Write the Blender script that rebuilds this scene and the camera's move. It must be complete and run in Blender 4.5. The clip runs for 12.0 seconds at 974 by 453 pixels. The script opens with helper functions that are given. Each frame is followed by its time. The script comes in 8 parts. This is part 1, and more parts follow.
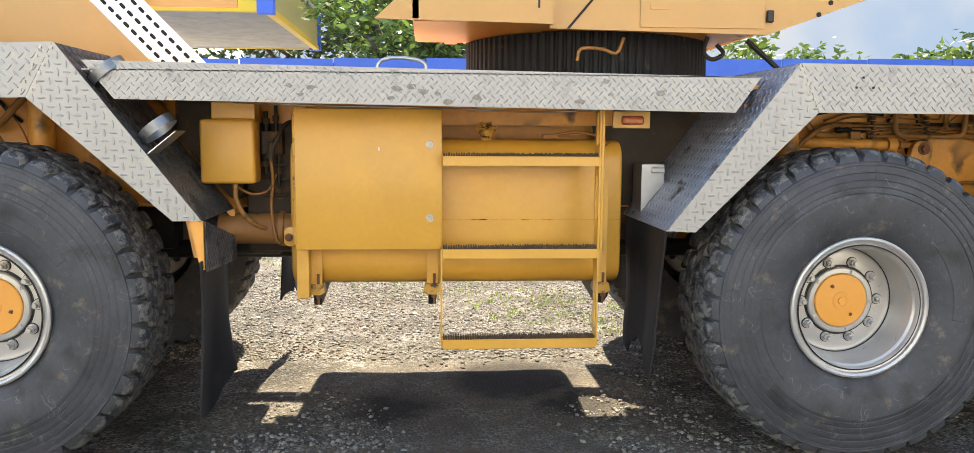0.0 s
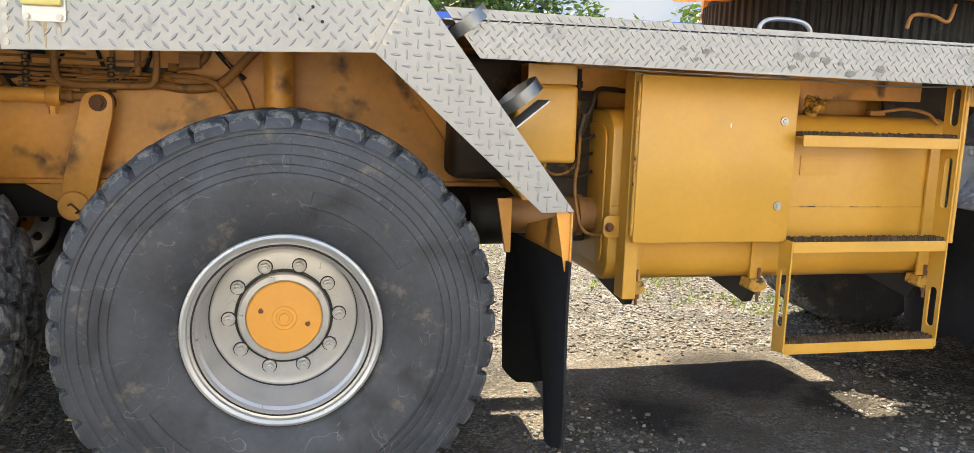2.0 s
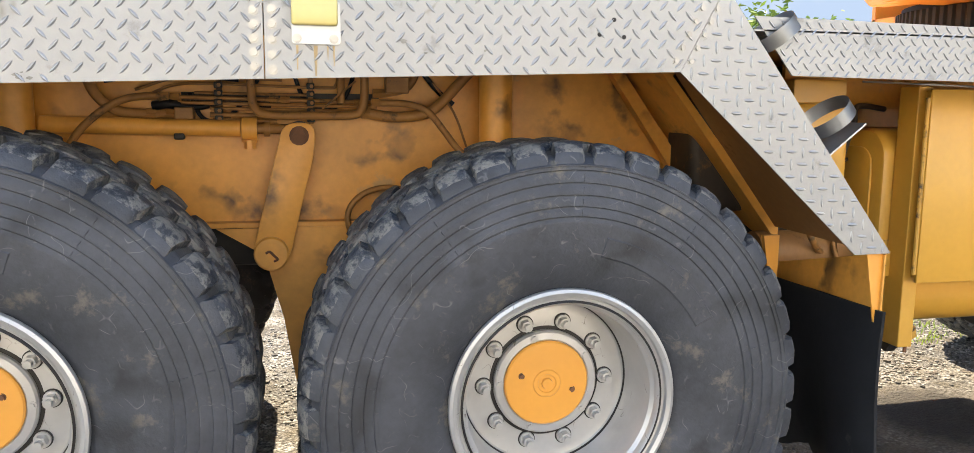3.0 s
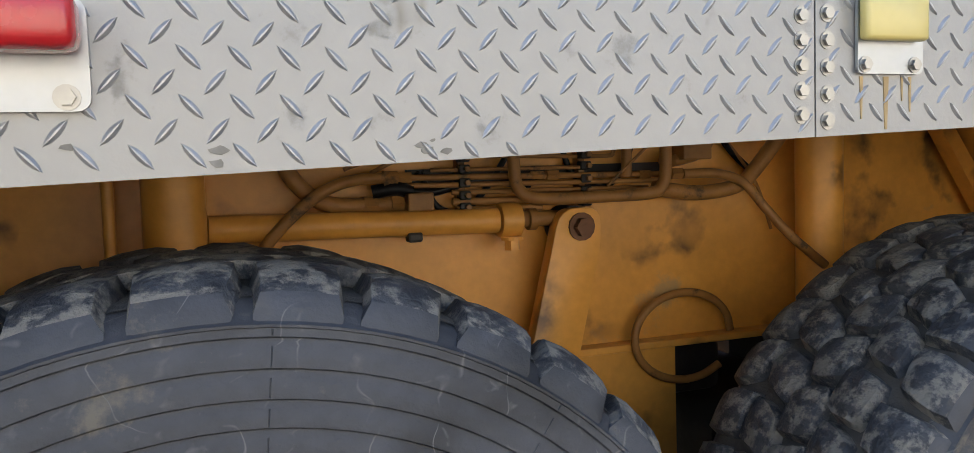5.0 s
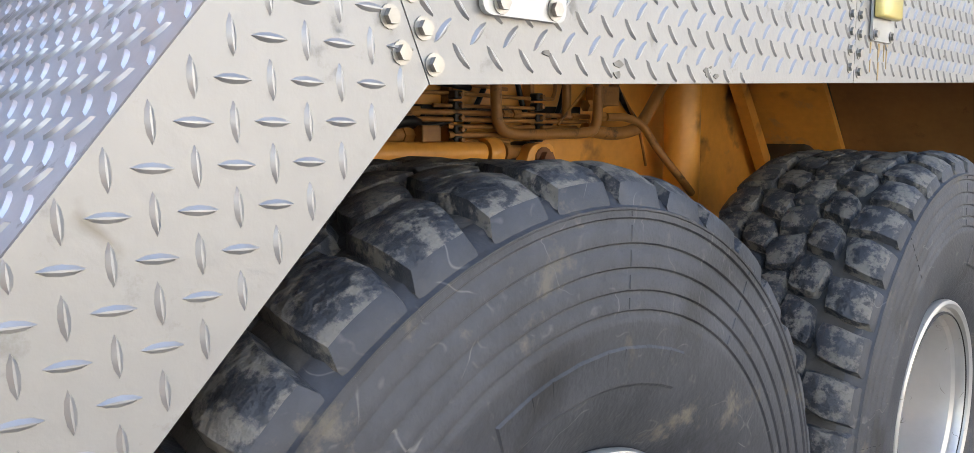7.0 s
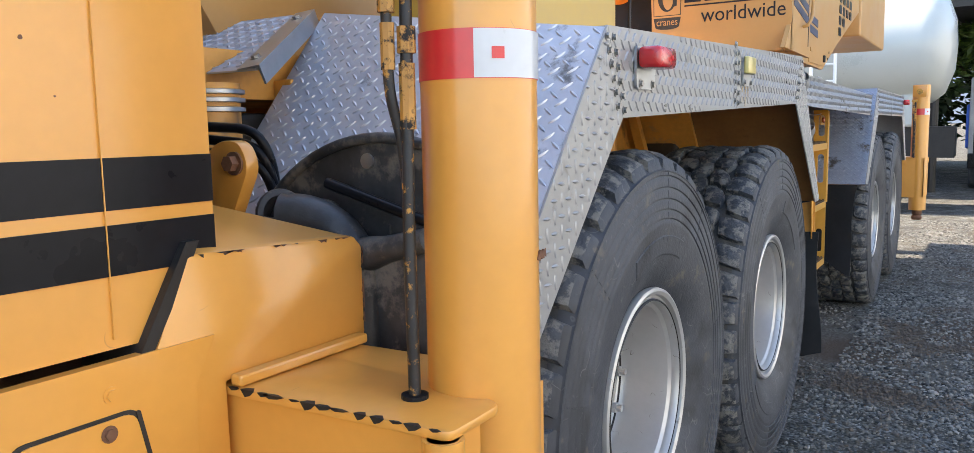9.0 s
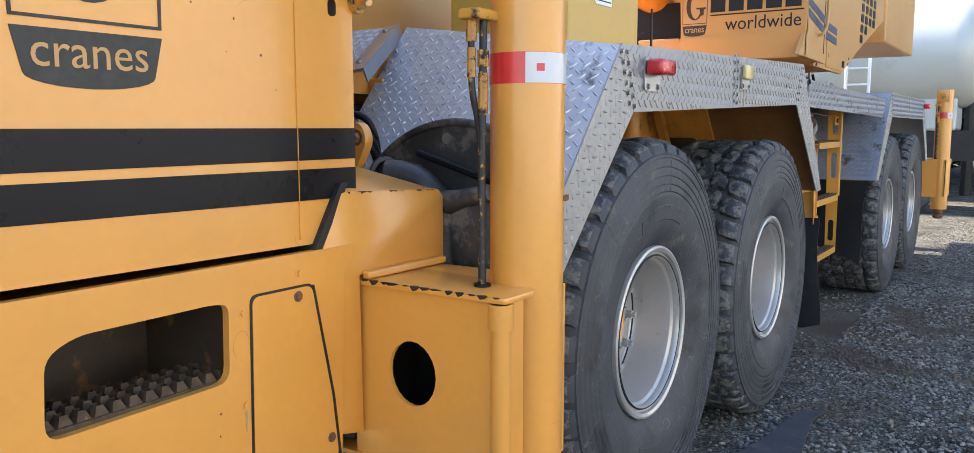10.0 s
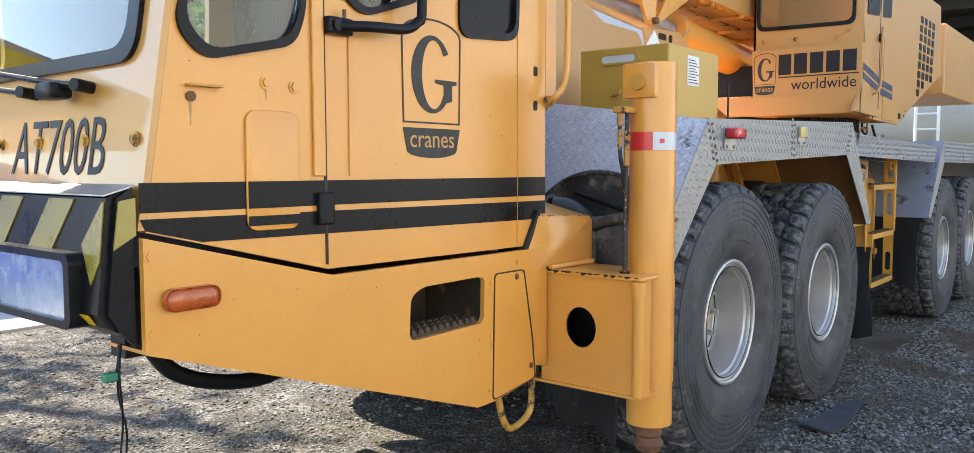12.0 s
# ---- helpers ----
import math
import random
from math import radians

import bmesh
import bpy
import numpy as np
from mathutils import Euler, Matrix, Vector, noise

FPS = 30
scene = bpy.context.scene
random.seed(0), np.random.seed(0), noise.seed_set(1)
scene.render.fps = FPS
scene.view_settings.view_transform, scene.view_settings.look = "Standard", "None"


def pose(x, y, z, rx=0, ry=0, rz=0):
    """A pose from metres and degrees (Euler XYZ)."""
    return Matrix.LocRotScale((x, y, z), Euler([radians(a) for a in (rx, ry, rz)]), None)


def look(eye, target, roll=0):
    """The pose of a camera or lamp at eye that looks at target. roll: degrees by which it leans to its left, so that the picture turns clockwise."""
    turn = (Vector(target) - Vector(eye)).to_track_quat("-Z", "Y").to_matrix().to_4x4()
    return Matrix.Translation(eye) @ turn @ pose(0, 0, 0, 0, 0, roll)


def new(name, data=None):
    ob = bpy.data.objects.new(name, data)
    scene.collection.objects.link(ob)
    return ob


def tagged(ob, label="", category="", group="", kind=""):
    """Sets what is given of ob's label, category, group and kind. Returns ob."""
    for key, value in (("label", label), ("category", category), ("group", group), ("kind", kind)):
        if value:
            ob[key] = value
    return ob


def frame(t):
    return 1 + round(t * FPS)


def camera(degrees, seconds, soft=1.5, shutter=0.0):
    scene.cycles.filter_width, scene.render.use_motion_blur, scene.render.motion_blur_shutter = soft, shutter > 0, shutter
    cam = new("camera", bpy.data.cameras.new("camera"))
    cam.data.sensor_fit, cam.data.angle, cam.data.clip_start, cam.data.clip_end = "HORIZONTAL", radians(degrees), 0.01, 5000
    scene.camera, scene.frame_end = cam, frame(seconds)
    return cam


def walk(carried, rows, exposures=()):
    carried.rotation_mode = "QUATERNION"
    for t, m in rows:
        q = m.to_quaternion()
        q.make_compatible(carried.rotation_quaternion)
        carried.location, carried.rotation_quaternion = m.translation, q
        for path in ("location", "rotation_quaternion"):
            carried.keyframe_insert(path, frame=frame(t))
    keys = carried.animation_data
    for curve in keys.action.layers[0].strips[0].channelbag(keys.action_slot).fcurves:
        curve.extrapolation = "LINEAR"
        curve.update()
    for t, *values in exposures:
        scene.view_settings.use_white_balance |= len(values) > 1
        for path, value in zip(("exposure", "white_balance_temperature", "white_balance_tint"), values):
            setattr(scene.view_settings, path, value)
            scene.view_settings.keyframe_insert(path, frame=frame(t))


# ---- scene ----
cam = camera(61.4, 12.0, soft=0.5)
PATH = [
    (0, (2.006, -3.668, 1.552), (2.153, -1.686, 1.328), 0.4),
    (0.5, (1.488, -3.429, 1.559), (1.718, -1.459, 1.304), 0.5),
    (1, (0.926, -3.252, 1.533), (1.267, -1.298, 1.272), 1.4),
    (1.5, (0.473, -3.071, 1.546), (0.883, -1.133, 1.27), 1.8),
    (2, (0.055, -2.769, 1.577), (0.501, -0.846, 1.255), 1.9),
    (2.5, (-0.388, -2.483, 1.598), (0.059, -0.561, 1.27), 1.3),
    (3, (-0.717, -2.146, 1.598), (-0.292, -0.214, 1.306), 0.6),
    (3.5, (-1.046, -1.799, 1.602), (-0.591, 0.129, 1.322), -0.1),
    (3.7, (-1.187, -1.662, 1.619), (-0.697, 0.257, 1.338), -0.1),
    (5.3, (-1.682, -0.76, 1.626), (-0.893, 1.074, 1.515), -2.1),
    (5.5, (-1.708, -0.66, 1.605), (-0.817, 1.127, 1.485), -1.6),
    (6, (-1.816, -0.552, 1.585), (-0.721, 1.113, 1.418), 0.4),
    (6.2, (-1.975, -0.579, 1.580), (-0.795, 1.019, 1.388), 0.8),
    (6.5, (-2.204, -0.658, 1.596), (-0.939, 0.874, 1.371), 0.9),
    (7, (-2.498, -0.646, 1.578), (-1.09, 0.754, 1.335), -0.4),
    (7.2, (-2.643, -0.61, 1.586), (-1.179, 0.73, 1.339), -1.2),
    (8.8, (-3.805, -0.77, 1.568), (-2.113, 0.27, 1.331), -1.1),
    (9, (-3.948, -0.813, 1.597), (-2.254, 0.223, 1.363), -1.1),
    (9.5, (-4.338, -0.977, 1.588), (-2.655, 0.077, 1.354), -0.6),
    (10, (-4.592, -1.194, 1.57), (-2.95, -0.078, 1.329), -0.0),
    (10.5, (-4.864, -1.431, 1.569), (-3.25, -0.273, 1.336), -0.6),
    (11, (-5.19, -1.491, 1.581), (-3.584, -0.32, 1.358), -0.6),
    (11.5, (-5.524, -1.541, 1.605), (-3.939, -0.337, 1.414), -0.4),
    (12, (-5.87, -1.718, 1.607), (-4.323, -0.458, 1.463), 0.0),
]
walk(cam, [(t, look(eye, target, roll)) for t, eye, target, roll in PATH], exposures=[(0.0, 2.35, 8100, 9), (2.0, 2.4, 8100, 9), (3.0, 2.55, 7900, 11), (3.7, 2.45, 7900, 11), (5.3, 2.05, 7600, 11), (5.6, 2.1, 7600, 11), (6.0, 2.45, 7600, 11), (6.5, 2.55, 7700, 12), (7.2, 2.6, 7700, 12), (9.0, 2.18, 7150, 11), (9.5, 2.18, 7100, 11), (10.0, 2.02, 6950, 10), (10.5, 2.3, 6200, 11), (11.0, 2.0, 7050, 9), (12.0, 1.95, 7100, 9)])
# ---- light ----
SUN_ELEV = radians(47)
world = bpy.data.worlds.new("sky")
scene.world = world
world.use_nodes = True
wn = world.node_tree
wn.nodes.clear()
w_out = wn.nodes.new("ShaderNodeOutputWorld")
w_bg = wn.nodes.new("ShaderNodeBackground")
w_sky = wn.nodes.new("ShaderNodeTexSky")
w_sky.sky_type = "NISHITA"
w_sky.sun_disc = False
w_sky.sun_elevation = SUN_ELEV
w_sky.sun_rotation = radians(2.5)
w_sky.dust_density = 0.3
w_sky.ozone_density = 1.6
w_bg.inputs["Strength"].default_value = 0.15
wn.links.new(w_sky.outputs[0], w_bg.inputs[0])
wn.links.new(w_bg.outputs[0], w_out.inputs[0])
sun_data = bpy.data.lights.new("sun", "SUN")
sun_data.energy = 4.1
sun_data.angle = radians(0.6)
sun_data.color = (1.0, 0.93, 0.82)
sun = new("sun", sun_data)
sun.matrix_world = look((0.6, 14, 15), (0, 0, 0))

# ---- materials ----


def mat(name, color, rough=0.5, metal=0.0, vary=0.12, scale=6.0, bump=0.0, bump_scale=60.0, rust=None, rust_amount=0.0, rust_scale=5.0, fine=40.0, spec=0.5, coat=0.0, island=0.0):
    """A procedural surface: base colour varied at two scales, stains or worn spots of a second colour, and relief."""
    m = bpy.data.materials.new(name)
    m.use_nodes = True
    n, l = m.node_tree.nodes, m.node_tree.links
    b = n["Principled BSDF"]
    b.inputs["Metallic"].default_value = metal
    b.inputs["Specular IOR Level"].default_value = spec
    b.inputs["Coat Weight"].default_value = coat
    b.inputs["Coat Roughness"].default_value = 0.15
    tc = n.new("ShaderNodeTexCoord")
    big = n.new("ShaderNodeTexNoise")
    big.inputs["Scale"].default_value = scale
    big.inputs["Detail"].default_value = 6
    small = n.new("ShaderNodeTexNoise")
    small.inputs["Scale"].default_value = fine
    small.inputs["Detail"].default_value = 4
    l.new(tc.outputs["Object"], big.inputs["Vector"])
    l.new(tc.outputs["Object"], small.inputs["Vector"])
    add = n.new("ShaderNodeMath")
    add.operation = "MULTIPLY_ADD"
    add.inputs[1].default_value = 0.35
    l.new(small.outputs["Fac"], add.inputs[0])
    l.new(big.outputs["Fac"], add.inputs[2])
    ramp = n.new("ShaderNodeMapRange")
    ramp.inputs["From Min"].default_value = 0.4
    ramp.inputs["From Max"].default_value = 0.95
    ramp.inputs["To Min"].default_value = 1 - vary
    ramp.inputs["To Max"].default_value = 1 + vary
    l.new(add.outputs[0], ramp.inputs["Value"])
    hsv = n.new("ShaderNodeHueSaturation")
    hsv.inputs["Color"].default_value = (*color, 1)
    l.new(ramp.outputs[0], hsv.inputs["Value"])
    out = hsv.outputs[0]
    if island:
        geo = n.new("ShaderNodeNewGeometry")
        mr = n.new("ShaderNodeMapRange")
        mr.inputs["To Min"].default_value, mr.inputs["To Max"].default_value = 1 - island, 1 + island
        l.new(geo.outputs["Random Per Island"], mr.inputs["Value"])
        h2 = n.new("ShaderNodeHueSaturation")
        l.new(out, h2.inputs["Color"])
        l.new(mr.outputs[0], h2.inputs["Value"])
        out = h2.outputs[0]
    rough_out = None
    if rust:
        rn = n.new("ShaderNodeTexNoise")
        rn.inputs["Scale"].default_value = rust_scale
        rn.inputs["Detail"].default_value = 9
        rn.inputs["Roughness"].default_value = 0.68
        l.new(tc.outputs["Object"], rn.inputs["Vector"])
        rr = n.new("ShaderNodeMapRange")
        rr.inputs["From Min"].default_value = 0.72 - rust_amount
        rr.inputs["From Max"].default_value = 0.80 - rust_amount
        l.new(rn.outputs["Fac"], rr.inputs["Value"])
        mix = n.new("ShaderNodeMix")
        mix.data_type = "RGBA"
        mix.inputs["B"].default_value = (*rust, 1)
        l.new(out, mix.inputs["A"])
        l.new(rr.outputs[0], mix.inputs["Factor"])
        out = mix.outputs["Result"]
        ro = n.new("ShaderNodeMapRange")
        ro.inputs["To Min"].default_value, ro.inputs["To Max"].default_value = rough, 0.85
        l.new(rr.outputs[0], ro.inputs["Value"])
        rough_out = ro.outputs[0]
        if metal:
            me = n.new("ShaderNodeMapRange")
            me.inputs["To Min"].default_value, me.inputs["To Max"].default_value = metal, 0.1
            l.new(rr.outputs[0], me.inputs["Value"])
            l.new(me.outputs[0], b.inputs["Metallic"])
    l.new(out, b.inputs["Base Color"])
    if rough_out is None:
        rr2 = n.new("ShaderNodeMapRange")
        rr2.inputs["From Min"].default_value, rr2.inputs["From Max"].default_value = 0.3, 0.9
        rr2.inputs["To Min"].default_value, rr2.inputs["To Max"].default_value = max(rough - 0.08, 0.03), min(rough + 0.1, 1)
        l.new(add.outputs[0], rr2.inputs["Value"])
        rough_out = rr2.outputs[0]
    l.new(rough_out, b.inputs["Roughness"])
    if bump:
        bn = n.new("ShaderNodeTexNoise")
        bn.inputs["Scale"].default_value = bump_scale
        bn.inputs["Detail"].default_value = 5
        l.new(tc.outputs["Object"], bn.inputs["Vector"])
        bp = n.new("ShaderNodeBump")
        bp.inputs["Strength"].default_value = bump
        bp.inputs["Distance"].default_value = 0.01
        l.new(bn.outputs["Fac"], bp.inputs["Height"])
        l.new(bp.outputs[0], b.inputs["Normal"])
    return m


def glass(name, color=(0.9, 0.95, 0.95), rough=0.02):
    m = bpy.data.materials.new(name)
    m.use_nodes = True
    b = m.node_tree.nodes["Principled BSDF"]
    b.inputs["Base Color"].default_value = (*color, 1)
    b.inputs["Roughness"].default_value = rough
    b.inputs["Transmission Weight"].default_value = 1.0
    b.inputs["IOR"].default_value = 1.45
    return m


PAINT = mat("crane_paint", (0.74, 0.330, 0.060), 0.34, vary=0.07, scale=2.2, bump=0.035, bump_scale=9, coat=0.5, rust=(0.20, 0.09, 0.04), rust_amount=0.0, rust_scale=7)
PAINT_TANK = mat("tank_paint", (0.61, 0.318, 0.050), 0.36, vary=0.10, scale=3, bump=0.05, bump_scale=30, coat=0.15)
PAINT_OLD = mat("old_crane_paint", (0.68, 0.31, 0.060), 0.42, vary=0.22, scale=4, bump=0.08, bump_scale=50, rust=(0.47, 0.29, 0.13), rust_amount=0.12, rust_scale=3)
PAINT_WORN = mat("worn_step_paint", (0.52, 0.27, 0.045), 0.5, vary=0.2, scale=9, bump=0.1, bump_scale=80, rust=(0.05, 0.035, 0.025), rust_amount=0.20, rust_scale=14)
PAINT_PALE = mat("faded_turret_paint", (0.53, 0.280, 0.088), 0.42, vary=0.06, scale=2, bump=0.02, bump_scale=12, coat=0.15)
MUSTARD = mat("mustard_paint", (0.55, 0.335, 0.065), 0.4, vary=0.08, scale=3, coat=0.1)
SILVER = mat("silver_tread_plate", (0.325, 0.32, 0.31), 0.42, metal=0.35, vary=0.06, scale=3, bump=0.06, bump_scale=90, rust=(0.275, 0.262, 0.235), rust_amount=0.13, rust_scale=11)
BRIGHT = mat("bright_tread_plate", (0.47, 0.49, 0.54), 0.42, metal=0.25, vary=0.14, scale=5, bump=0.05, bump_scale=60, rust=(0.17, 0.165, 0.16), rust_amount=0.12, rust_scale=6)
# darker than BRIGHT: dark reflections put into the colour, besides real stains
SHADED_STAINED = mat("sooty_tread_plate", (0.30, 0.345, 0.43), 0.34, metal=0.4, vary=0.2, scale=5, bump=0.05, bump_scale=60, rust=(0.085, 0.075, 0.062), rust_amount=0.17, rust_scale=5)
DARK_TREAD = mat("grimy_tread_plate", (0.085, 0.088, 0.095), 0.42, metal=0.5, vary=0.3, scale=7, bump=0.08, bump_scale=60, rust=(0.03, 0.027, 0.024), rust_amount=0.2, rust_scale=6)
GUARD = mat("stained_guard", (0.040, 0.040, 0.042), 0.42, vary=0.6, scale=5, bump=0.3, bump_scale=22, rust=(0.15, 0.13, 0.11), rust_amount=0.2, rust_scale=8)
BURNISHED = mat("burnished_bars", (0.57, 0.58, 0.61), 0.33, metal=0.55, vary=0.15, scale=12)
GLINT = mat("worn_bar_tops", (0.37, 0.37, 0.375), 0.36, metal=0.5, vary=0.15, scale=12)
TAPE = mat("hazard_tape", (0.30, 0.225, 0.03), 0.28, vary=0.15, scale=14, coat=0.5)
FRONTPAINT = mat("glossy_front_paint", (0.58, 0.28, 0.065), 0.32, vary=0.08, scale=3, bump=0.015, bump_scale=9, coat=0.6)
FRONTPAINT.node_tree.nodes["Principled BSDF"].inputs["Coat Roughness"].default_value = 0.03
RIM = mat("rim_silver_paint", (0.47, 0.46, 0.445), 0.36, metal=0.45, vary=0.08, scale=6, bump=0.04, bump_scale=70, rust=(0.10, 0.08, 0.06), rust_amount=0.05, rust_scale=11)
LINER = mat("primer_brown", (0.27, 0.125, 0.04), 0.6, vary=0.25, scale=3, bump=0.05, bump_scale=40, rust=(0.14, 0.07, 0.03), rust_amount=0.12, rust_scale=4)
STEEL = mat("steel", (0.34, 0.33, 0.31), 0.35, metal=0.85, vary=0.15, scale=20, rust=(0.16, 0.09, 0.05), rust_amount=0.08, rust_scale=40)
RUBBER = mat("tyre_rubber", (0.043, 0.046, 0.054), 0.6, vary=0.35, scale=5, bump=0.18, bump_scale=110, rust=(0.125, 0.112, 0.092), rust_amount=0.14, rust_scale=7)
GROOVE = mat("groove_dirt", (0.062, 0.060, 0.058), 0.85, vary=0.3, scale=14, bump=0.4, bump_scale=90)
WALLPAINT = mat("pale_plaster", (0.63, 0.64, 0.635), 0.8, vary=0.08, scale=0.6, bump=0.05, bump_scale=12)
TREAD = mat("tread_rubber", (0.034, 0.038, 0.046), 0.6, vary=0.5, scale=14, bump=0.8, bump_scale=60, rust=(0.155, 0.148, 0.135), rust_amount=0.25, rust_scale=24)
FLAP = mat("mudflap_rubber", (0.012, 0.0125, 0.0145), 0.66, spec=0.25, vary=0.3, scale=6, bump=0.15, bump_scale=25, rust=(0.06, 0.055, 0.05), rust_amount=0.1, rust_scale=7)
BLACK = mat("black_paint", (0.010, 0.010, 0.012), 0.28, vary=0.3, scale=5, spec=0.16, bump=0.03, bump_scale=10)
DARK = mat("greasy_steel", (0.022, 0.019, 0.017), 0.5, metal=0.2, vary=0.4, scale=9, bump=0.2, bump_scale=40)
RUST = mat("rusty_steel", (0.16, 0.07, 0.035), 0.75, vary=0.35, scale=12, bump=0.3, bump_scale=80)
BANDRED = mat("red_reflective_film", (0.66, 0.022, 0.028), 0.3, vary=0.08, scale=30, coat=0.4)
BANDWHITE = mat("white_reflective_film", (0.56, 0.58, 0.60), 0.3, vary=0.05, scale=30, coat=0.4)
RED = mat("red_lens", (0.50, 0.015, 0.020), 0.2, vary=0.1, coat=0.6)
AMBER = mat("amber_lens", (0.48, 0.10, 0.02), 0.25, vary=0.2, scale=20, coat=0.5, bump=0.2, bump_scale=120)
CREAM = mat("cream_reflector", (0.62, 0.50, 0.18), 0.3, vary=0.1, coat=0.4)
WHITE = mat("white_paint", (0.78, 0.78, 0.75), 0.35, vary=0.06, scale=3, coat=0.2)
TANKWHITE = mat("tanker_white", (0.46, 0.475, 0.445), 0.3, vary=0.05, scale=1.2, coat=0.4)
BLUE = mat("blue_hoarding", (0.035, 0.13, 0.55), 0.5, vary=0.1, scale=0.8, bump=0.05, bump_scale=6)
SIGNYELLOW = mat("yellow_truck_paint", (0.75, 0.47, 0.02), 0.4, vary=0.06, scale=2)
SIGNPALE = mat("pale_yellow_panel", (0.62, 0.47, 0.17), 0.5, vary=0.08, scale=2)
GREYBOARD = mat("grey_underside", (0.33, 0.31, 0.29), 0.7, vary=0.2, scale=3, rust=(0.15, 0.13, 0.11), rust_amount=0.1)
GALV = mat("galvanised_steel", (0.42, 0.43, 0.435), 0.38, metal=0.9, vary=0.15, scale=14)
CAKED = mat("mud_caked_steel", (0.075, 0.045, 0.022), 0.8, vary=0.5, scale=20, bump=0.3, bump_scale=90, rust=(0.36, 0.19, 0.04), rust_amount=0.08, rust_scale=30)
# shade of deep recesses put into a dark brown, with real stains
SHADE_STAIN = mat("sooted_brown_paint", (0.040, 0.028, 0.018), 0.6, vary=0.4, scale=6, bump=0.1, bump_scale=40, rust=(0.19, 0.095, 0.032), rust_amount=0.14, rust_scale=7)
HOSE = mat("hose_painted", (0.29, 0.130, 0.032), 0.55, vary=0.25, scale=15, bump=0.15, bump_scale=90, rust=(0.10, 0.06, 0.03), rust_amount=0.14, rust_scale=12)
INK = mat("dark_lettering", (0.022, 0.023, 0.028), 0.4, vary=0.1, spec=0.2)
INKGREY = mat("faded_lettering", (0.052, 0.050, 0.045), 0.42, vary=0.25, scale=20, spec=0.2)
LAMP = mat("headlamp_lens", (0.50, 0.56, 0.66), 0.16, metal=0.6, vary=0.15, scale=25, coat=0.8)
PANE = glass("window_glass", (0.75, 0.85, 0.82), 0.0)
BARK = mat("bark", (0.10, 0.075, 0.05), 0.9, vary=0.3, scale=6, bump=0.5, bump_scale=20)
LEAF = mat("leaves", (0.090, 0.145, 0.026), 0.5, vary=0.2, scale=3, island=0.45)
LEAFDARK = mat("dark_leaves", (0.040, 0.072, 0.022), 0.55, vary=0.2, scale=3, island=0.45)
GRASS = mat("grass_blades", (0.15, 0.22, 0.03), 0.6, vary=0.2, scale=4, island=0.4)
for leafy in (LEAF, LEAFDARK, GRASS):
    nt = leafy.node_tree
    bsdf, outp = nt.nodes["Principled BSDF"], nt.nodes["Material Output"]
    tr = nt.nodes.new("ShaderNodeBsdfTranslucent")
    mx = nt.nodes.new("ShaderNodeMixShader")
    mx.inputs[0].default_value = 0.3
    nt.links.new(bsdf.inputs["Base Color"].links[0].from_socket, tr.inputs[0])
    nt.links.new(bsdf.outputs[0], mx.inputs[1])
    nt.links.new(tr.outputs[0], mx.inputs[2])
    nt.links.new(mx.outputs[0], outp.inputs[0])
FLAKING = mat("flaking_black_hose", (0.016, 0.016, 0.017), 0.5, vary=0.3, scale=12, bump=0.15, bump_scale=60, rust=(0.50, 0.24, 0.05), rust_amount=0.16, rust_scale=48)
FITTING = mat("painted_fitting", (0.50, 0.24, 0.05), 0.5, vary=0.3, scale=12, bump=0.15, bump_scale=60, rust=(0.02, 0.019, 0.018), rust_amount=0.2, rust_scale=40)
STONE = mat("gravel_stones", (0.152, 0.143, 0.126), 0.85, vary=0.3, scale=30, bump=0.3, bump_scale=90, island=0.85, rust=(0.098, 0.074, 0.054), rust_amount=0.2, rust_scale=1.1)

FLAKE = mat("bare_metal_patch", (0.20, 0.19, 0.17), 0.55, metal=0.3, vary=0.3, scale=40)
STREAK = mat("rust_streak", (0.42, 0.29, 0.14), 0.7, vary=0.3, scale=30)


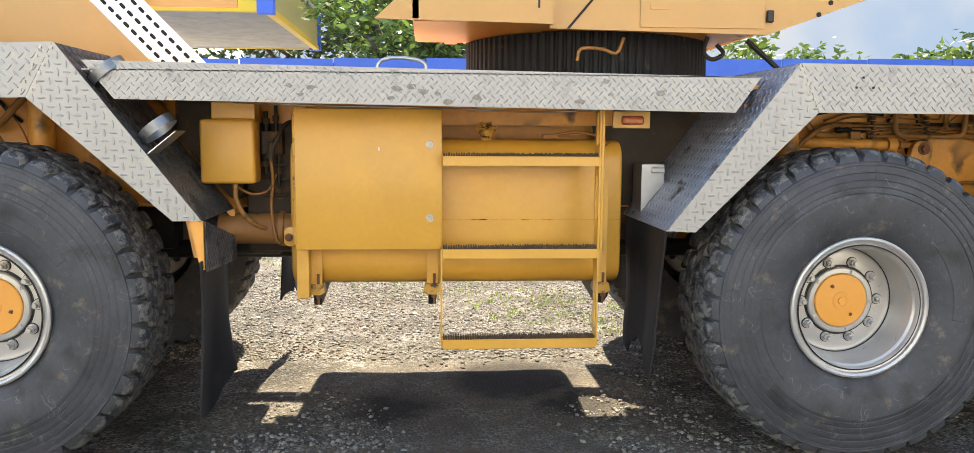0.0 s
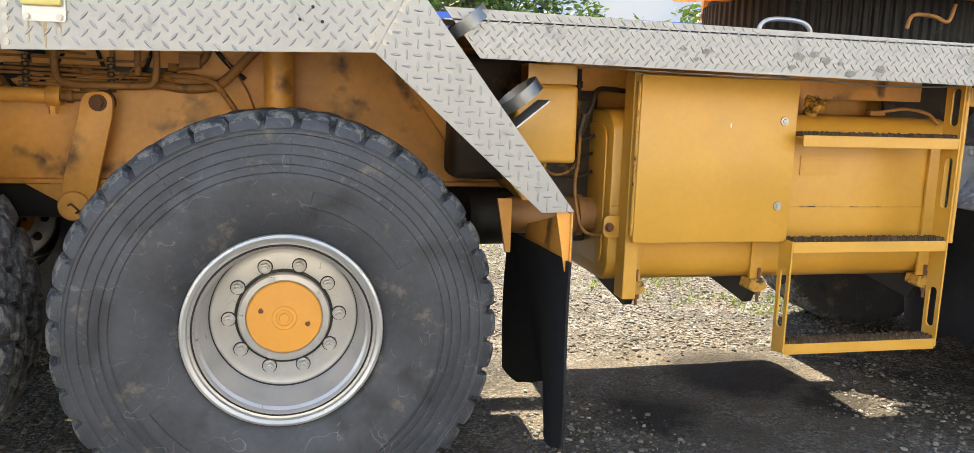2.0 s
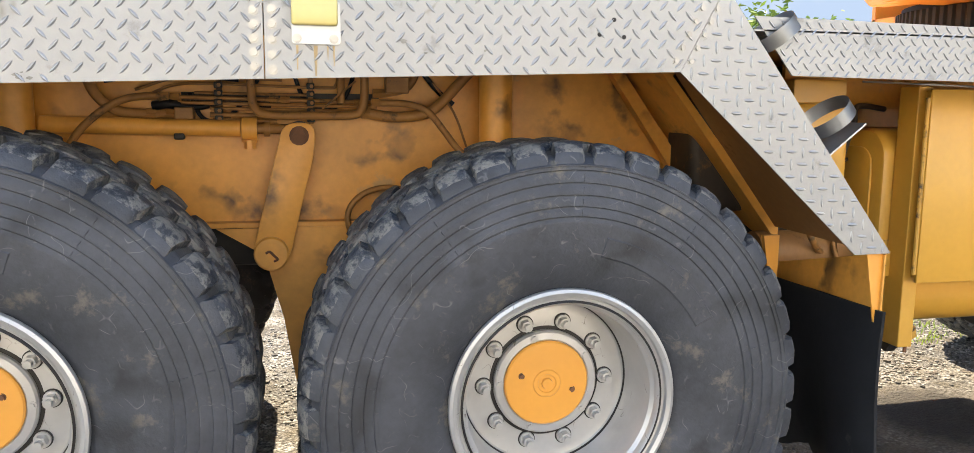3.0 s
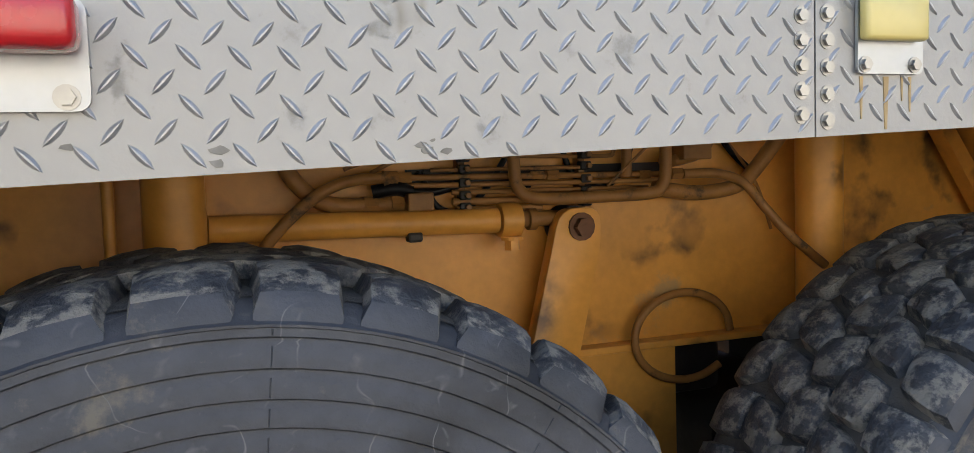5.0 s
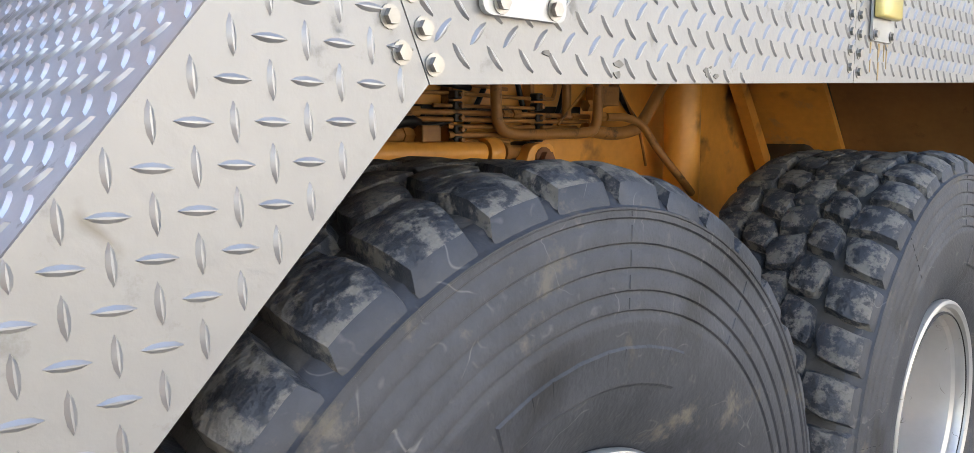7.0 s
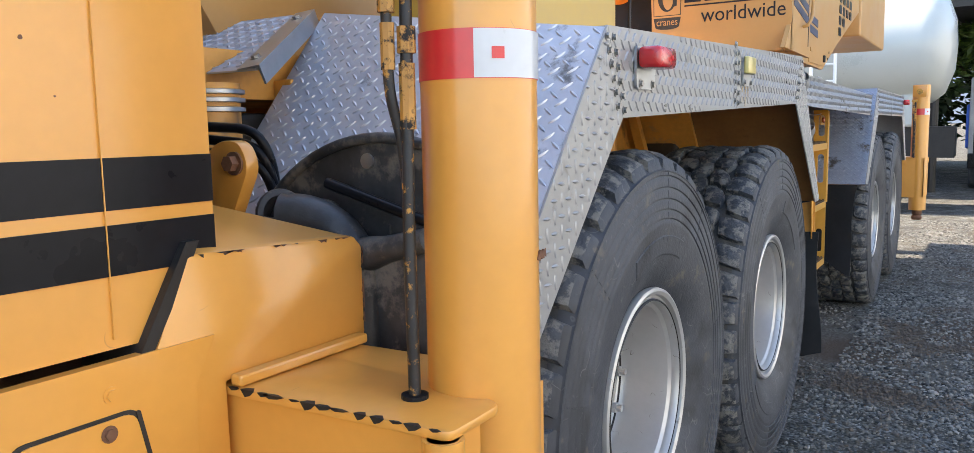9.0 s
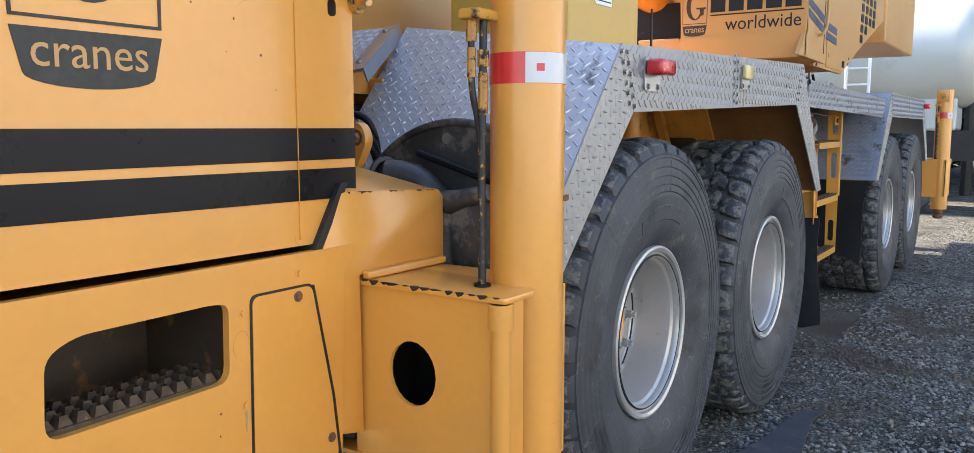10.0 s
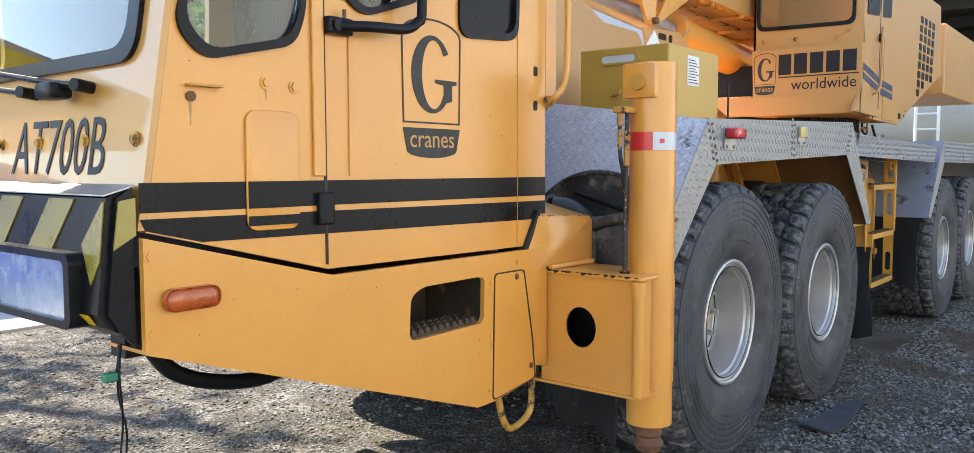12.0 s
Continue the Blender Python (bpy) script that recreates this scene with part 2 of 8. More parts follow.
def scuffed(m, color, scale, width, amount):
    """Adds thin pale scratches along the contour lines of a noise, broken up by a second one."""
    nt = m.node_tree
    b = nt.nodes["Principled BSDF"]
    src = b.inputs["Base Color"].links[0].from_socket
    tc = nt.nodes.new("ShaderNodeTexCoord")
    n1 = nt.nodes.new("ShaderNodeTexNoise")
    n1.inputs["Scale"].default_value = scale
    n1.inputs["Detail"].default_value = 2
    n2 = nt.nodes.new("ShaderNodeTexNoise")
    n2.inputs["Scale"].default_value = scale * 1.7
    n2.inputs["Detail"].default_value = 5
    sub = nt.nodes.new("ShaderNodeMath")
    sub.operation = "SUBTRACT"
    sub.inputs[1].default_value = 0.5
    ab = nt.nodes.new("ShaderNodeMath")
    ab.operation = "ABSOLUTE"
    lt = nt.nodes.new("ShaderNodeMapRange")
    lt.inputs["From Min"].default_value, lt.inputs["From Max"].default_value = width, 0.0
    mk = nt.nodes.new("ShaderNodeMapRange")
    mk.inputs["From Min"].default_value, mk.inputs["From Max"].default_value = 0.62 - amount, 0.70 - amount
    mul = nt.nodes.new("ShaderNodeMath")
    mul.operation = "MULTIPLY"
    mix = nt.nodes.new("ShaderNodeMix")
    mix.data_type = "RGBA"
    mix.inputs["B"].default_value = (*color, 1)
    L = nt.links.new
    L(tc.outputs["Object"], n1.inputs["Vector"])
    L(tc.outputs["Object"], n2.inputs["Vector"])
    L(n1.outputs["Fac"], sub.inputs[0])
    L(sub.outputs[0], ab.inputs[0])
    L(ab.outputs[0], lt.inputs["Value"])
    L(n2.outputs["Fac"], mk.inputs["Value"])
    L(lt.outputs[0], mul.inputs[0])
    L(mk.outputs[0], mul.inputs[1])
    L(src, mix.inputs["A"])
    L(mul.outputs[0], mix.inputs["Factor"])
    L(mix.outputs["Result"], b.inputs["Base Color"])


scuffed(RUBBER, (0.020, 0.021, 0.024), 2.4, 0.10, 0.10)
scuffed(RUBBER, (0.13, 0.128, 0.125), 6.0, 0.005, 0.11)
scuffed(RUBBER, (0.085, 0.084, 0.084), 14.0, 0.02, 0.06)
scuffed(PAINT, (0.30, 0.13, 0.05), 4.0, 0.0018, 0.02)
scuffed(SILVER, (0.22, 0.205, 0.18), 5.0, 0.02, 0.0)
scuffed(PAINT_OLD, (0.10, 0.048, 0.02), 2.6, 0.07, 0.05)
scuffed(PAINT_TANK, (0.36, 0.18, 0.035), 9.0, 0.006, -0.02)
scuffed(RIM, (0.12, 0.10, 0.08), 10.0, 0.004, 0.06)

# ---- mesh helpers ----


def part(name, bm, material, parent, label="", smooth=False):
    """Links a bmesh as one mesh object under a thing or a part."""
    me = bpy.data.meshes.new(name)
    bmesh.ops.recalc_face_normals(bm, faces=bm.faces)
    bm.to_mesh(me)
    bm.free()
    me.materials.append(material)
    if smooth:
        for p in me.polygons:
            p.use_smooth = True
        me.set_sharp_from_angle(angle=radians(smooth if smooth > 1 else 40))
    ob = new(name, me)
    if parent is not None:
        ob.parent = parent
        ob.matrix_parent_inverse = parent.matrix_basis.inverted()
    if label:
        ob["label"] = label
    return ob


def thing(name, label, category, loc=(0, 0, 0), group="", kind=""):
    ob = new(name)
    ob.location = loc
    return tagged(ob, label, category, group, kind)


def box(bm, x0, x1, y0, y1, z0, z1, bev=0.0, seg=2):
    g = bmesh.ops.create_cube(bm, size=1)
    for v in g["verts"]:
        v.co = Vector(((x0 + x1) / 2 + v.co.x * (x1 - x0), (y0 + y1) / 2 + v.co.y * (y1 - y0), (z0 + z1) / 2 + v.co.z * (z1 - z0)))
    if bev:
        es = {e for v in g["verts"] for e in v.link_edges}
        bmesh.ops.bevel(bm, geom=list(es), offset=bev, segments=seg, affect="EDGES", profile=0.5)
    return bm


def rrect(u0, v0, u1, v1, r, n=5):
    pts = []
    for cu, cv, a in ((u1 - r, v1 - r, 0), (u0 + r, v1 - r, 90), (u0 + r, v0 + r, 180), (u1 - r, v0 + r, 270)):
        for i in range(n + 1):
            t = radians(a + 90 * i / n)
            pts.append((cu + r * math.cos(t), cv + r * math.sin(t)))
    return pts


def rounded(pts, r, n=4):
    """A polygon with its corners rounded."""
    out = []
    k = len(pts)
    for i in range(k):
        p, a, b = Vector(pts[i]), Vector(pts[i - 1]), Vector(pts[(i + 1) % k])
        d1, d2 = (a - p), (b - p)
        q = min(r, d1.length * 0.45, d2.length * 0.45)
        s, e = p + d1.normalized() * q, p + d2.normalized() * q
        for j in range(n + 1):
            t = j / n
            out.append(tuple((1 - t) ** 2 * s + 2 * t * (1 - t) * p + t * t * e))
    return out


AX = {"x": lambda u, v, d: (d, u, v), "y": lambda u, v, d: (u, d, v), "z": lambda u, v, d: (u, v, d)}


def prism(bm, outer, axis, d0, d1, holes=(), bev=0.0):
    """A plate: a polygon with holes, drawn across an axis and given thickness from d0 to d1."""
    f = AX[axis]
    edges = []
    for loop in (outer, *holes):
        vs = [bm.verts.new(f(u, v, d0)) for u, v in loop]
        edges += [bm.edges.new((vs[i], vs[(i + 1) % len(vs)])) for i in range(len(vs))]
    if holes:
        faces = [g for g in bmesh.ops.triangle_fill(bm, use_beauty=True, use_dissolve=False, edges=edges)["geom"] if isinstance(g, bmesh.types.BMFace)]
    else:
        faces = [bm.faces.new([e.verts[0] for e in edges])]
    r = bmesh.ops.extrude_face_region(bm, geom=faces)
    vs = [g for g in r["geom"] if isinstance(g, bmesh.types.BMVert)]
    step = Vector(f(0, 0, d1)) - Vector(f(0, 0, d0))
    for v in vs:
        v.co += step
    if bev:
        bm.normal_update()
        es = [e for e in bm.edges if e.is_manifold and len(e.link_faces) == 2 and e.calc_face_angle(0) > 0.6]
        bmesh.ops.bevel(bm, geom=es, offset=bev, segments=2, affect="EDGES", profile=0.5)
    return bm


def cyl(bm, a, b, r, r2=None, n=20, caps=True):
    a, b = Vector(a), Vector(b)
    r2 = r if r2 is None else r2
    q = (b - a).to_track_quat("Z", "Y")
    rings = []
    for c, rr in ((a, r), (b, r2)):
        rings.append([bm.verts.new(c + q @ Vector((rr * math.cos(2 * math.pi * i / n), rr * math.sin(2 * math.pi * i / n), 0))) for i in range(n)])
    for i in range(n):
        bm.faces.new((rings[0][i], rings[0][(i + 1) % n], rings[1][(i + 1) % n], rings[1][i]))
    if caps:
        bm.faces.new(list(reversed(rings[0])))
        bm.faces.new(rings[1])
    return bm


def smooth_line(pts, n=6):
    """Points of a smooth line through the given ones."""
    p = [Vector(q) for q in pts]
    p = [2 * p[0] - p[1]] + p + [2 * p[-1] - p[-2]]
    out = []
    for i in range(1, len(p) - 2):
        for j in range(n):
            t = j / n
            out.append(0.5 * ((2 * p[i]) + (p[i + 1] - p[i - 1]) * t + (2 * p[i - 1] - 5 * p[i] + 4 * p[i + 1] - p[i + 2]) * t * t + (3 * p[i] - p[i - 1] - 3 * p[i + 1] + p[i + 2]) * t ** 3))
    return out + [p[-2]]


def tube(bm, pts, r, n=10, smooth=6):
    line = smooth_line(pts, smooth) if smooth else [Vector(q) for q in pts]
    rings = []
    up = None
    for i, c in enumerate(line):
        d = (line[min(i + 1, len(line) - 1)] - line[max(i - 1, 0)]).normalized()
        if up is None:
            up = d.orthogonal().normalized()
        side = d.cross(up).normalized()
        up = side.cross(d).normalized()
        rings.append([bm.verts.new(c + (side * math.cos(2 * math.pi * k / n) + up * math.sin(2 * math.pi * k / n)) * r) for k in range(n)])
    for a, b in zip(rings, rings[1:]):
        for k in range(n):
            bm.faces.new((a[k], a[(k + 1) % n], b[(k + 1) % n], b[k]))
    bm.faces.new(rings[0])
    bm.faces.new(list(reversed(rings[-1])))
    return bm


def lathe(bm, profile, n=64, center=(0, 0, 0), closed=False):
    """A profile of (radius, y) turned about the y axis."""
    rings = []
    for r, y in profile:
        if r < 1e-5:
            rings.append([bm.verts.new((center[0], center[1] + y, center[2]))])
        else:
            rings.append([bm.verts.new((center[0] + r * math.cos(2 * math.pi * k / n), center[1] + y, center[2] + r * math.sin(2 * math.pi * k / n))) for k in range(n)])
    pairs = list(zip(rings, rings[1:])) + ([(rings[-1], rings[0])] if closed else [])
    for a, b in pairs:
        for k in range(n):
            if len(a) == 1 and len(b) == 1:
                continue
            if len(a) == 1:
                bm.faces.new((a[0], b[(k + 1) % n], b[k]))
            elif len(b) == 1:
                bm.faces.new((a[k], a[(k + 1) % n], b[0]))
            else:
                bm.faces.new((a[k], a[(k + 1) % n], b[(k + 1) % n], b[k]))
    return bm


def hexbolt(bm, at, axis, r=0.012, h=0.008, washer=True):
    """A hexagon head on a washer, pointing along axis."""
    at, axis = Vector(at), Vector(axis).normalized()
    if washer:
        cyl(bm, at, at + axis * h * 0.25, r * 1.45, n=14)
    cyl(bm, at + axis * h * 0.25, at + axis * h, r, n=6)
    return bm


def inside(p, poly):
    x, y = p
    hit = False
    for i in range(len(poly)):
        (x1, y1), (x2, y2) = poly[i - 1], poly[i]
        if (y1 > y) != (y2 > y) and x < (x2 - x1) * (y - y1) / (y2 - y1) + x1:
            hit = not hit
    return hit


def near_edge(p, poly):
    best = 9.0
    q = Vector(p)
    for i in range(len(poly)):
        a, b = Vector(poly[i - 1]), Vector(poly[i])
        t = max(0, min(1, (q - a).dot(b - a) / max((b - a).length_squared, 1e-9)))
        best = min(best, (q - a - (b - a) * t).length)
    return best


def tread_bars(poly, place, pitch=0.0257, length=0.038, width=0.0105, height=0.0036, turn=0.0):
    """Raised lens-shaped bars of a tread plate over a polygon; place(u, v, h) gives the point h above the plate."""
    bm = bmesh.new()
    us, vs = [p[0] for p in poly], [p[1] for p in poly]
    cu, cv = (min(us) + max(us)) / 2, (min(vs) + max(vs)) / 2
    span = max(max(us) - min(us), max(vs) - min(vs))
    k = int(span / pitch * 0.75) + 3
    c, s = math.cos(turn), math.sin(turn)
    for i in range(-k, k + 1):
        for j in range(-k, k + 1):
            if (i + j) % 2:
                continue
            a, b = i * pitch, j * pitch
            u, v = cu + a * c - b * s, cv + a * s + b * c
            if not inside((u, v), poly):
                continue
            gap = near_edge((u, v), poly)
            if gap < width * 0.8:
                continue
            ang = turn + (radians(48) if i % 2 else radians(-48))
            du, dv = math.cos(ang), math.sin(ang)
            ring, top = [], []
            reach = min(length / 2, gap * 1.3)
            for t, w in ((-1, 0.03), (-0.5, 0.78), (0, 1.0), (0.5, 0.78), (1, 0.03), (0.5, -0.78), (0, -1.0), (-0.5, -0.78)):
                pu, pv = u + du * t * reach - dv * w * width / 2, v + dv * t * reach + du * w * width / 2
                ring.append(bm.verts.new(place(pu, pv, 0)))
                qu, qv = u + du * t * reach * 0.80 - dv * w * width * 0.10, v + dv * t * reach * 0.80 + du * w * width * 0.10
                top.append(bm.verts.new(place(qu, qv, height)))
            for q in range(8):
                bm.faces.new((ring[q], ring[(q + 1) % 8], top[(q + 1) % 8], top[q]))
            bm.faces.new(top)
    return bm


def text_part(name, body, material, parent, m, height, width=None, depth=0.0015, shear=0.0, label=""):
    """Lettering as a thin raised mesh, its lower left corner at the pose m, of the given letter height and width."""
    cu = bpy.data.curves.new(name, "FONT")
    cu.body = body
    cu.extrude = 0.5 * depth
    cu.resolution_u = 3
    tmp = bpy.data.objects.new(name, cu)
    me = bpy.data.meshes.new_from_object(tmp)
    bpy.data.objects.remove(tmp)
    bpy.data.curves.remove(cu)
    xs = [v.co.x for v in me.vertices]
    ys = [v.co.y for v in me.vertices]
    sx = (width / (max(xs) - min(xs))) if width else height / (max(ys) - min(ys))
    sy = height / (max(ys) - min(ys))
    for v in me.vertices:
        v.co = m @ Vector(((v.co.x - min(xs)) * sx, (v.co.y - min(ys)) * sy, v.co.z))
    me.materials.clear()
    me.materials.append(material)
    me.name = name
    ob = new(name, me)
    ob.parent = parent
    if label:
        ob["label"] = label
    return ob


SIDE = Matrix(((1, 0, 0, 0), (0, 0, -1, 0), (0, 1, 0, 0), (0, 0, 0, 1)))  # lettering on a face towards -y
FRONT = Matrix(((0, 0, -1, 0), (-1, 0, 0, 0), (0, 1, 0, 0), (0, 0, 0, 1)))  # lettering on a face towards -x

# ---- ground ----


def gravel_material():
    m = bpy.data.materials.new("gravel_ground")
    m.use_nodes = True
    n, l = m.node_tree.nodes, m.node_tree.links
    b = n["Principled BSDF"]
    b.inputs["Roughness"].default_value = 0.92
    b.inputs["Specular IOR Level"].default_value = 0.25
    tc = n.new("ShaderNodeTexCoord")
    vor = n.new("ShaderNodeTexVoronoi")
    vor.inputs["Scale"].default_value = 62
    vor2 = n.new("ShaderNodeTexVoronoi")
    vor2.inputs["Scale"].default_value = 170
    big = n.new("ShaderNodeTexNoise")
    big.inputs["Scale"].default_value = 2.2
    big.inputs["Detail"].default_value = 7
    mid = n.new("ShaderNodeTexNoise")
    mid.inputs["Scale"].default_value = 7
    mid.inputs["Detail"].default_value = 8
    for q in (vor, vor2, big, mid):
        l.new(tc.outputs["Object"], q.inputs["Vector"])
    cr = n.new("ShaderNodeValToRGB")
    cr.color_ramp.elements[0].color = (0.026, 0.025, 0.023, 1)
    cr.color_ramp.elements[1].color = (0.25, 0.242, 0.222, 1)
    sep = n.new("ShaderNodeSeparateColor")
    l.new(vor.outputs["Color"], sep.inputs[0])
    l.new(sep.outputs[0], cr.inputs[0])
    dirt = n.new("ShaderNodeMix")
    dirt.data_type = "RGBA"
    dirt.inputs["B"].default_value = (0.088, 0.078, 0.061, 1)
    dr = n.new("ShaderNodeMapRange")
    dr.inputs["From Min"].default_value, dr.inputs["From Max"].default_value = 0.42, 0.62
    l.new(mid.outputs["Fac"], dr.inputs["Value"])
    l.new(dr.outputs[0], dirt.inputs["Factor"])
    l.new(cr.outputs[0], dirt.inputs["A"])
    var = n.new("ShaderNodeMapRange")
    var.inputs["From Min"].default_value, var.inputs["From Max"].default_value = 0.3, 0.7
    var.inputs["To Min"].default_value, var.inputs["To Max"].default_value = 0.5, 1.5
    l.new(big.outputs["Fac"], var.inputs["Value"])
    hs = n.new("ShaderNodeHueSaturation")
    l.new(dirt.outputs["Result"], hs.inputs["Color"])
    l.new(var.outputs[0], hs.inputs["Value"])
    # shade between stones put into the colour, darkest far from cell centres
    gap = n.new("ShaderNodeMapRange")
    gap.inputs["From Min"].default_value, gap.inputs["From Max"].default_value = 0.35, 0.75
    gap.inputs["To Min"].default_value, gap.inputs["To Max"].default_value = 1.2, 0.5
    l.new(vor.outputs["Distance"], gap.inputs["Value"])
    h3 = n.new("ShaderNodeHueSaturation")
    l.new(hs.outputs[0], h3.inputs["Color"])
    l.new(gap.outputs[0], h3.inputs["Value"])
    src = h3.outputs[0]
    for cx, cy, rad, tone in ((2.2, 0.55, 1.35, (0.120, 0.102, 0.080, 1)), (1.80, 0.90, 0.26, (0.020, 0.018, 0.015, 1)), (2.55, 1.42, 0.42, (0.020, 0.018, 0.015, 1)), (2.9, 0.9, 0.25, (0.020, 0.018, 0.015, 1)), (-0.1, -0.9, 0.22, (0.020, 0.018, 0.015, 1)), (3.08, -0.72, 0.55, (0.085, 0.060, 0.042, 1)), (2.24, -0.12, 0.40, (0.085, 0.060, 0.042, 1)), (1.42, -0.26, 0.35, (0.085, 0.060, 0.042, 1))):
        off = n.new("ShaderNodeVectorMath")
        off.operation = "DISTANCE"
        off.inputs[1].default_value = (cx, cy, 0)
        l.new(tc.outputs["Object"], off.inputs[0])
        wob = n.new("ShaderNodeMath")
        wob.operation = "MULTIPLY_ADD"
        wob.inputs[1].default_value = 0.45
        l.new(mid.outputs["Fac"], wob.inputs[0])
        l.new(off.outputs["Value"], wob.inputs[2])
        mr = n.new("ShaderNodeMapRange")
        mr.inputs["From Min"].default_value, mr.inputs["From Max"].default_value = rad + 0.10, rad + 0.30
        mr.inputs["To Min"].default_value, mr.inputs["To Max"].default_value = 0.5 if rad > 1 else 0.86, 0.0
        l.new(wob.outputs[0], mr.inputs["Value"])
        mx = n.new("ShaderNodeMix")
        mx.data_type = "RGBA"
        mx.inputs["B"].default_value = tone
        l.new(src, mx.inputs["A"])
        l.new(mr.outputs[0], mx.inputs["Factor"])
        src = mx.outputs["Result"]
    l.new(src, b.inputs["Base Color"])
    add = n.new("ShaderNodeMath")
    add.operation = "MULTIPLY_ADD"
    add.inputs[1].default_value = 0.4
    l.new(vor2.outputs["Distance"], add.inputs[0])
    l.new(vor.outputs["Distance"], add.inputs[2])
    bp = n.new("ShaderNodeBump")
    bp.inputs["Strength"].default_value = 0.9
    bp.inputs["Distance"].default_value = 0.012
    bp.invert = True
    l.new(add.outputs[0], bp.inputs["Height"])
    l.new(bp.outputs[0], b.inputs["Normal"])
    return m


GRAVEL = gravel_material()


def height(x, y):
    """The uneven yard: low swells, worn lower where wheels have passed."""
    return 0.012 * noise.noise((x * 0.7, y * 0.7, 0)) + 0.006 * noise.noise((x * 2.6, y * 2.6, 3)) - 0.004


def build_ground():
    bm = bmesh.new()
    xs = [-900, -300, -80, -25] + [-8 + 0.12 * i for i in range(176)] + [20, 40, 120, 400, 900]
    ys = [-900, -200, -50, -12] + [-3 + 0.12 * i for i in range(84)] + [10, 20, 60, 200, 900]
    grid = [[bm.verts.new((x, y, height(x, y) if -8 < x < 13 and -3 < y < 7 else 0.0)) for y in ys] for x in xs]
    for i in range(len(xs) - 1):
        for j in range(len(ys) - 1):
            bm.faces.new((grid[i][j], grid[i + 1][j], grid[i + 1][j + 1], grid[i][j + 1]))
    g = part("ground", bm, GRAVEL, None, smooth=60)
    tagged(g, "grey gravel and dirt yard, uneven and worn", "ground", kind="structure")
    rng = random.Random(5)
    verts, faces = [], []
    ico = [(0, 0, 1), (0.89, 0, 0.45), (0.28, 0.85, 0.45), (-0.72, 0.53, 0.45), (-0.72, -0.53, 0.45), (0.28, -0.85, 0.45), (0.72, 0.53, -0.45), (-0.28, 0.85, -0.45), (-0.89, 0, -0.45), (-0.28, -0.85, -0.45), (0.72, -0.53, -0.45)]
    tri = [(0, 1, 2), (0, 2, 3), (0, 3, 4), (0, 4, 5), (0, 5, 1), (1, 6, 2), (2, 7, 3), (3, 8, 4), (4, 9, 5), (5, 10, 1), (6, 7, 2), (7, 8, 3), (8, 9, 4), (9, 10, 5), (10, 6, 1)]
    fields = ((40000, 0.0, 4.4, -0.4, 5.5), (48000, -1.4, 4.5, -2.4, 0.5), (24000, 4.0, 11.0, -2.6, 1.2), (22000, -5.5, -0.5, 0.3, 6.0), (14000, -6.5, 11.0, -1.5, 7.0))
    for x, y in ((rng.uniform(x0, x1), rng.uniform(y0, y1)) for n, x0, x1, y0, y1 in fields for _ in range(n)):
        if noise.noise((x * 1.1, y * 1.1, 9)) + (0.30 if y > 1.9 or y < 0 else -0.45) < rng.uniform(-0.5, 0.5):
            continue
        s = 0.004 + 0.012 * rng.random() ** 2.2
        if rng.random() < 0.006:
            s *= 1.8
        sx, sy, sz, a = s * rng.uniform(0.8, 1.5), s * rng.uniform(0.7, 1.1), s * rng.uniform(0.45, 0.8), rng.uniform(0, 6.28)
        c, sn, z = math.cos(a), math.sin(a), height(x, y)
        o = len(verts)
        for px, py, pz in ico:
            j = rng.uniform(0.8, 1.2)
            qx, qy = px * sx * j, py * sy * j
            verts.append((x + qx * c - qy * sn, y + qx * sn + qy * c, z + sz * 0.35 + pz * sz * j))
        faces += [(o + i, o + j2, o + q) for i, j2, q in tri]
    me = bpy.data.meshes.new("gravel")
    me.from_pydata(verts, [], faces)
    me.materials.append(STONE)
    tagged(new("gravel", me), "loose grey gravel stones scattered over the yard", "gravel", kind="stuff")
    verts, faces = [], []
    for cx, cy, rad, count in ((3.0, 3.6, 0.75, 700), (2.2, 4.6, 0.9, 500), (1.0, 6.6, 1.6, 900), (3.6, 2.9, 0.4, 350), (-0.5, 6.8, 1.5, 800), (4.2, 6.2, 2.0, 900)):
        for _ in range(count):
            a, r = rng.uniform(0, 6.28), rad * math.sqrt(rng.random())
            x, y = cx + r * math.cos(a), cy + r * math.sin(a)
            if noise.noise((x * 3, y * 3, 2)) < -0.05:
                continue
            h, w, b2 = rng.uniform(0.015, 0.06), rng.uniform(0.003, 0.006), rng.uniform(0, 6.28)
            dx, dy, lean = math.cos(b2), math.sin(b2), rng.uniform(0.01, 0.06)
            o = len(verts)
            z = height(x, y)
            verts += [(x - dx * w, y - dy * w, z), (x + dx * w, y + dy * w, z), (x + dy * lean * 0.5 + dx * w * 0.6, y - dx * lean * 0.5 + dy * w * 0.6, z + h * 0.6), (x + dy * lean * 0.5 - dx * w * 0.6, y - dx * lean * 0.5 - dy * w * 0.6, z + h * 0.6), (x + dy * lean, y - dx * lean, z + h)]
            faces += [(o, o + 1, o + 2, o + 3), (o + 3, o + 2, o + 4)]
    me = bpy.data.meshes.new("grass")
    me.from_pydata(verts, [], faces)
    me.materials.append(GRASS)
    tagged(new("grass", me), "thin patches of short green grass in the gravel", "grass", kind="stuff")


build_ground()

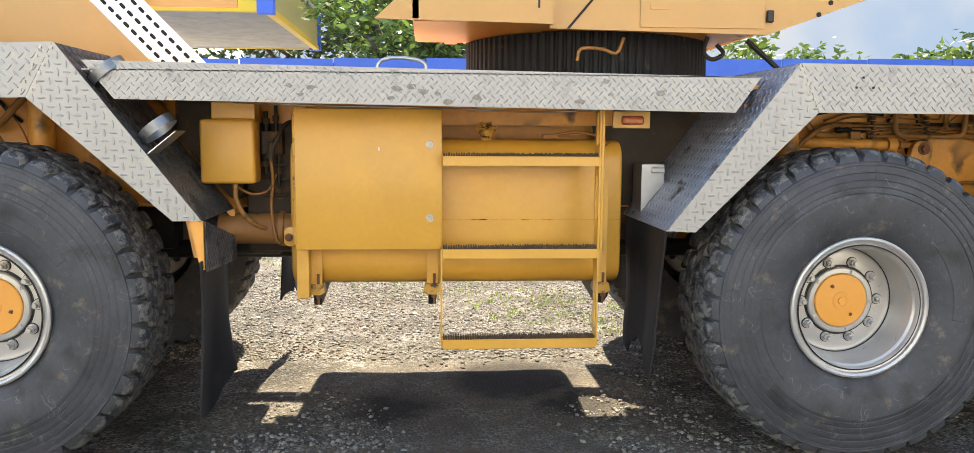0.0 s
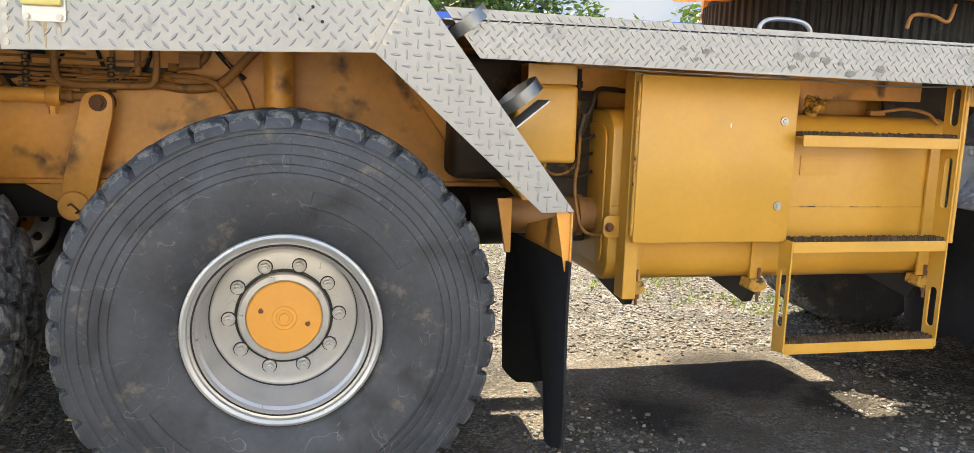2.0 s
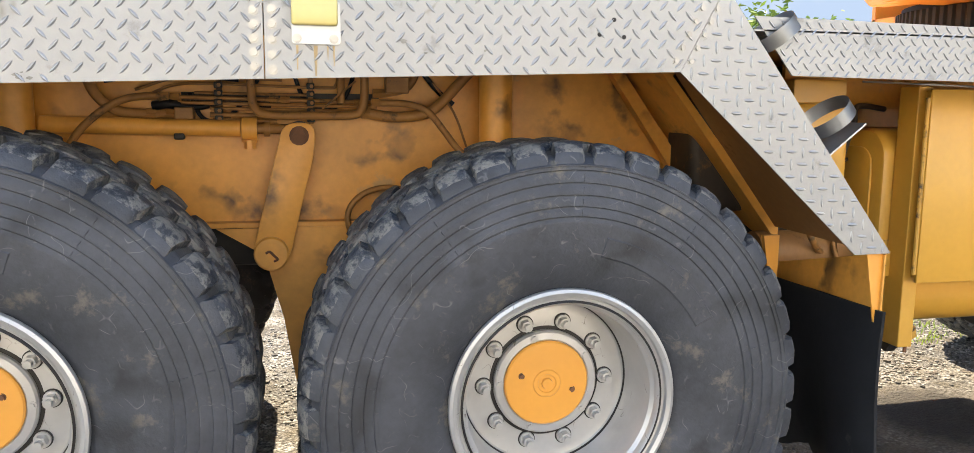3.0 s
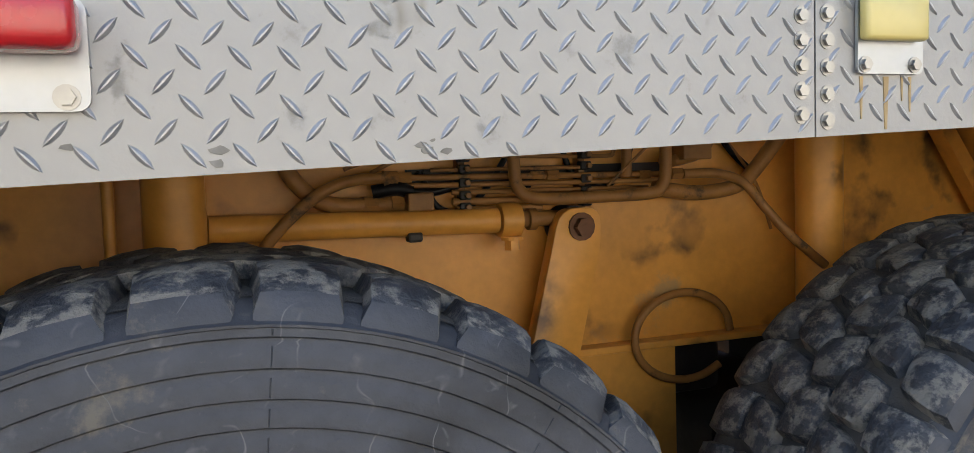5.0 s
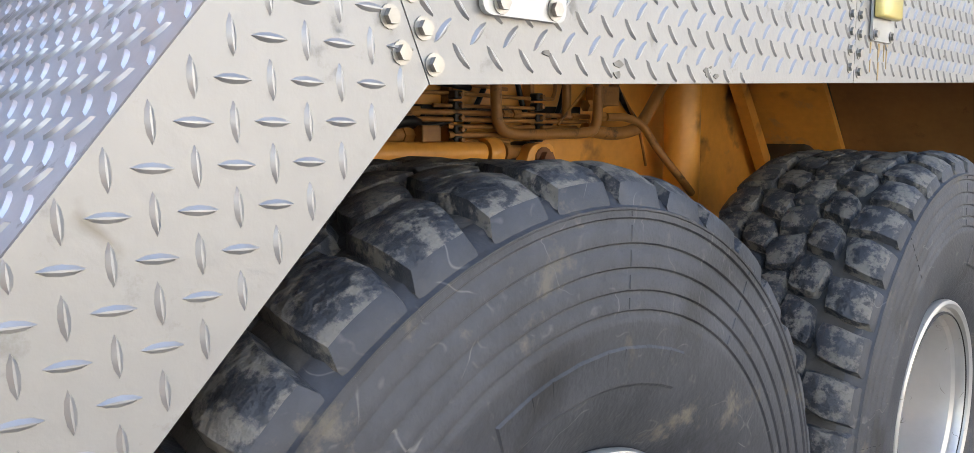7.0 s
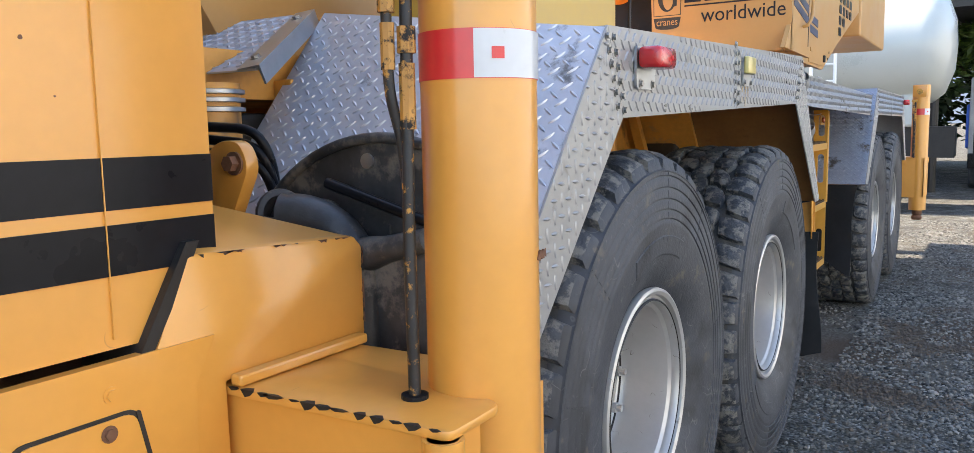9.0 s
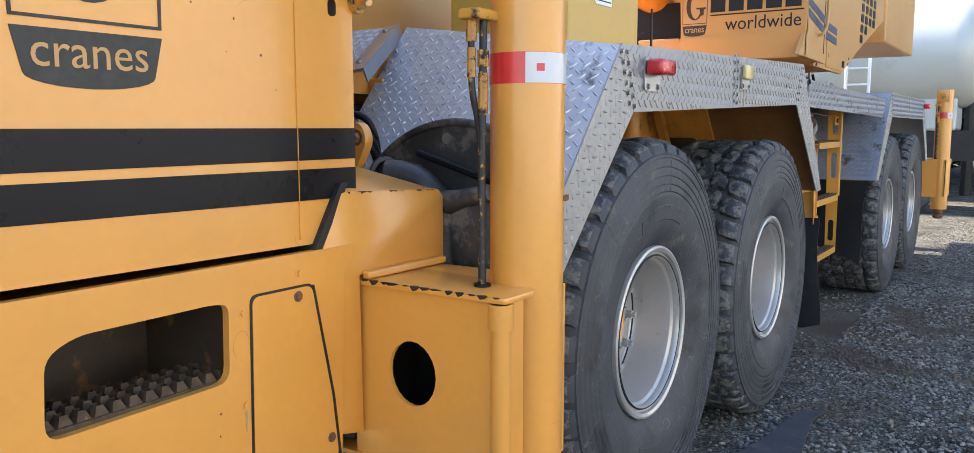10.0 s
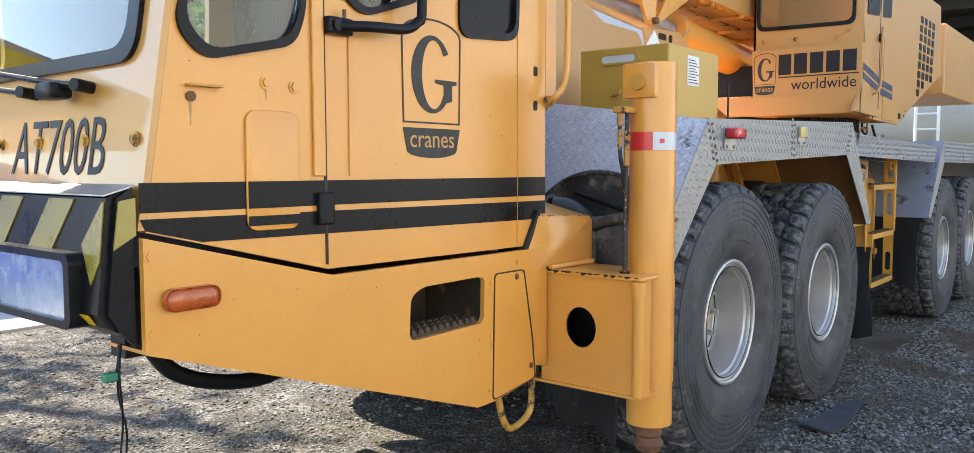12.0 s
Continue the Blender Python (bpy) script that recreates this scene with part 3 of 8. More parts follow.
# ---- the crane ----
crane = thing("mobile_crane", "large orange-yellow four-axle mobile crane parked on gravel", "mobile crane")
FAR = 2.76  # the far side's outer plane


def tread_plate(name, poly, axis, d, thick, outward, material, bars=True, turn=0.0, label="", parent=None, place=None, bar_material=None, fine=1.0):
    """A flat tread plate with its raised bars; outward is +1 or -1 along the axis."""
    bm = prism(bmesh.new(), poly, axis, d, d - outward * thick, bev=0.0)
    p = part(name, bm, material, parent or crane, label)
    if bars:
        f = AX[axis]
        b = tread_bars(poly, lambda u, v, h: f(u, v, d + outward * (h - 0.0004)), turn=turn, pitch=0.0257 * fine, length=0.038 * fine, width=0.0105 * fine)
        tagged(part("tread_relief", b, bar_material or (GLINT if material is SILVER else material), p, smooth=35), kind="stuff")
    return p


def slanted_plate(name, a, b, y0, y1, thick, material, parent, up=1, turn=0.0, label="", rise=0.0):
    """A tread plate from line point a to b (x, z), reaching from y0 to y1, its bars on the side named by up; rise: how far the edge at b climbs over the width."""
    ax, az = a
    bx, bz = b
    length = math.hypot(bx - ax, bz - az)
    tx, tz = (bx - ax) / length, (bz - az) / length
    nx, nz = -tz * up, tx * up
    bm = bmesh.new()
    pts = [(ax, az), (bx, bz), (bx - nx * thick, bz - nz * thick), (ax - nx * thick, az - nz * thick)]
    prism(bm, pts, "y", y0, y1)
    for v in bm.verts:
        if rise and v.co.y > (y0 + y1) / 2 and (v.co.x - ax) * tx + (v.co.z - az) * tz > length / 2:
            v.co += Vector((tx * rise, 0, tz * rise))
    p = part(name, bm, material, parent, label)
    poly = [(0, y0), (length, y0), (length + rise, y1), (0, y1)]
    bars = tread_bars(poly, lambda u, v, h: (ax + tx * u + nx * (h - 0.0004), v, az + tz * u + nz * (h - 0.0004)), turn=turn)
    tagged(part("tread_relief", bars, BURNISHED if material is BRIGHT else material, p, smooth=35), kind="stuff")
    return p


def bolts(points, axis, parent, r=0.011, h=0.008, material=None):
    for q in points:
        part("bolt", hexbolt(bmesh.new(), q, axis, r, h), material or STEEL, parent)


# front fender
SEAM = -0.815
FB = lambda x: 1.621 + (x + 1.93) * 0.0332  # lower edge of the front fender
FT = lambda x: 1.848 + (x + 2.02) * 0.0335
fen = tread_plate("fender_panel", [(-1.93, FB(-1.93)), (SEAM - 0.002, FB(SEAM)), (SEAM - 0.002, FT(SEAM)), (-2.03, FT(-2.03))], "y", 0.0, 0.006, -1, SILVER, label="silver-painted diamond tread plate fender, scuffed")
fen2 = tread_plate("fender_panel", [(SEAM + 0.001, FB(SEAM)), (0.30, FB(0.30)), (0.425, FT(0.425)), (SEAM + 0.001, FT(SEAM))], "y", 0.0, 0.006, -1, SILVER, label="silver-painted diamond tread plate fender, scuffed")
leg_r = tread_plate("fender_leg", [(0.301, FB(0.30)), (0.895, 1.162), (1.018, 1.164), (0.427, FT(0.425))], "y", 0.0, 0.006, -1, SILVER, turn=radians(45), label="slanting silver tread plate fender leg")
leg_f = tread_plate("fender_leg", [(-1.932, FB(-1.93)), (-2.032, FT(-2.03)), (-2.66, 1.10), (-2.45, 1.10)], "y", 0.0, 0.006, -1, SILVER, turn=radians(45), label="slanting silver tread plate fender leg")
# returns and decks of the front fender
slanted_plate("fender_return", (0.430, FT(0.425) - 0.004), (1.018, 1.164), 0.007, 0.62, 0.005, DARK_TREAD, crane, up=1, turn=0.0, label="dull dark tread plate return")
tread_plate("flap_plate", [(0.035, 1.158), (0.61, 1.02), (0.61, 0.90), (0.035, 0.93)], "x", 1.028, 0.005, 1, DARK_TREAD, fine=0.8, label="dark tread plate holding the mudflap")
part("flap_hanger", prism(bmesh.new(), [(0.02, 1.16), (0.62, 1.02), (0.62, 0.92), (0.02, 0.96)], "x", 1.014, 1.02), PAINT_OLD, crane)
slanted_plate("fender_return", (-2.66, 1.10), (-2.035, FT(-2.03) - 0.004), 0.007, 1.02, 0.005, BRIGHT, crane, up=1, label="bare metal tread plate return ahead of the wheel", rise=0.175)
part("fender_deck", prism(bmesh.new(), [(-2.03, 0.007), (0.425, 0.007), (0.425, 0.985), (-2.03, 0.985)], "z", 1.842, 1.847), SILVER, crane)
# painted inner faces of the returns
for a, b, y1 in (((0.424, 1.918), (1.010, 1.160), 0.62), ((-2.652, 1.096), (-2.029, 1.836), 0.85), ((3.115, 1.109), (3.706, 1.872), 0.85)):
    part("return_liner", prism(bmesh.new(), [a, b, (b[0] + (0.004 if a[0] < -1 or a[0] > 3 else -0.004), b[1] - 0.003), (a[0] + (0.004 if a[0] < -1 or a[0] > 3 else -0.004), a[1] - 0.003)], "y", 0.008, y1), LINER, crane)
bolts([(SEAM - 0.024, -0.0, FB(SEAM) + 0.03 + 0.034 * i) for i in range(7)] + [(SEAM + 0.02, -0.0, FB(SEAM) + 0.022 + 0.037 * i) for i in range(6)], (0, -1, 0), fen2, 0.0085, 0.007)
bolts([(-1.968 - 0.014 * i, 0, FB(-1.93) + 0.03 + 0.034 * i) for i in range(6)] + [(-1.925 - 0.014 * i, 0, FB(-1.93) + 0.02 + 0.036 * i) for i in range(6)], (0, -1, 0), leg_f, 0.0085, 0.009)
bolts([(0.33 + 0.018 * i, 0, FB(0.3) + 0.03 + 0.036 * i) for i in range(6)] + [(0.285 + 0.018 * i, 0, FB(0.3) + 0.03 + 0.036 * i) for i in range(6)], (0, -1, 0), leg_r, 0.007, 0.006)
for hx, hz in ((0.10, 1.83), (0.06, 1.79), (0.13, 1.785)):
    part("screw_hole", cyl(bmesh.new(), (hx, -0.0025, hz), (hx, 0.001, hz), 0.006, n=10), BLACK, fen2)

for x, z, w, h in ((-0.735, 1.742, 0.006, 0.06), (-0.690, 1.742, 0.010, 0.075), (-0.645, 1.742, 0.005, 0.05), (-0.66, 1.742, 0.004, 0.035)):
    part("rust_streak", prism(bmesh.new(), [(x - w / 2, z), (x + w / 2, z), (x + w * 0.2, z - h), (x - w * 0.2, z - h)], "y", -0.0012, 0.0), STREAK, fen2)


def flakes(count, x0, x1, z0, z1, y, parent, seed, size=0.016):
    """Spots where the paint has come off."""
    rng = random.Random(seed)
    for i_ in range(count):
        x, z, r = rng.uniform(x0, x1), rng.uniform(z0, z1), size * rng.uniform(0.4, 1.4)
        k = rng.randint(7, 10)
        pts = [(x + r * rng.uniform(0.6, 1.5) * math.cos(6.283 * i / k), z + r * rng.uniform(0.35, 0.8) * math.sin(6.283 * i / k)) for i in range(k)]
        part("bare_patch", prism(bmesh.new(), pts, "y", y - 0.0008 - 0.0002 * i_, y + 0.001), FLAKE, parent)


flakes(7, -1.75, -1.35, FB(-1.5) + 0.004, FB(-1.5) + 0.03, 0.0, fen, 2, 0.007)
flakes(4, -0.6, 0.2, FB(0) + 0.03, FB(0) + 0.18, 0.0, fen2, 4, 0.007)

# rear fender, mirrored about the gap
rf = tread_plate("fender_panel", [(3.80, 1.660), (6.02, 1.655), (6.12, 1.872), (3.705, 1.882)], "y", 0.0, 0.006, -1, SILVER, fine=0.85, label="silver-painted diamond tread plate fender, scuffed")
rl = tread_plate("fender_leg", [(3.798, 1.660), (3.703, 1.882), (3.11, 1.115), (3.24, 1.108)], "y", 0.0, 0.006, -1, SILVER, turn=radians(45), label="slanting silver tread plate fender leg")
tread_plate("fender_leg", [(6.022, 1.655), (6.55, 1.16), (6.68, 1.16), (6.122, 1.872)], "y", 0.0, 0.006, -1, SILVER, turn=radians(45), label="slanting silver tread plate fender leg")
slanted_plate("fender_return", (3.107, 1.113), (3.700, 1.880), 0.007, 0.85, 0.005, SHADED_STAINED, crane, up=1, turn=0.0, label="bare metal tread plate return, brown stains, dark reflection in its colour")
slanted_plate("fender_return", (6.125, 1.868), (6.68, 1.16), 0.007, 0.6, 0.005, BRIGHT, crane, up=1)
part("fender_deck", prism(bmesh.new(), [(3.71, 0.007), (6.12, 0.007), (6.12, 0.985), (3.71, 0.985)], "z", 1.86, 1.865), SILVER, crane)
bolts([(3.79 - 0.017 * i, 0, 1.69 + 0.033 * i) for i in range(6)], (0, -1, 0), rl, 0.007, 0.006)
for hx, hz in ((4.0, 1.82), (3.97, 1.775), (4.05, 1.775)):
    part("screw_hole", cyl(bmesh.new(), (hx, -0.0025, hz), (hx, 0.001, hz), 0.006, n=10), BLACK, rf)
part("fender_seam_strip", prism(bmesh.new(), [(4.86, 1.657), (4.885, 1.657), (4.885, 1.876), (4.86, 1.876)], "y", -0.004, 0.0), STEEL, rf)

# side beam with its deck
beam = tread_plate("side_beam", [(0.66, 1.692), (3.415, 1.657), (3.53, 1.817), (0.53, 1.857)], "y", 0.022, 0.006, -1, SILVER, fine=0.76, label="long silver tread plate side beam, paint flaked")
part("beam_lip", prism(bmesh.new(), [(0.53, 0.022), (3.53, 0.022), (3.53, 0.30), (0.53, 0.30)], "z", 1.815, 1.82), SILVER, beam)
part("side_deck", prism(bmesh.new(), [(0.43, 0.30), (3.7, 0.30), (3.7, FAR - 0.3), (3.19, FAR - 0.3), (3.19, 1.95), (2.86, 1.95), (2.86, FAR - 0.3), (1.25, FAR - 0.3), (1.25, 1.62), (0.43, 1.62)], "z", 1.78, 1.80), PAINT_OLD, crane)
part("grab_handle", tube(bmesh.new(), [(1.78, 0.16, 1.82), (1.79, 0.16, 1.87), (1.84, 0.16, 1.893), (1.95, 0.16, 1.89), (2.0, 0.16, 1.865), (2.005, 0.16, 1.82)], 0.009), GALV, crane, "galvanised grab handle", smooth=60)
bolts([(3.46, 0.022, 1.69)], (0, -1, 0), beam, 0.006, 0.004, RUST)

flakes(16, 1.2, 3.2, 1.69, 1.81, 0.022, beam, 7, 0.016)
flakes(5, 3.95, 4.6, 1.69, 1.85, 0.0, rf, 9, 0.013)
# lamps and reflectors on the fender
lamp = part("marker_lamp", box(bmesh.new(), -1.862, -1.727, -0.075, -0.012, 1.752, 1.808, 0.012), RED, crane, "red side marker lamp", smooth=50)
part("lamp_bracket", prism(bmesh.new(), rounded([(-1.862, 1.698), (-1.722, 1.698), (-1.722, 1.81), (-1.862, 1.81)], 0.016), "y", -0.010, -0.003), GALV, lamp)
bolts([(-1.834, -0.010, 1.712), (-1.744, -0.010, 1.712)], (0, -1, 0), lamp, 0.009, 0.008)
refl = part("side_reflector", box(bmesh.new(), -0.748, -0.635, -0.028, -0.008, 1.79, 1.855, 0.006), CREAM, crane, "yellow side reflector on a metal bracket", smooth=50)
part("reflector_bracket", prism(bmesh.new(), rounded([(-0.748, 1.745), (-0.628, 1.745), (-0.628, 1.85), (-0.748, 1.85)], 0.01), "y", -0.008, -0.003), GALV, refl)
bolts([(-0.735, -0.008, 1.758), (-0.645, -0.008, 1.758)], (0, -1, 0), refl, 0.008, 0.007)
part("marker_lamp", box(bmesh.new(), 5.95, 6.05, -0.07, -0.01, 1.775, 1.83, 0.012), RED, crane, "red side marker lamp", smooth=50)

# ---- wheels ----
WHEEL_X = (-1.62, 0.0, 4.07, 5.675)
HUB_Z = (0.770, 0.741, 0.738, 0.738)
TYRE_R = 0.762


TYRE_W = 0.52


def crown_r(q):
    """Radius of the worn tread surface at the distance q from the outer sidewall."""
    d = min(q, TYRE_W - q)
    return TYRE_R - 0.036 * max(0.0, 1 - d / 0.09) ** 2


def floor_r(q):
    """Radius of the groove floor."""
    d = min(q, TYRE_W - q)
    return TYRE_R - 0.033 - 0.024 * max(0.0, 1 - d / 0.075) ** 1.6


def tread_block(bm, rng, angle, centre, half_u, half_s, skew=0.0, worn=0.0, round_off=0.24, open_end=0):
    """One rubber block: a rounded pad with sloping walls that follows the crown; open_end marks the end at the sidewall."""
    grid = (-1.0, -0.88, -0.45, 0.0, 0.45, 0.88, 1.0)
    ph = [rng.uniform(0, 6.28) for _ in range(3)]
    rows = []
    for p in grid:
        row = []
        for q in grid:
            pu, ps = p * math.sqrt(1 - round_off * q * q), q * math.sqrt(1 - round_off * p * p)
            if open_end and q * open_end > 0:
                pu, ps = p * (1 - 0.12 * q * q), q
            t = math.atan2(p, q)
            wob = 1 + 0.07 * math.sin(2 * t + ph[0]) + 0.05 * math.sin(3 * t + ph[1]) + 0.03 * math.sin(5 * t + ph[2])
            foot = abs(p) == 1.0 or abs(q) == 1.0
            k = 1.06 if foot else 1.0
            side = open_end and q * open_end == 1.0
            sv = centre + half_s * ps * (1.0 if side else k) * (1 if open_end and q * open_end > 0.5 else wob)
            sv = min(max(sv, 0.006), TYRE_W - 0.006)
            u = half_u * pu * k * wob + skew * half_s * q
            if foot:
                r = floor_r(sv) - 0.005 if not side else 0.697
            else:
                r = crown_r(sv) - worn - 0.0022 * (p * p + q * q) + rng.uniform(-0.0008, 0.0008)
                if abs(p) == 0.88 or abs(q) == 0.88:
                    r -= 0.0035
            row.append(bm.verts.new(((r) * math.cos(angle + u / TYRE_R), sv, r * math.sin(angle + u / TYRE_R))))
        rows.append(row)
    n = len(grid)
    for i in range(n - 1):
        for j in range(n - 1):
            f = bm.faces.new((rows[i][j], rows[i + 1][j], rows[i + 1][j + 1], rows[i][j + 1]))
            if open_end and (j == n - 2 if open_end > 0 else j == 0):
                f.material_index = 1


def tread_ring(seed, lugs, lug_half, inner):
    """All the blocks of a tyre: shoulder lugs on both sides and rows of inner blocks between them."""
    rng = random.Random(seed)
    bm = bmesh.new()
    step = 2 * math.pi / lugs
    pitch = step * TYRE_R
    for side in (0, 1):
        for i in range(lugs):
            length = lug_half * (1.0 if i % 2 else 0.90) * rng.uniform(0.96, 1.03)
            c = 0.010 + length
            tread_block(bm, rng, (i + 0.5 * side) * step, TYRE_W - c if side else c, pitch * 0.425 * rng.uniform(0.94, 1.04), length, 0.16 if side else -0.16, rng.uniform(0, 0.004), 0.16, 1 if side else -1)
    for k, c in enumerate(inner):
        half = 0.5 * (TYRE_W - 0.02 - 4 * lug_half) / len(inner)
        for i in range(lugs):
            tread_block(bm, rng, (i + 0.5 * (k + 1) + 0.07) * step, c + rng.uniform(-0.004, 0.004), pitch * 0.455 * rng.uniform(0.93, 1.03), half * 1.02, 0.30 if k % 2 else -0.30, rng.uniform(0, 0.005))
    return bm


def build_wheel(seed, lugs, lug_half, inner):
    bm = bmesh.new()
    prof = [(0.335, 0.062), (0.350, 0.050), (0.375, 0.034), (0.42, 0.015), (0.470, 0.005), (0.515, 0.001), (0.535, 0.0)]
    for r in (0.552, 0.580, 0.612, 0.646, 0.681):
        d = (r - 0.55) * 0.04
        prof += [(r - 0.006, d), (r - 0.002, d + 0.0035), (r + 0.0015, d + 0.0035), (r + 0.004, d)]
    prof += [(0.694, 0.0065), (0.6955, 0.0045), (0.6985, 0.0045), (0.700, 0.0085), (0.704, 0.016)]
    prof += [(floor_r(q) - 0.001, q) for q in (0.03, 0.05, 0.075, 0.26, 0.445, 0.47, 0.49)] + [(0.704, 0.504), (0.69, 0.512), (0.52, 0.52), (0.40, 0.50), (0.335, 0.45)]
    lathe(bm, prof, 112)
    tyre = part("wheel", bm, RUBBER, crane, "worn black off-road tyre on a silver rim", smooth=45)
    tread = part("tread", tread_ring(seed, lugs, lug_half, inner), TREAD, tyre, "chunky worn tread blocks with dirt in the gaps", smooth=48)
    tread.data.materials.append(RUBBER)
    tagged(tread, kind="stuff")
    part("groove_floor", lathe(bmesh.new(), [(floor_r(q) + 0.0012, q) for q in (0.045, 0.06, 0.075, 0.26, 0.445, 0.46, 0.475)], 96), GROOVE, tyre, smooth=60)
    rng = random.Random(seed + 1)
    bm = bmesh.new()
    for i in range(9):
        a = 0.3 + i * 2 * math.pi / 9 + rng.uniform(-0.12, 0.12)
        for r0, r1 in ((0.557, 0.573), (0.585, 0.605), (0.617, 0.639), (0.651, 0.674), (0.686, 0.693)):
            d0, d1 = (r0 - 0.55) * 0.04, (r1 - 0.55) * 0.04
            ring = [bm.verts.new((r * math.cos(a + w / r), y, r * math.sin(a + w / r))) for r, y, w in ((r0, d0 + 0.001, -0.0016), (r1, d1 + 0.001, -0.0016), (r1, d1 + 0.001, 0.0016), (r0, d0 + 0.001, 0.0016))]
            top = [bm.verts.new((r * math.cos(a), y - 0.0014, r * math.sin(a))) for r, y in ((r0, d0), (r1, d1))]
            bm.faces.new((ring[0], ring[1], top[1], top[0]))
            bm.faces.new((ring[2], ring[3], top[0], top[1]))
    tagged(part("mould_line", bm, RUBBER, tyre), kind="stuff")
    bm = bmesh.new()
    for base in (1.35, 4.5):
        for i in range(8):
            a, wd = base + 0.105 * i, 0.034 if i % 3 else 0.022
            vs = [bm.verts.new((r * math.cos(a + w / r), y, r * math.sin(a + w / r))) for r, y, w in ((0.445, 0.0085, -wd), (0.505, 0.0015, -wd), (0.505, 0.0015, wd), (0.445, 0.0085, wd))]
            ts = [bm.verts.new((r * math.cos(a + w / r), y, r * math.sin(a + w / r))) for r, y, w in ((0.449, 0.0055, -wd + 0.003), (0.501, -0.0012, -wd + 0.003), (0.501, -0.0012, wd - 0.003), (0.449, 0.0055, wd - 0.003))]
            for q in range(4):
                bm.faces.new((vs[q], vs[(q + 1) % 4], ts[(q + 1) % 4], ts[q]))
            bm.faces.new(ts)
    tagged(part("moulded_lettering", bm, RUBBER, tyre, "moulded sidewall lettering, worn past reading"), kind="stuff")
    bm = bmesh.new()
    lathe(bm, [(0.322, 0.075), (0.338, 0.062), (0.343, 0.048), (0.340, 0.036), (0.331, 0.032), (0.320, 0.038), (0.317, 0.052), (0.308, 0.055), (0.306, 0.046), (0.300, 0.043), (0.295, 0.050), (0.294, 0.070), (0.284, 0.080), (0.276, 0.13), (0.272, 0.215), (0.266, 0.242), (0.258, 0.251), (0.246, 0.2535), (0.232, 0.2505), (0.178, 0.250), (0.172, 0.275), (0.152, 0.275)], 80)
    rim = part("rim", bm, RIM, tyre, "deep silver-painted rim with chipped lip", smooth=35)
    part("rim_joint", lathe(bmesh.new(), [(0.3065, 0.047), (0.3045, 0.0425), (0.3005, 0.0405), (0.2985, 0.0465)], 80), DARK, tyre, smooth=60)
    part("disc_gap", lathe(bmesh.new(), [(0.2695, 0.236), (0.2650, 0.2415), (0.2625, 0.2455), (0.2640, 0.240)], 80), DARK, tyre, smooth=60)
    part("hub_gap", lathe(bmesh.new(), [(0.177, 0.2495), (0.166, 0.2495)], 64), DARK, tyre)
    bm = bmesh.new()
    lathe(bm, [(0.166, 0.28), (0.166, 0.236), (0.160, 0.229), (0.140, 0.227), (0.135, 0.232)], 64)
    part("hub_ring", bm, RIM, tyre, smooth=35)
    bm = bmesh.new()
    lathe(bm, [(0.135, 0.245), (0.135, 0.226), (0.130, 0.221), (0.045, 0.219), (0.042, 0.216), (0.030, 0.216), (0.028, 0.219), (0.018, 0.219), (0.016, 0.212), (0.0, 0.212)], 64)
    part("hub_cap", bm, PAINT, tyre, "orange-painted hub cap", smooth=35)
    for i in range(10):
        a = 2 * math.pi * (i + 0.3) / 10
        x, z = 0.197 * math.cos(a), 0.197 * math.sin(a)
        bm = bmesh.new()
        part("nut_washer", cyl(bmesh.new(), (x, 0.2505, z), (x, 0.2475, z), 0.0275, n=20), DARK, tyre)
        cyl(bm, (x, 0.2475, z), (x, 0.240, z), 0.0235, n=18)
        cyl(bm, (x, 0.240, z), (x, 0.214, z), 0.0185, n=6)
        cyl(bm, (x, 0.214, z), (x, 0.196, z), 0.0115, n=10)
        part("wheel_nut", bm, RIM, tyre)
    for i in range(5):
        a = 2 * math.pi * (i + 0.1) / 5
        x, z = 0.150 * math.cos(a), 0.150 * math.sin(a)
        part("hub_bolt", hexbolt(bmesh.new(), (x, 0.229, z), (0, -1, 0), 0.009, 0.010), RIM, tyre)
    for a in (0.5, 3.6):
        x, z = 0.085 * math.cos(a), 0.085 * math.sin(a)
        part("cap_plug", hexbolt(bmesh.new(), (x, 0.222, z), (0, -1, 0), 0.008, 0.008), RUST, tyre)
    return tyre


def copy_part(ob, m):
    """A copy of a part and its own parts under the same thing, at the pose m."""
    made = {}
    for o in (ob, *ob.children_recursive):
        made[o] = o.copy()
        scene.collection.objects.link(made[o])
        if o is not ob:
            made[o].parent = made[o.parent]
    made[ob].matrix_basis = m
    return made[ob]


wheel = build_wheel(11, 40, 0.060, (0.175, 0.26, 0.345))
worn_wheel = build_wheel(23, 36, 0.080, (0.21, 0.31))
for i, x in enumerate(WHEEL_X):
    spin = Matrix.Rotation(radians(37 * i + 8), 4, "Y")
    near = pose(x, 0.0, HUB_Z[i]) @ spin
    if i == 0:
        worn_wheel.matrix_basis = near
    elif i == 1:
        wheel.matrix_basis = near
    else:
        copy_part(wheel, near)
    copy_part(wheel, pose(x, FAR, HUB_Z[i], 0, 0, 180) @ spin)

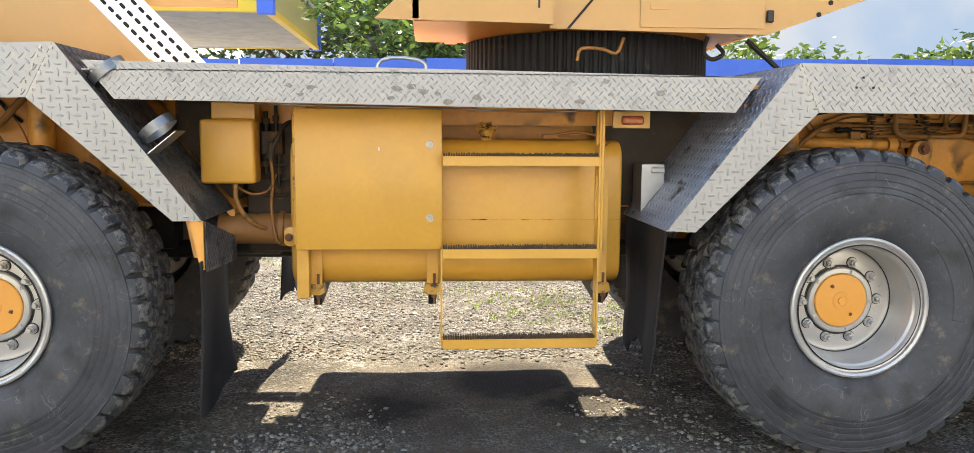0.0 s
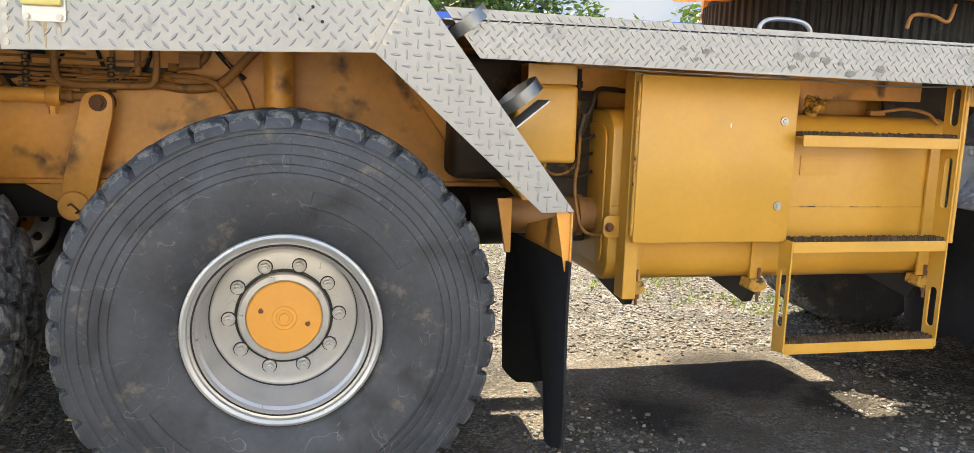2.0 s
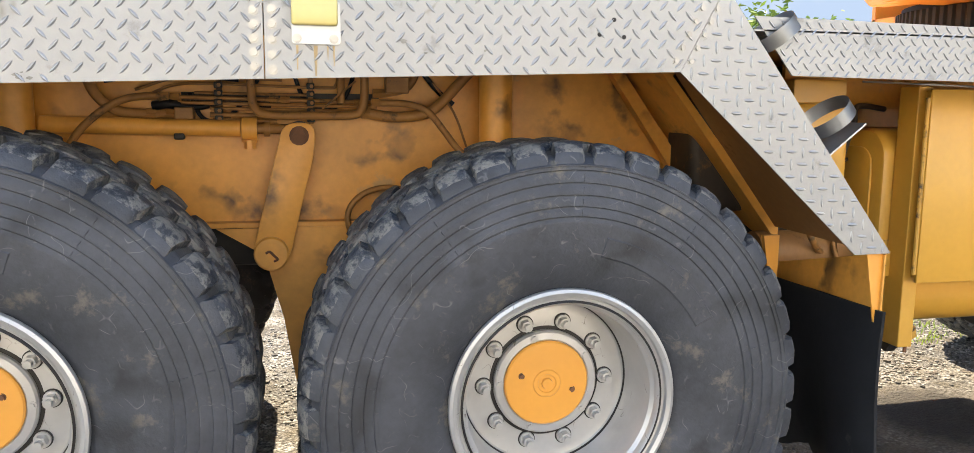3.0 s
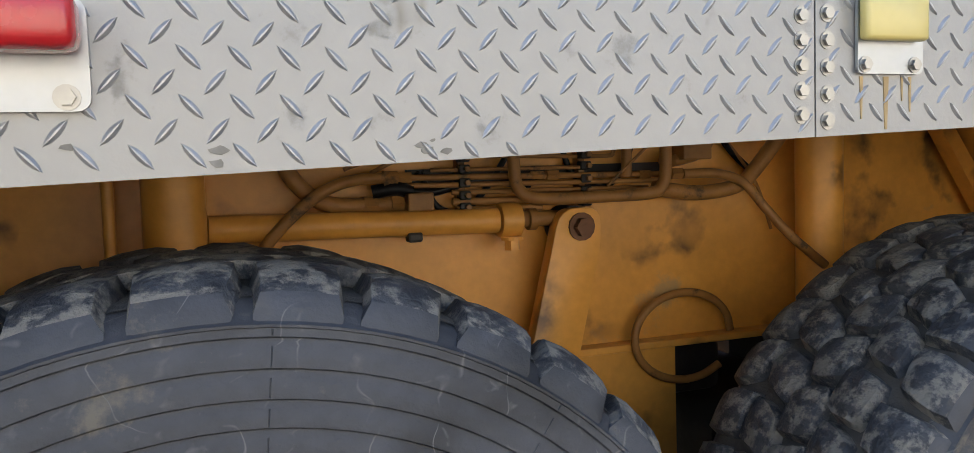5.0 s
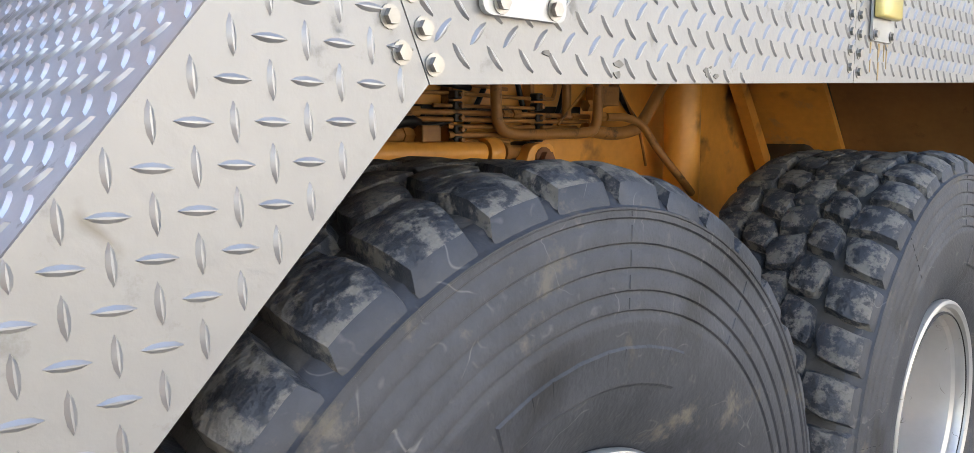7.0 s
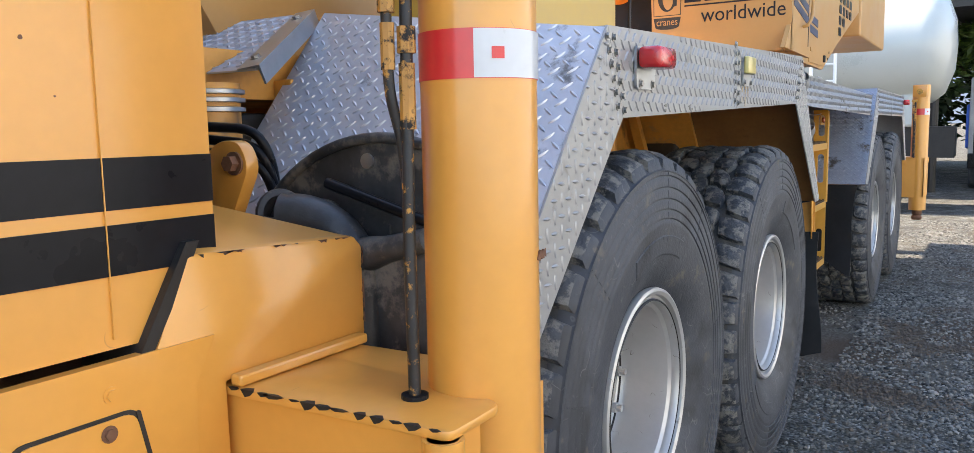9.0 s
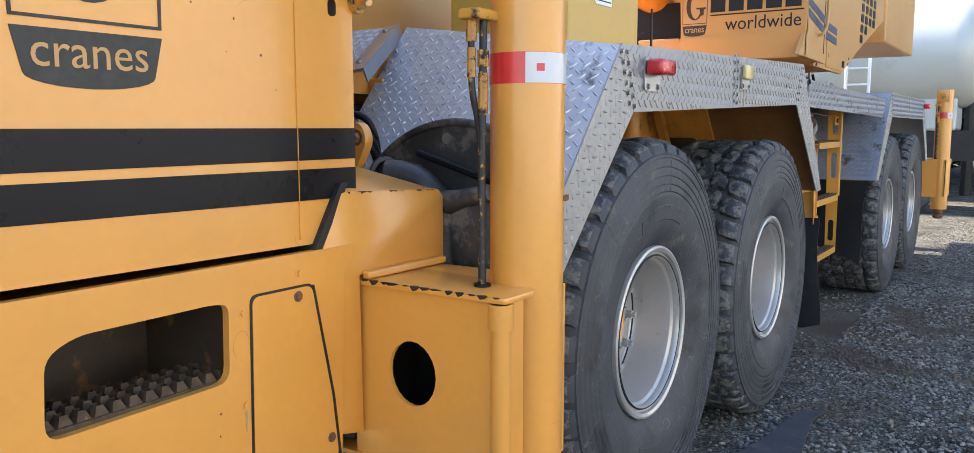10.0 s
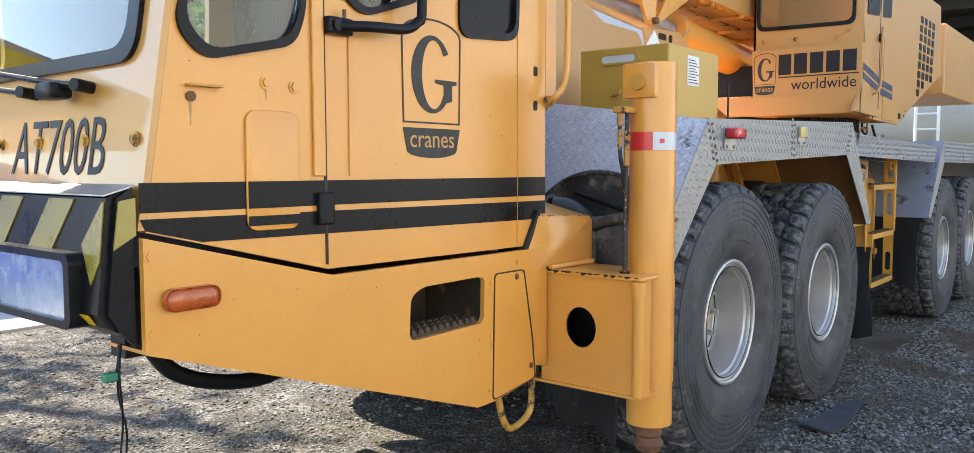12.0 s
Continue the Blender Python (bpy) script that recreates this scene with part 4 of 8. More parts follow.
# ---- chassis ----
for y0, y1 in ((0.985, 1.06), (FAR - 1.06, FAR - 0.985)):
    part("frame_rail", box(bmesh.new(), -2.12, 6.9, y0, y1, 1.16, 1.76, 0.006), PAINT_OLD, crane, "orange steel chassis side rail, dusty and stained")
part("front_rail", box(bmesh.new(), -4.5, -2.12, 1.0, 1.1, 0.95, 1.25), DARK, crane)
part("frame_lower_flange", box(bmesh.new(), -2.5, 6.9, 0.935, 1.06, 1.145, 1.165, 0.004), PAINT_OLD, crane)
for x in WHEEL_X:
    bm = bmesh.new()
    cyl(bm, (x, 0.3, 0.74), (x, FAR - 0.3, 0.74), 0.085, n=20)
    lathe(bm, [(0.0, 0.0), (0.15, 0.02), (0.20, 0.1), (0.20, 0.3), (0.15, 0.38), (0.0, 0.4)], 24, (x, 1.18, 0.79))
    part("axle", bm, DARK, crane, "greasy dark axle", smooth=40)
    part("brake_drum", lathe(bmesh.new(), [(0.0, 0.27), (0.22, 0.27), (0.22, 0.5), (0.1, 0.52), (0.0, 0.52)], 32, (x, 0, 0.74)), DARK, crane, smooth=40)
# dark boxes added between the rails to hide bright ground behind
part("walking_beam", box(bmesh.new(), -1.35, -0.25, 1.0, 1.75, 0.99, 1.15, 0.03), DARK, crane, smooth=40)
part("walking_beam", box(bmesh.new(), 4.25, 5.5, 1.0, 1.75, 0.99, 1.15, 0.03), DARK, crane, smooth=40)
part("drive_shaft", cyl(bmesh.new(), (0, 1.38, 0.85), (4.07, 1.38, 0.85), 0.055, n=16), DARK, crane, smooth=40)
# two more dark blocks added to keep the bright background out of gaps
part("axle_stay", box(bmesh.new(), 0.10, 0.52, 1.28, 1.46, 0.86, 1.16, 0.02), DARK, crane, smooth=40)
part("gearbox", box(bmesh.new(), 0.58, 1.15, 1.50, 1.75, 0.79, 1.21, 0.04, 3), DARK, crane, smooth=40)
part("transfer_case", box(bmesh.new(), 0.55, 1.2, 1.0, 1.6, 1.22, 1.6, 0.06, 3), DARK, crane, smooth=40)
for x in (-1.665, -0.025, 4.045, 5.65):
    part("suspension_cylinder", cyl(bmesh.new(), (x, 0.87, 1.12), (x, 0.87, 1.80), 0.062, n=28), PAINT_OLD, crane, "vertical orange suspension cylinder", smooth=40)
part("lever_rod", tube(bmesh.new(), [(-1.79, 0.90, 1.42), (-1.79, 0.90, 1.70)], 0.013, 10, 0), PAINT_OLD, crane, smooth=60)
# link arm between the front wheels
for x0 in (-0.743, 4.86):
    arm = part("link_arm", prism(bmesh.new(), rounded([(x0 - 0.055, 1.53), (x0 + 0.055, 1.53), (x0 + 0.055, 1.44), (x0 - 0.045, 1.03), (x0 - 0.165, 1.03), (x0 - 0.165, 1.09)], 0.045), "y", 0.875, 0.92, bev=0.004), PAINT_OLD, crane, "orange steel link arm", smooth=30)
    part("arm_pin", lathe(bmesh.new(), [(0.0, 0.855), (0.056, 0.855), (0.062, 0.862), (0.062, 0.935)], 28, (x0 - 0.107, 0, 1.06)), PAINT_OLD, arm, smooth=40)
    part("pin_nut", hexbolt(bmesh.new(), (x0, 0.875, 1.484), (0, -1, 0), 0.024, 0.026), RUST, arm)
    part("pin_boss", cyl(bmesh.new(), (x0, 0.92, 1.484), (x0, 0.99, 1.484), 0.05, n=24), DARK, arm, smooth=40)
    part("pin_clip", tube(bmesh.new(), [(x0 - 0.125, 0.851, 1.065), (x0 - 0.112, 0.845, 1.071), (x0 - 0.097, 0.851, 1.055), (x0 - 0.085, 0.845, 1.043), (x0 - 0.097, 0.851, 1.035)], 0.0045, 6), RUST, arm, smooth=60)
    part("axle_bracket", prism(bmesh.new(), [(x0 - 0.21, 1.146), (x0 + 0.30, 1.146), (x0 + 0.30, 0.60), (x0 - 0.03, 0.55), (x0 - 0.07, 0.80), (x0 - 0.12, 0.985)], "y", 0.94, 0.97), PAINT_OLD, crane, "stained orange axle bracket plate")
    part("bracket_gusset", prism(bmesh.new(), [(x0 - 0.30, 1.144), (x0 - 0.13, 1.144), (x0 - 0.16, 1.06)], "y", 0.925, 0.938), PAINT_OLD, crane)


def pipework(dx):
    def run(pts, r, name="hydraulic_pipe", material=HOSE, n=10, smooth=5):
        return part(name, tube(bmesh.new(), [(x + dx, y, z) for x, y, z in pts], r, n, smooth), material, crane, smooth=60)

    steer = run([(-1.60, 0.92, 1.520), (-0.945, 0.92, 1.507)], 0.030, "steering_cylinder", PAINT_OLD, 20, 0)
    part("cylinder_clamp", lathe(bmesh.new(), [(0.02, -0.026), (0.040, -0.026), (0.042, -0.018), (0.042, 0.018), (0.040, 0.026), (0.02, 0.026)], 20), PAINT_OLD, steer, smooth=40).matrix_basis = pose(-0.915 + dx, 0.92, 1.507, 0, 0, 90)
    part("clamp_bolt", hexbolt(bmesh.new(), (-0.915 + dx, 0.90, 1.468), (0, 0, -1), 0.019, 0.032), PAINT_OLD, steer)
    run([(-0.89, 0.92, 1.507), (-0.76, 0.93, 1.505)], 0.019, "cylinder_rod", HOSE, 14, 0)
    run([(-0.865, 0.92, 1.506), (-0.845, 0.92, 1.506)], 0.027, "rod_collar", HOSE, 14, 0)
    # the U-shaped return
    run([(-0.905, 0.90, 1.76), (-0.905, 0.90, 1.64), (-0.893, 0.90, 1.58), (-0.845, 0.89, 1.556), (-0.70, 0.875, 1.555), (-0.56, 0.86, 1.558), (-0.525, 0.86, 1.575), (-0.512, 0.86, 1.62), (-0.512, 0.86, 1.76)], 0.0155)
    run([(-1.52, 0.90, 1.43), (-1.47, 0.89, 1.50), (-1.40, 0.89, 1.565), (-1.335, 0.90, 1.603), (-1.27, 0.91, 1.617), (-1.20, 0.93, 1.617)], 0.0135, "hose")
    run([(-0.455, 0.87, 1.603), (-0.36, 0.86, 1.60), (-0.285, 0.855, 1.575), (-0.23, 0.84, 1.51), (-0.18, 0.81, 1.44), (-0.13, 0.80, 1.395), (-0.07, 0.80, 1.35)], 0.0125, "hose")
    run([(-1.47, 0.93, 1.75), (-1.425, 0.92, 1.63), (-1.36, 0.93, 1.570), (-1.28, 0.94, 1.556), (-1.20, 0.95, 1.557)], 0.019, "hose")
    run([(-0.52, 0.90, 1.568), (-0.40, 0.89, 1.552), (-0.29, 0.88, 1.565), (-0.23, 0.88, 1.605), (-0.15, 0.88, 1.69), (-0.10, 0.88, 1.74)], 0.020, "hose")
    for (x0, z0), (x1, z1), r in (((-1.20, 1.617), (-0.46, 1.604), 0.0075), ((-1.20, 1.598), (-0.46, 1.588), 0.0065), ((-1.05, 1.578), (-0.52, 1.571), 0.0065), ((-1.05, 1.556), (-0.80, 1.552), 0.009), ((-1.10, 1.632), (-0.70, 1.628), 0.005), ((-1.04, 1.537), (-0.82, 1.533), 0.008)):
        run([(x0, 0.935, z0), (x1, 0.935, z1)], r, smooth=0)
    run([(-1.24, 0.95, 1.63), (-1.17, 0.95, 1.658), (-1.05, 0.95, 1.665), (-0.66, 0.95, 1.655), (-0.61, 0.95, 1.665), (-0.60, 0.95, 1.71)], 0.0055)
    run([(-1.30, 0.96, 1.64), (-1.16, 0.96, 1.685), (-1.0, 0.96, 1.69), (-0.80, 0.96, 1.68)], 0.0055)
    run([(-0.592, 0.914, 1.60), (-0.592, 0.914, 1.75)], 0.014, smooth=0)
    run([(-0.66, 0.89, 1.58), (-0.54, 0.89, 1.68)], 0.004, smooth=0)
    run([(-0.30, 0.94, 1.75), (-0.345, 0.94, 1.665), (-0.42, 0.94, 1.64), (-0.47, 0.94, 1.637)], 0.016, "hose")
    run([(-0.25, 0.96, 1.68), (-0.17, 0.95, 1.57), (-0.12, 0.95, 1.44)], 0.0045, "cable")
    for x, z, w, h in ((-1.135, 1.560, 0.062, 0.042), (-0.388, 1.668, 0.085, 0.06)):
        part("valve_block", box(bmesh.new(), x + dx - w / 2, x + dx + w / 2, 0.90, 0.97, z - h / 2, z + h / 2, 0.004), HOSE, crane)
    for x in (-1.02, -0.70):
        part("clamp_rail", box(bmesh.new(), x + dx - 0.009, x + dx + 0.009, 0.952, 0.985, 1.525, 1.70, 0.002), HOSE, crane)
        for z in (1.660, 1.632, 1.600, 1.570, 1.542):
            part("pipe_clamp", box(bmesh.new(), x + dx - 0.014, x + dx + 0.014, 0.922, 0.952, z - 0.011, z + 0.011, 0.004), DARK, crane)
            part("clamp_nut", cyl(bmesh.new(), (x + dx + 0.004, 0.922, z), (x + dx + 0.004, 0.912, z), 0.007, n=6), HOSE, crane)
    for x, y, z, r in ((-1.20, 0.93, 1.617, 0.019), (-1.165, 0.935, 1.617, 0.014), (-1.245, 0.945, 1.556, 0.023), (-1.205, 0.95, 1.557, 0.019), (-1.18, 0.95, 1.557, 0.024), (-0.47, 0.88, 1.604, 0.016), (-0.505, 0.90, 1.566, 0.023), (-0.53, 0.935, 1.604, 0.012), (-0.79, 0.935, 1.611, 0.013), (-0.83, 0.935, 1.612, 0.011), (-0.46, 0.935, 1.638, 0.019)):
        part("pipe_fitting", cyl(bmesh.new(), (x + dx - 0.016, y, z), (x + dx + 0.016, y, z), r, n=6), HOSE, crane)
    part("drain_valve", box(bmesh.new(), -1.17 + dx, -1.135 + dx, 0.895, 0.93, 1.468, 1.492, 0.006), DARK, crane)
    for pts, r in (([(-1.20, 0.955, 1.60), (-1.10, 0.955, 1.58), (-0.98, 0.955, 1.605), (-0.84, 0.96, 1.588)], 0.011), ([(-1.12, 0.965, 1.63), (-1.08, 0.96, 1.545), (-1.01, 0.96, 1.535), (-0.94, 0.965, 1.60), (-0.88, 0.965, 1.69)], 0.008), ([(-0.76, 0.96, 1.71), (-0.72, 0.96, 1.61), (-0.64, 0.96, 1.575), (-0.58, 0.96, 1.615), (-0.54, 0.96, 1.71)], 0.008), ([(-0.32, 0.965, 1.76), (-0.24, 0.965, 1.66), (-0.17, 0.965, 1.60)], 0.010), ([(-1.40, 0.96, 1.67), (-1.20, 0.955, 1.70), (-0.95, 0.955, 1.68)], 0.009), ([(-1.24, 0.94, 1.585), (-1.19, 0.93, 1.593), (-1.15, 0.94, 1.585)], 0.017)):
        run(pts, r, "hose", BLACK, 8)
    # dark strip set on the rail for the shade behind the pipes
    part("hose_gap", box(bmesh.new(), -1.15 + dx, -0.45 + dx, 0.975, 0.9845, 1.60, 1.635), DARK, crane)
    part("hose_loop", tube(bmesh.new(), [(-0.425 + dx + 0.150 * math.cos(t * 0.42), 0.93 - 0.012 * t / 10, 1.175 + 0.115 * math.sin(t * 0.42)) for t in range(0, 14)], 0.011, 8, 3), HOSE, crane, smooth=60)


pipework(0.0)
pipework(5.60)
# inner mudguard behind the second wheel
part("inner_guard", prism(bmesh.new(), [(0.42, 1.84), (0.62, 1.60), (1.0, 1.12), (1.02, 1.10), (1.02, 1.16), (0.44, 1.86)], "y", 0.62, 0.985), PAINT_OLD, crane)
part("guard_stay", prism(bmesh.new(), [(0.40, 1.78), (0.455, 1.78), (0.80, 1.31), (0.755, 1.28)], "y", 0.90, 0.95), PAINT_OLD, crane, "slanting orange stay")
for x in (0.87, 1.0):
    part("flap_bracket", prism(bmesh.new(), [(x - 0.04, 1.16), (x + 0.02, 1.16), (x + 0.02, 0.94), (x, 0.94)], "y", 0.03 if x > 0.9 else 0.40, 0.036 if x > 0.9 else 0.42), PAINT, crane)


def mudflap(x, y0, y1, z0, z1, seed, dx=0.0, label="torn black rubber mudflap", taper=0.0, fold=0.02, skew=0.0, ragged=0.07):
    rng = random.Random(seed)
    bm = bmesh.new()
    nu, nv = 18, 14
    front, back = [], []
    for i in range(nu + 1):
        u = i / nu
        bottom = z0 + ragged * rng.random() + 0.05 * math.sin(u * 9 + seed) + 0.10 * u
        col, col2 = [], []
        for j in range(nv + 1):
            v = j / nv
            z = z1 + (bottom - z1) * v
            off = skew * u + fold * math.sin(u * 8 + seed) * v + 0.05 * v * v * math.sin(u * 3 + seed * 2) + dx * v
            col.append(bm.verts.new((x + off, y0 + taper * v * (1 - u) + (y1 - y0) * (u + 0.02 * math.sin(v * 5 + i)), z)))
            col2.append(bm.verts.new((x + off + 0.010, y0 + taper * v * (1 - u) + (y1 - y0) * (u + 0.02 * math.sin(v * 5 + i)), z)))
        front.append(col)
        back.append(col2)
    for i in range(nu):
        for j in range(nv):
            bm.faces.new((front[i][j], front[i + 1][j], front[i + 1][j + 1], front[i][j + 1]))
            bm.faces.new((back[i][j], back[i][j + 1], back[i + 1][j + 1], back[i + 1][j]))
    for j in range(nv):
        bm.faces.new((front[0][j], front[0][j + 1], back[0][j + 1], back[0][j]))
        bm.faces.new((front[nu][j], back[nu][j], back[nu][j + 1], front[nu][j + 1]))
    for i in range(nu):
        bm.faces.new((front[i][nv], front[i + 1][nv], back[i + 1][nv], back[i][nv]))
        bm.faces.new((front[i][0], back[i][0], back[i + 1][0], front[i + 1][0]))
    return part("mudflap", bm, FLAP, crane, label, smooth=50)


mudflap(1.005, -0.005, 0.70, 0.27, 0.98, 3, 0.0, "folded black rubber mudflap hanging to the ground", -0.02, 0.028, -0.05, 0.015)
mudflap(3.12, 0.06, 0.84, 0.38, 1.13, 5, 0.0, "ragged black rubber mudflap, torn at the edges", 0.05, 0.03)
mudflap(1.0, FAR - 0.7, FAR - 0.05, 0.35, 1.0, 6, 0.02)
mudflap(3.30, FAR - 0.7, FAR - 0.05, 0.35, 1.0, 9, 0.02)
mudflap(-2.62, 0.15, 0.62, 0.30, 0.75, 12, 0.0)
# hoop clamps along the slanting leg
for cx, cz in ((0.82, 1.569), (0.620, 1.812)):
    bm = bmesh.new()
    n = 28
    rings = []
    along, out = Vector((0.62, 0, -0.78)), Vector((0.78, 0, 0.62))
    for i in range(n + 1):
        a = radians(-172 + 344 * i / n)
        p = Vector((cx, 0.085, cz)) + out * (0.086 * math.cos(a)) + Vector((0, 0.086 * math.sin(a), 0))
        rings.append([bm.verts.new(p + along * h) for h in (-0.022, 0.022)])
    for a, b in zip(rings, rings[1:]):
        bm.faces.new((a[0], b[0], b[1], a[1]))
    bmesh.ops.solidify(bm, geom=list(bm.faces), thickness=0.004)
    part("hoop_clamp", bm, GALV, crane, "galvanised hoop clamp", smooth=50)
part("hoop_plate", prism(bmesh.new(), [(0.79, 1.451), (0.916, 1.554), (0.913, 1.558), (0.787, 1.455)], "y", 0.02, 0.17), GALV, crane)

# ---- between the axles ----
jb = part("junction_box", box(bmesh.new(), 0.90, 1.165, 0.44, 0.60, 1.30, 1.617, 0.018, 3), PAINT_TANK, crane, "mustard-painted junction box", smooth=40)
part("box_hanger", box(bmesh.new(), 0.955, 1.165, 0.47, 0.58, 1.617, 1.70, 0.004), PAINT_TANK, jb)
part("cable_gland", cyl(bmesh.new(), (1.05, 0.52, 1.30), (1.05, 0.52, 1.265), 0.014, n=8), PAINT_WORN, jb)
part("hose", tube(bmesh.new(), [(1.05, 0.52, 1.28), (1.055, 0.51, 1.22), (1.09, 0.52, 1.14), (1.15, 0.56, 1.08), (1.22, 0.62, 1.05)], 0.013, 8), HOSE, crane, smooth=60)
part("hose", tube(bmesh.new(), [(1.05, 0.55, 1.28), (1.12, 0.58, 1.24), (1.2, 0.6, 1.26), (1.24, 0.6, 1.34)], 0.006, 8), HOSE, crane, smooth=60)
part("hose", tube(bmesh.new(), [(1.22, 0.56, 1.44), (1.225, 0.58, 1.30), (1.215, 0.58, 1.18), (1.24, 0.55, 1.02), (1.29, 0.5, 0.99), (1.32, 0.45, 1.03)], 0.008, 8), HOSE, crane, smooth=60)
part("hose", tube(bmesh.new(), [(1.225, 0.55, 1.46), (1.26, 0.55, 1.53), (1.30, 0.6, 1.60), (1.38, 0.65, 1.61), (1.5, 0.7, 1.6)], 0.011, 10), SHADE_STAIN, crane, smooth=60)
part("hose_fitting", cyl(bmesh.new(), (1.215, 0.55, 1.42), (1.235, 0.55, 1.50), 0.017, n=8), SHADE_STAIN, crane, smooth=40)

part("air_tank", lathe(bmesh.new(), [(0.0, 0.0), (0.10, 0.02), (0.13, 0.06), (0.13, 0.42), (0.10, 0.46), (0.0, 0.48)], 28), DARK, crane, smooth=40).matrix_basis = pose(0.78, 0.86, 1.02, 0, 0, -90)
# dark block added in front of the rail in place of its shade
part("air_filter", box(bmesh.new(), 0.70, 1.05, 0.72, 0.96, 1.20, 1.74, 0.04, 3), SHADE_STAIN, crane, "added dark block standing for shade beside the leg", smooth=40)
part("gear_housing", box(bmesh.new(), 1.06, 1.36, 0.72, 0.9, 0.92, 1.76, 0.03), SHADE_STAIN, crane, smooth=40)
part("exhaust_pipe", lathe(bmesh.new(), [(0.0, 0.0), (0.078, 0.0), (0.080, 0.02), (0.080, 0.30), (0.092, 0.305), (0.092, 0.33), (0.080, 0.335), (0.080, 0.42), (0.0, 0.43)], 28), LINER, crane, "brown stained cylinder under the chassis", smooth=40).matrix_basis = pose(0.94, 0.66, 1.055, 0, 0, -90)
part("splash_panel", prism(bmesh.new(), [(1.06, 1.60), (3.0, 1.60), (3.0, 1.80), (1.06, 1.80)], "y", 0.70, 0.72), PAINT_OLD, crane)
# fittings in the gap beside the tank
vb = part("valve_block", box(bmesh.new(), 1.16, 1.27, 0.62, 0.70, 1.44, 1.56, 0.006), SHADE_STAIN, crane, "stained hydraulic valve block with fittings")
for x, z0, z1, r in ((1.185, 1.56, 1.66, 0.012), (1.235, 1.56, 1.69, 0.010), (1.18, 1.34, 1.44, 0.011), (1.245, 1.27, 1.44, 0.009)):
    part("fitting", cyl(bmesh.new(), (x, 0.645, z0), (x, 0.645, z1), r, n=10), DARK, vb, smooth=40)
    part("fitting_nut", cyl(bmesh.new(), (x, 0.645, (z0 + z1) / 2 - 0.014), (x, 0.645, (z0 + z1) / 2 + 0.014), r * 1.7, n=6), CAKED, vb)
part("valve_cap", cyl(bmesh.new(), (1.215, 0.60, 1.50), (1.215, 0.62, 1.50), 0.026, n=6), CAKED, vb)
for z, y in ((1.395, 0.64), (1.315, 0.66), (1.235, 0.65)):
    part("cross_pipe", tube(bmesh.new(), [(1.06, y + 0.03, z + 0.02), (1.14, y, z), (1.25, y, z - 0.01), (1.33, y + 0.02, z + 0.015)], 0.007, 8), SHADE_STAIN, crane, smooth=60)
# fuel tank
bm = prism(bmesh.new(), rrect(0.46, 0.785, 1.02, 1.525, 0.11, 6), "x", 1.33, 3.005, bev=0.02)
tank = part("fuel_tank", bm, PAINT_TANK, crane, "mustard-yellow steel fuel tank with rounded edges", smooth=40)
part("weld_seam", box(bmesh.new(), 1.34, 2.995, 0.4575, 0.4605, 1.118, 1.124), PAINT_WORN, tank)
bm = prism(bmesh.new(), rrect(0.52, 0.85, 0.94, 1.46, 0.07, 5), "x", 1.322, 1.331, bev=0.003)
part("end_panel", bm, PAINT_TANK, tank, smooth=40)
cap = part("filler_cap", lathe(bmesh.new(), [(0.0, -0.03), (0.034, -0.03), (0.040, -0.02), (0.040, 0.0), (0.03, 0.005), (0.03, 0.04)], 20, (0, 0, 0)), PAINT_WORN, tank, "painted fuel filler cap", smooth=30)
cap.matrix_basis = pose(2.31, 0.54, 1.565, -55, 0, 0)
for i in range(6):
    a = radians(60 * i)
    k = part("cap_lug", cyl(bmesh.new(), (0.04 * math.cos(a), -0.03, 0.04 * math.sin(a)), (0.04 * math.cos(a), 0.0, 0.04 * math.sin(a)), 0.010, n=8), PAINT_WORN, tank)
    k.matrix_basis = cap.matrix_basis
part("tank_hose", tube(bmesh.new(), [(2.62, 0.55, 1.54), (2.70, 0.54, 1.555), (2.78, 0.52, 1.565), (2.88, 0.50, 1.545), (2.93, 0.49, 1.50)], 0.008, 8), HOSE, tank, smooth=60)
part("tank_fitting", box(bmesh.new(), 2.60, 2.68, 0.53, 0.57, 1.53, 1.555, 0.006), HOSE, tank)
tag = part("type_plate", prism(bmesh.new(), [(2.215, 1.262), (2.412, 1.262), (2.412, 1.35), (2.215, 1.35)], "y", 0.4555, 0.4595), PAINT_TANK, tank, "riveted type plate painted over")
for k, z in enumerate((1.332, 1.318, 1.303, 1.288, 1.275)):
    part("text_bar", box(bmesh.new(), 2.23, 2.23 + (0.09, 0.165, 0.15, 0.165, 0.12)[k], 0.4545, 0.4560, z - 0.0035, z + 0.0015), PAINT_TANK, tag)
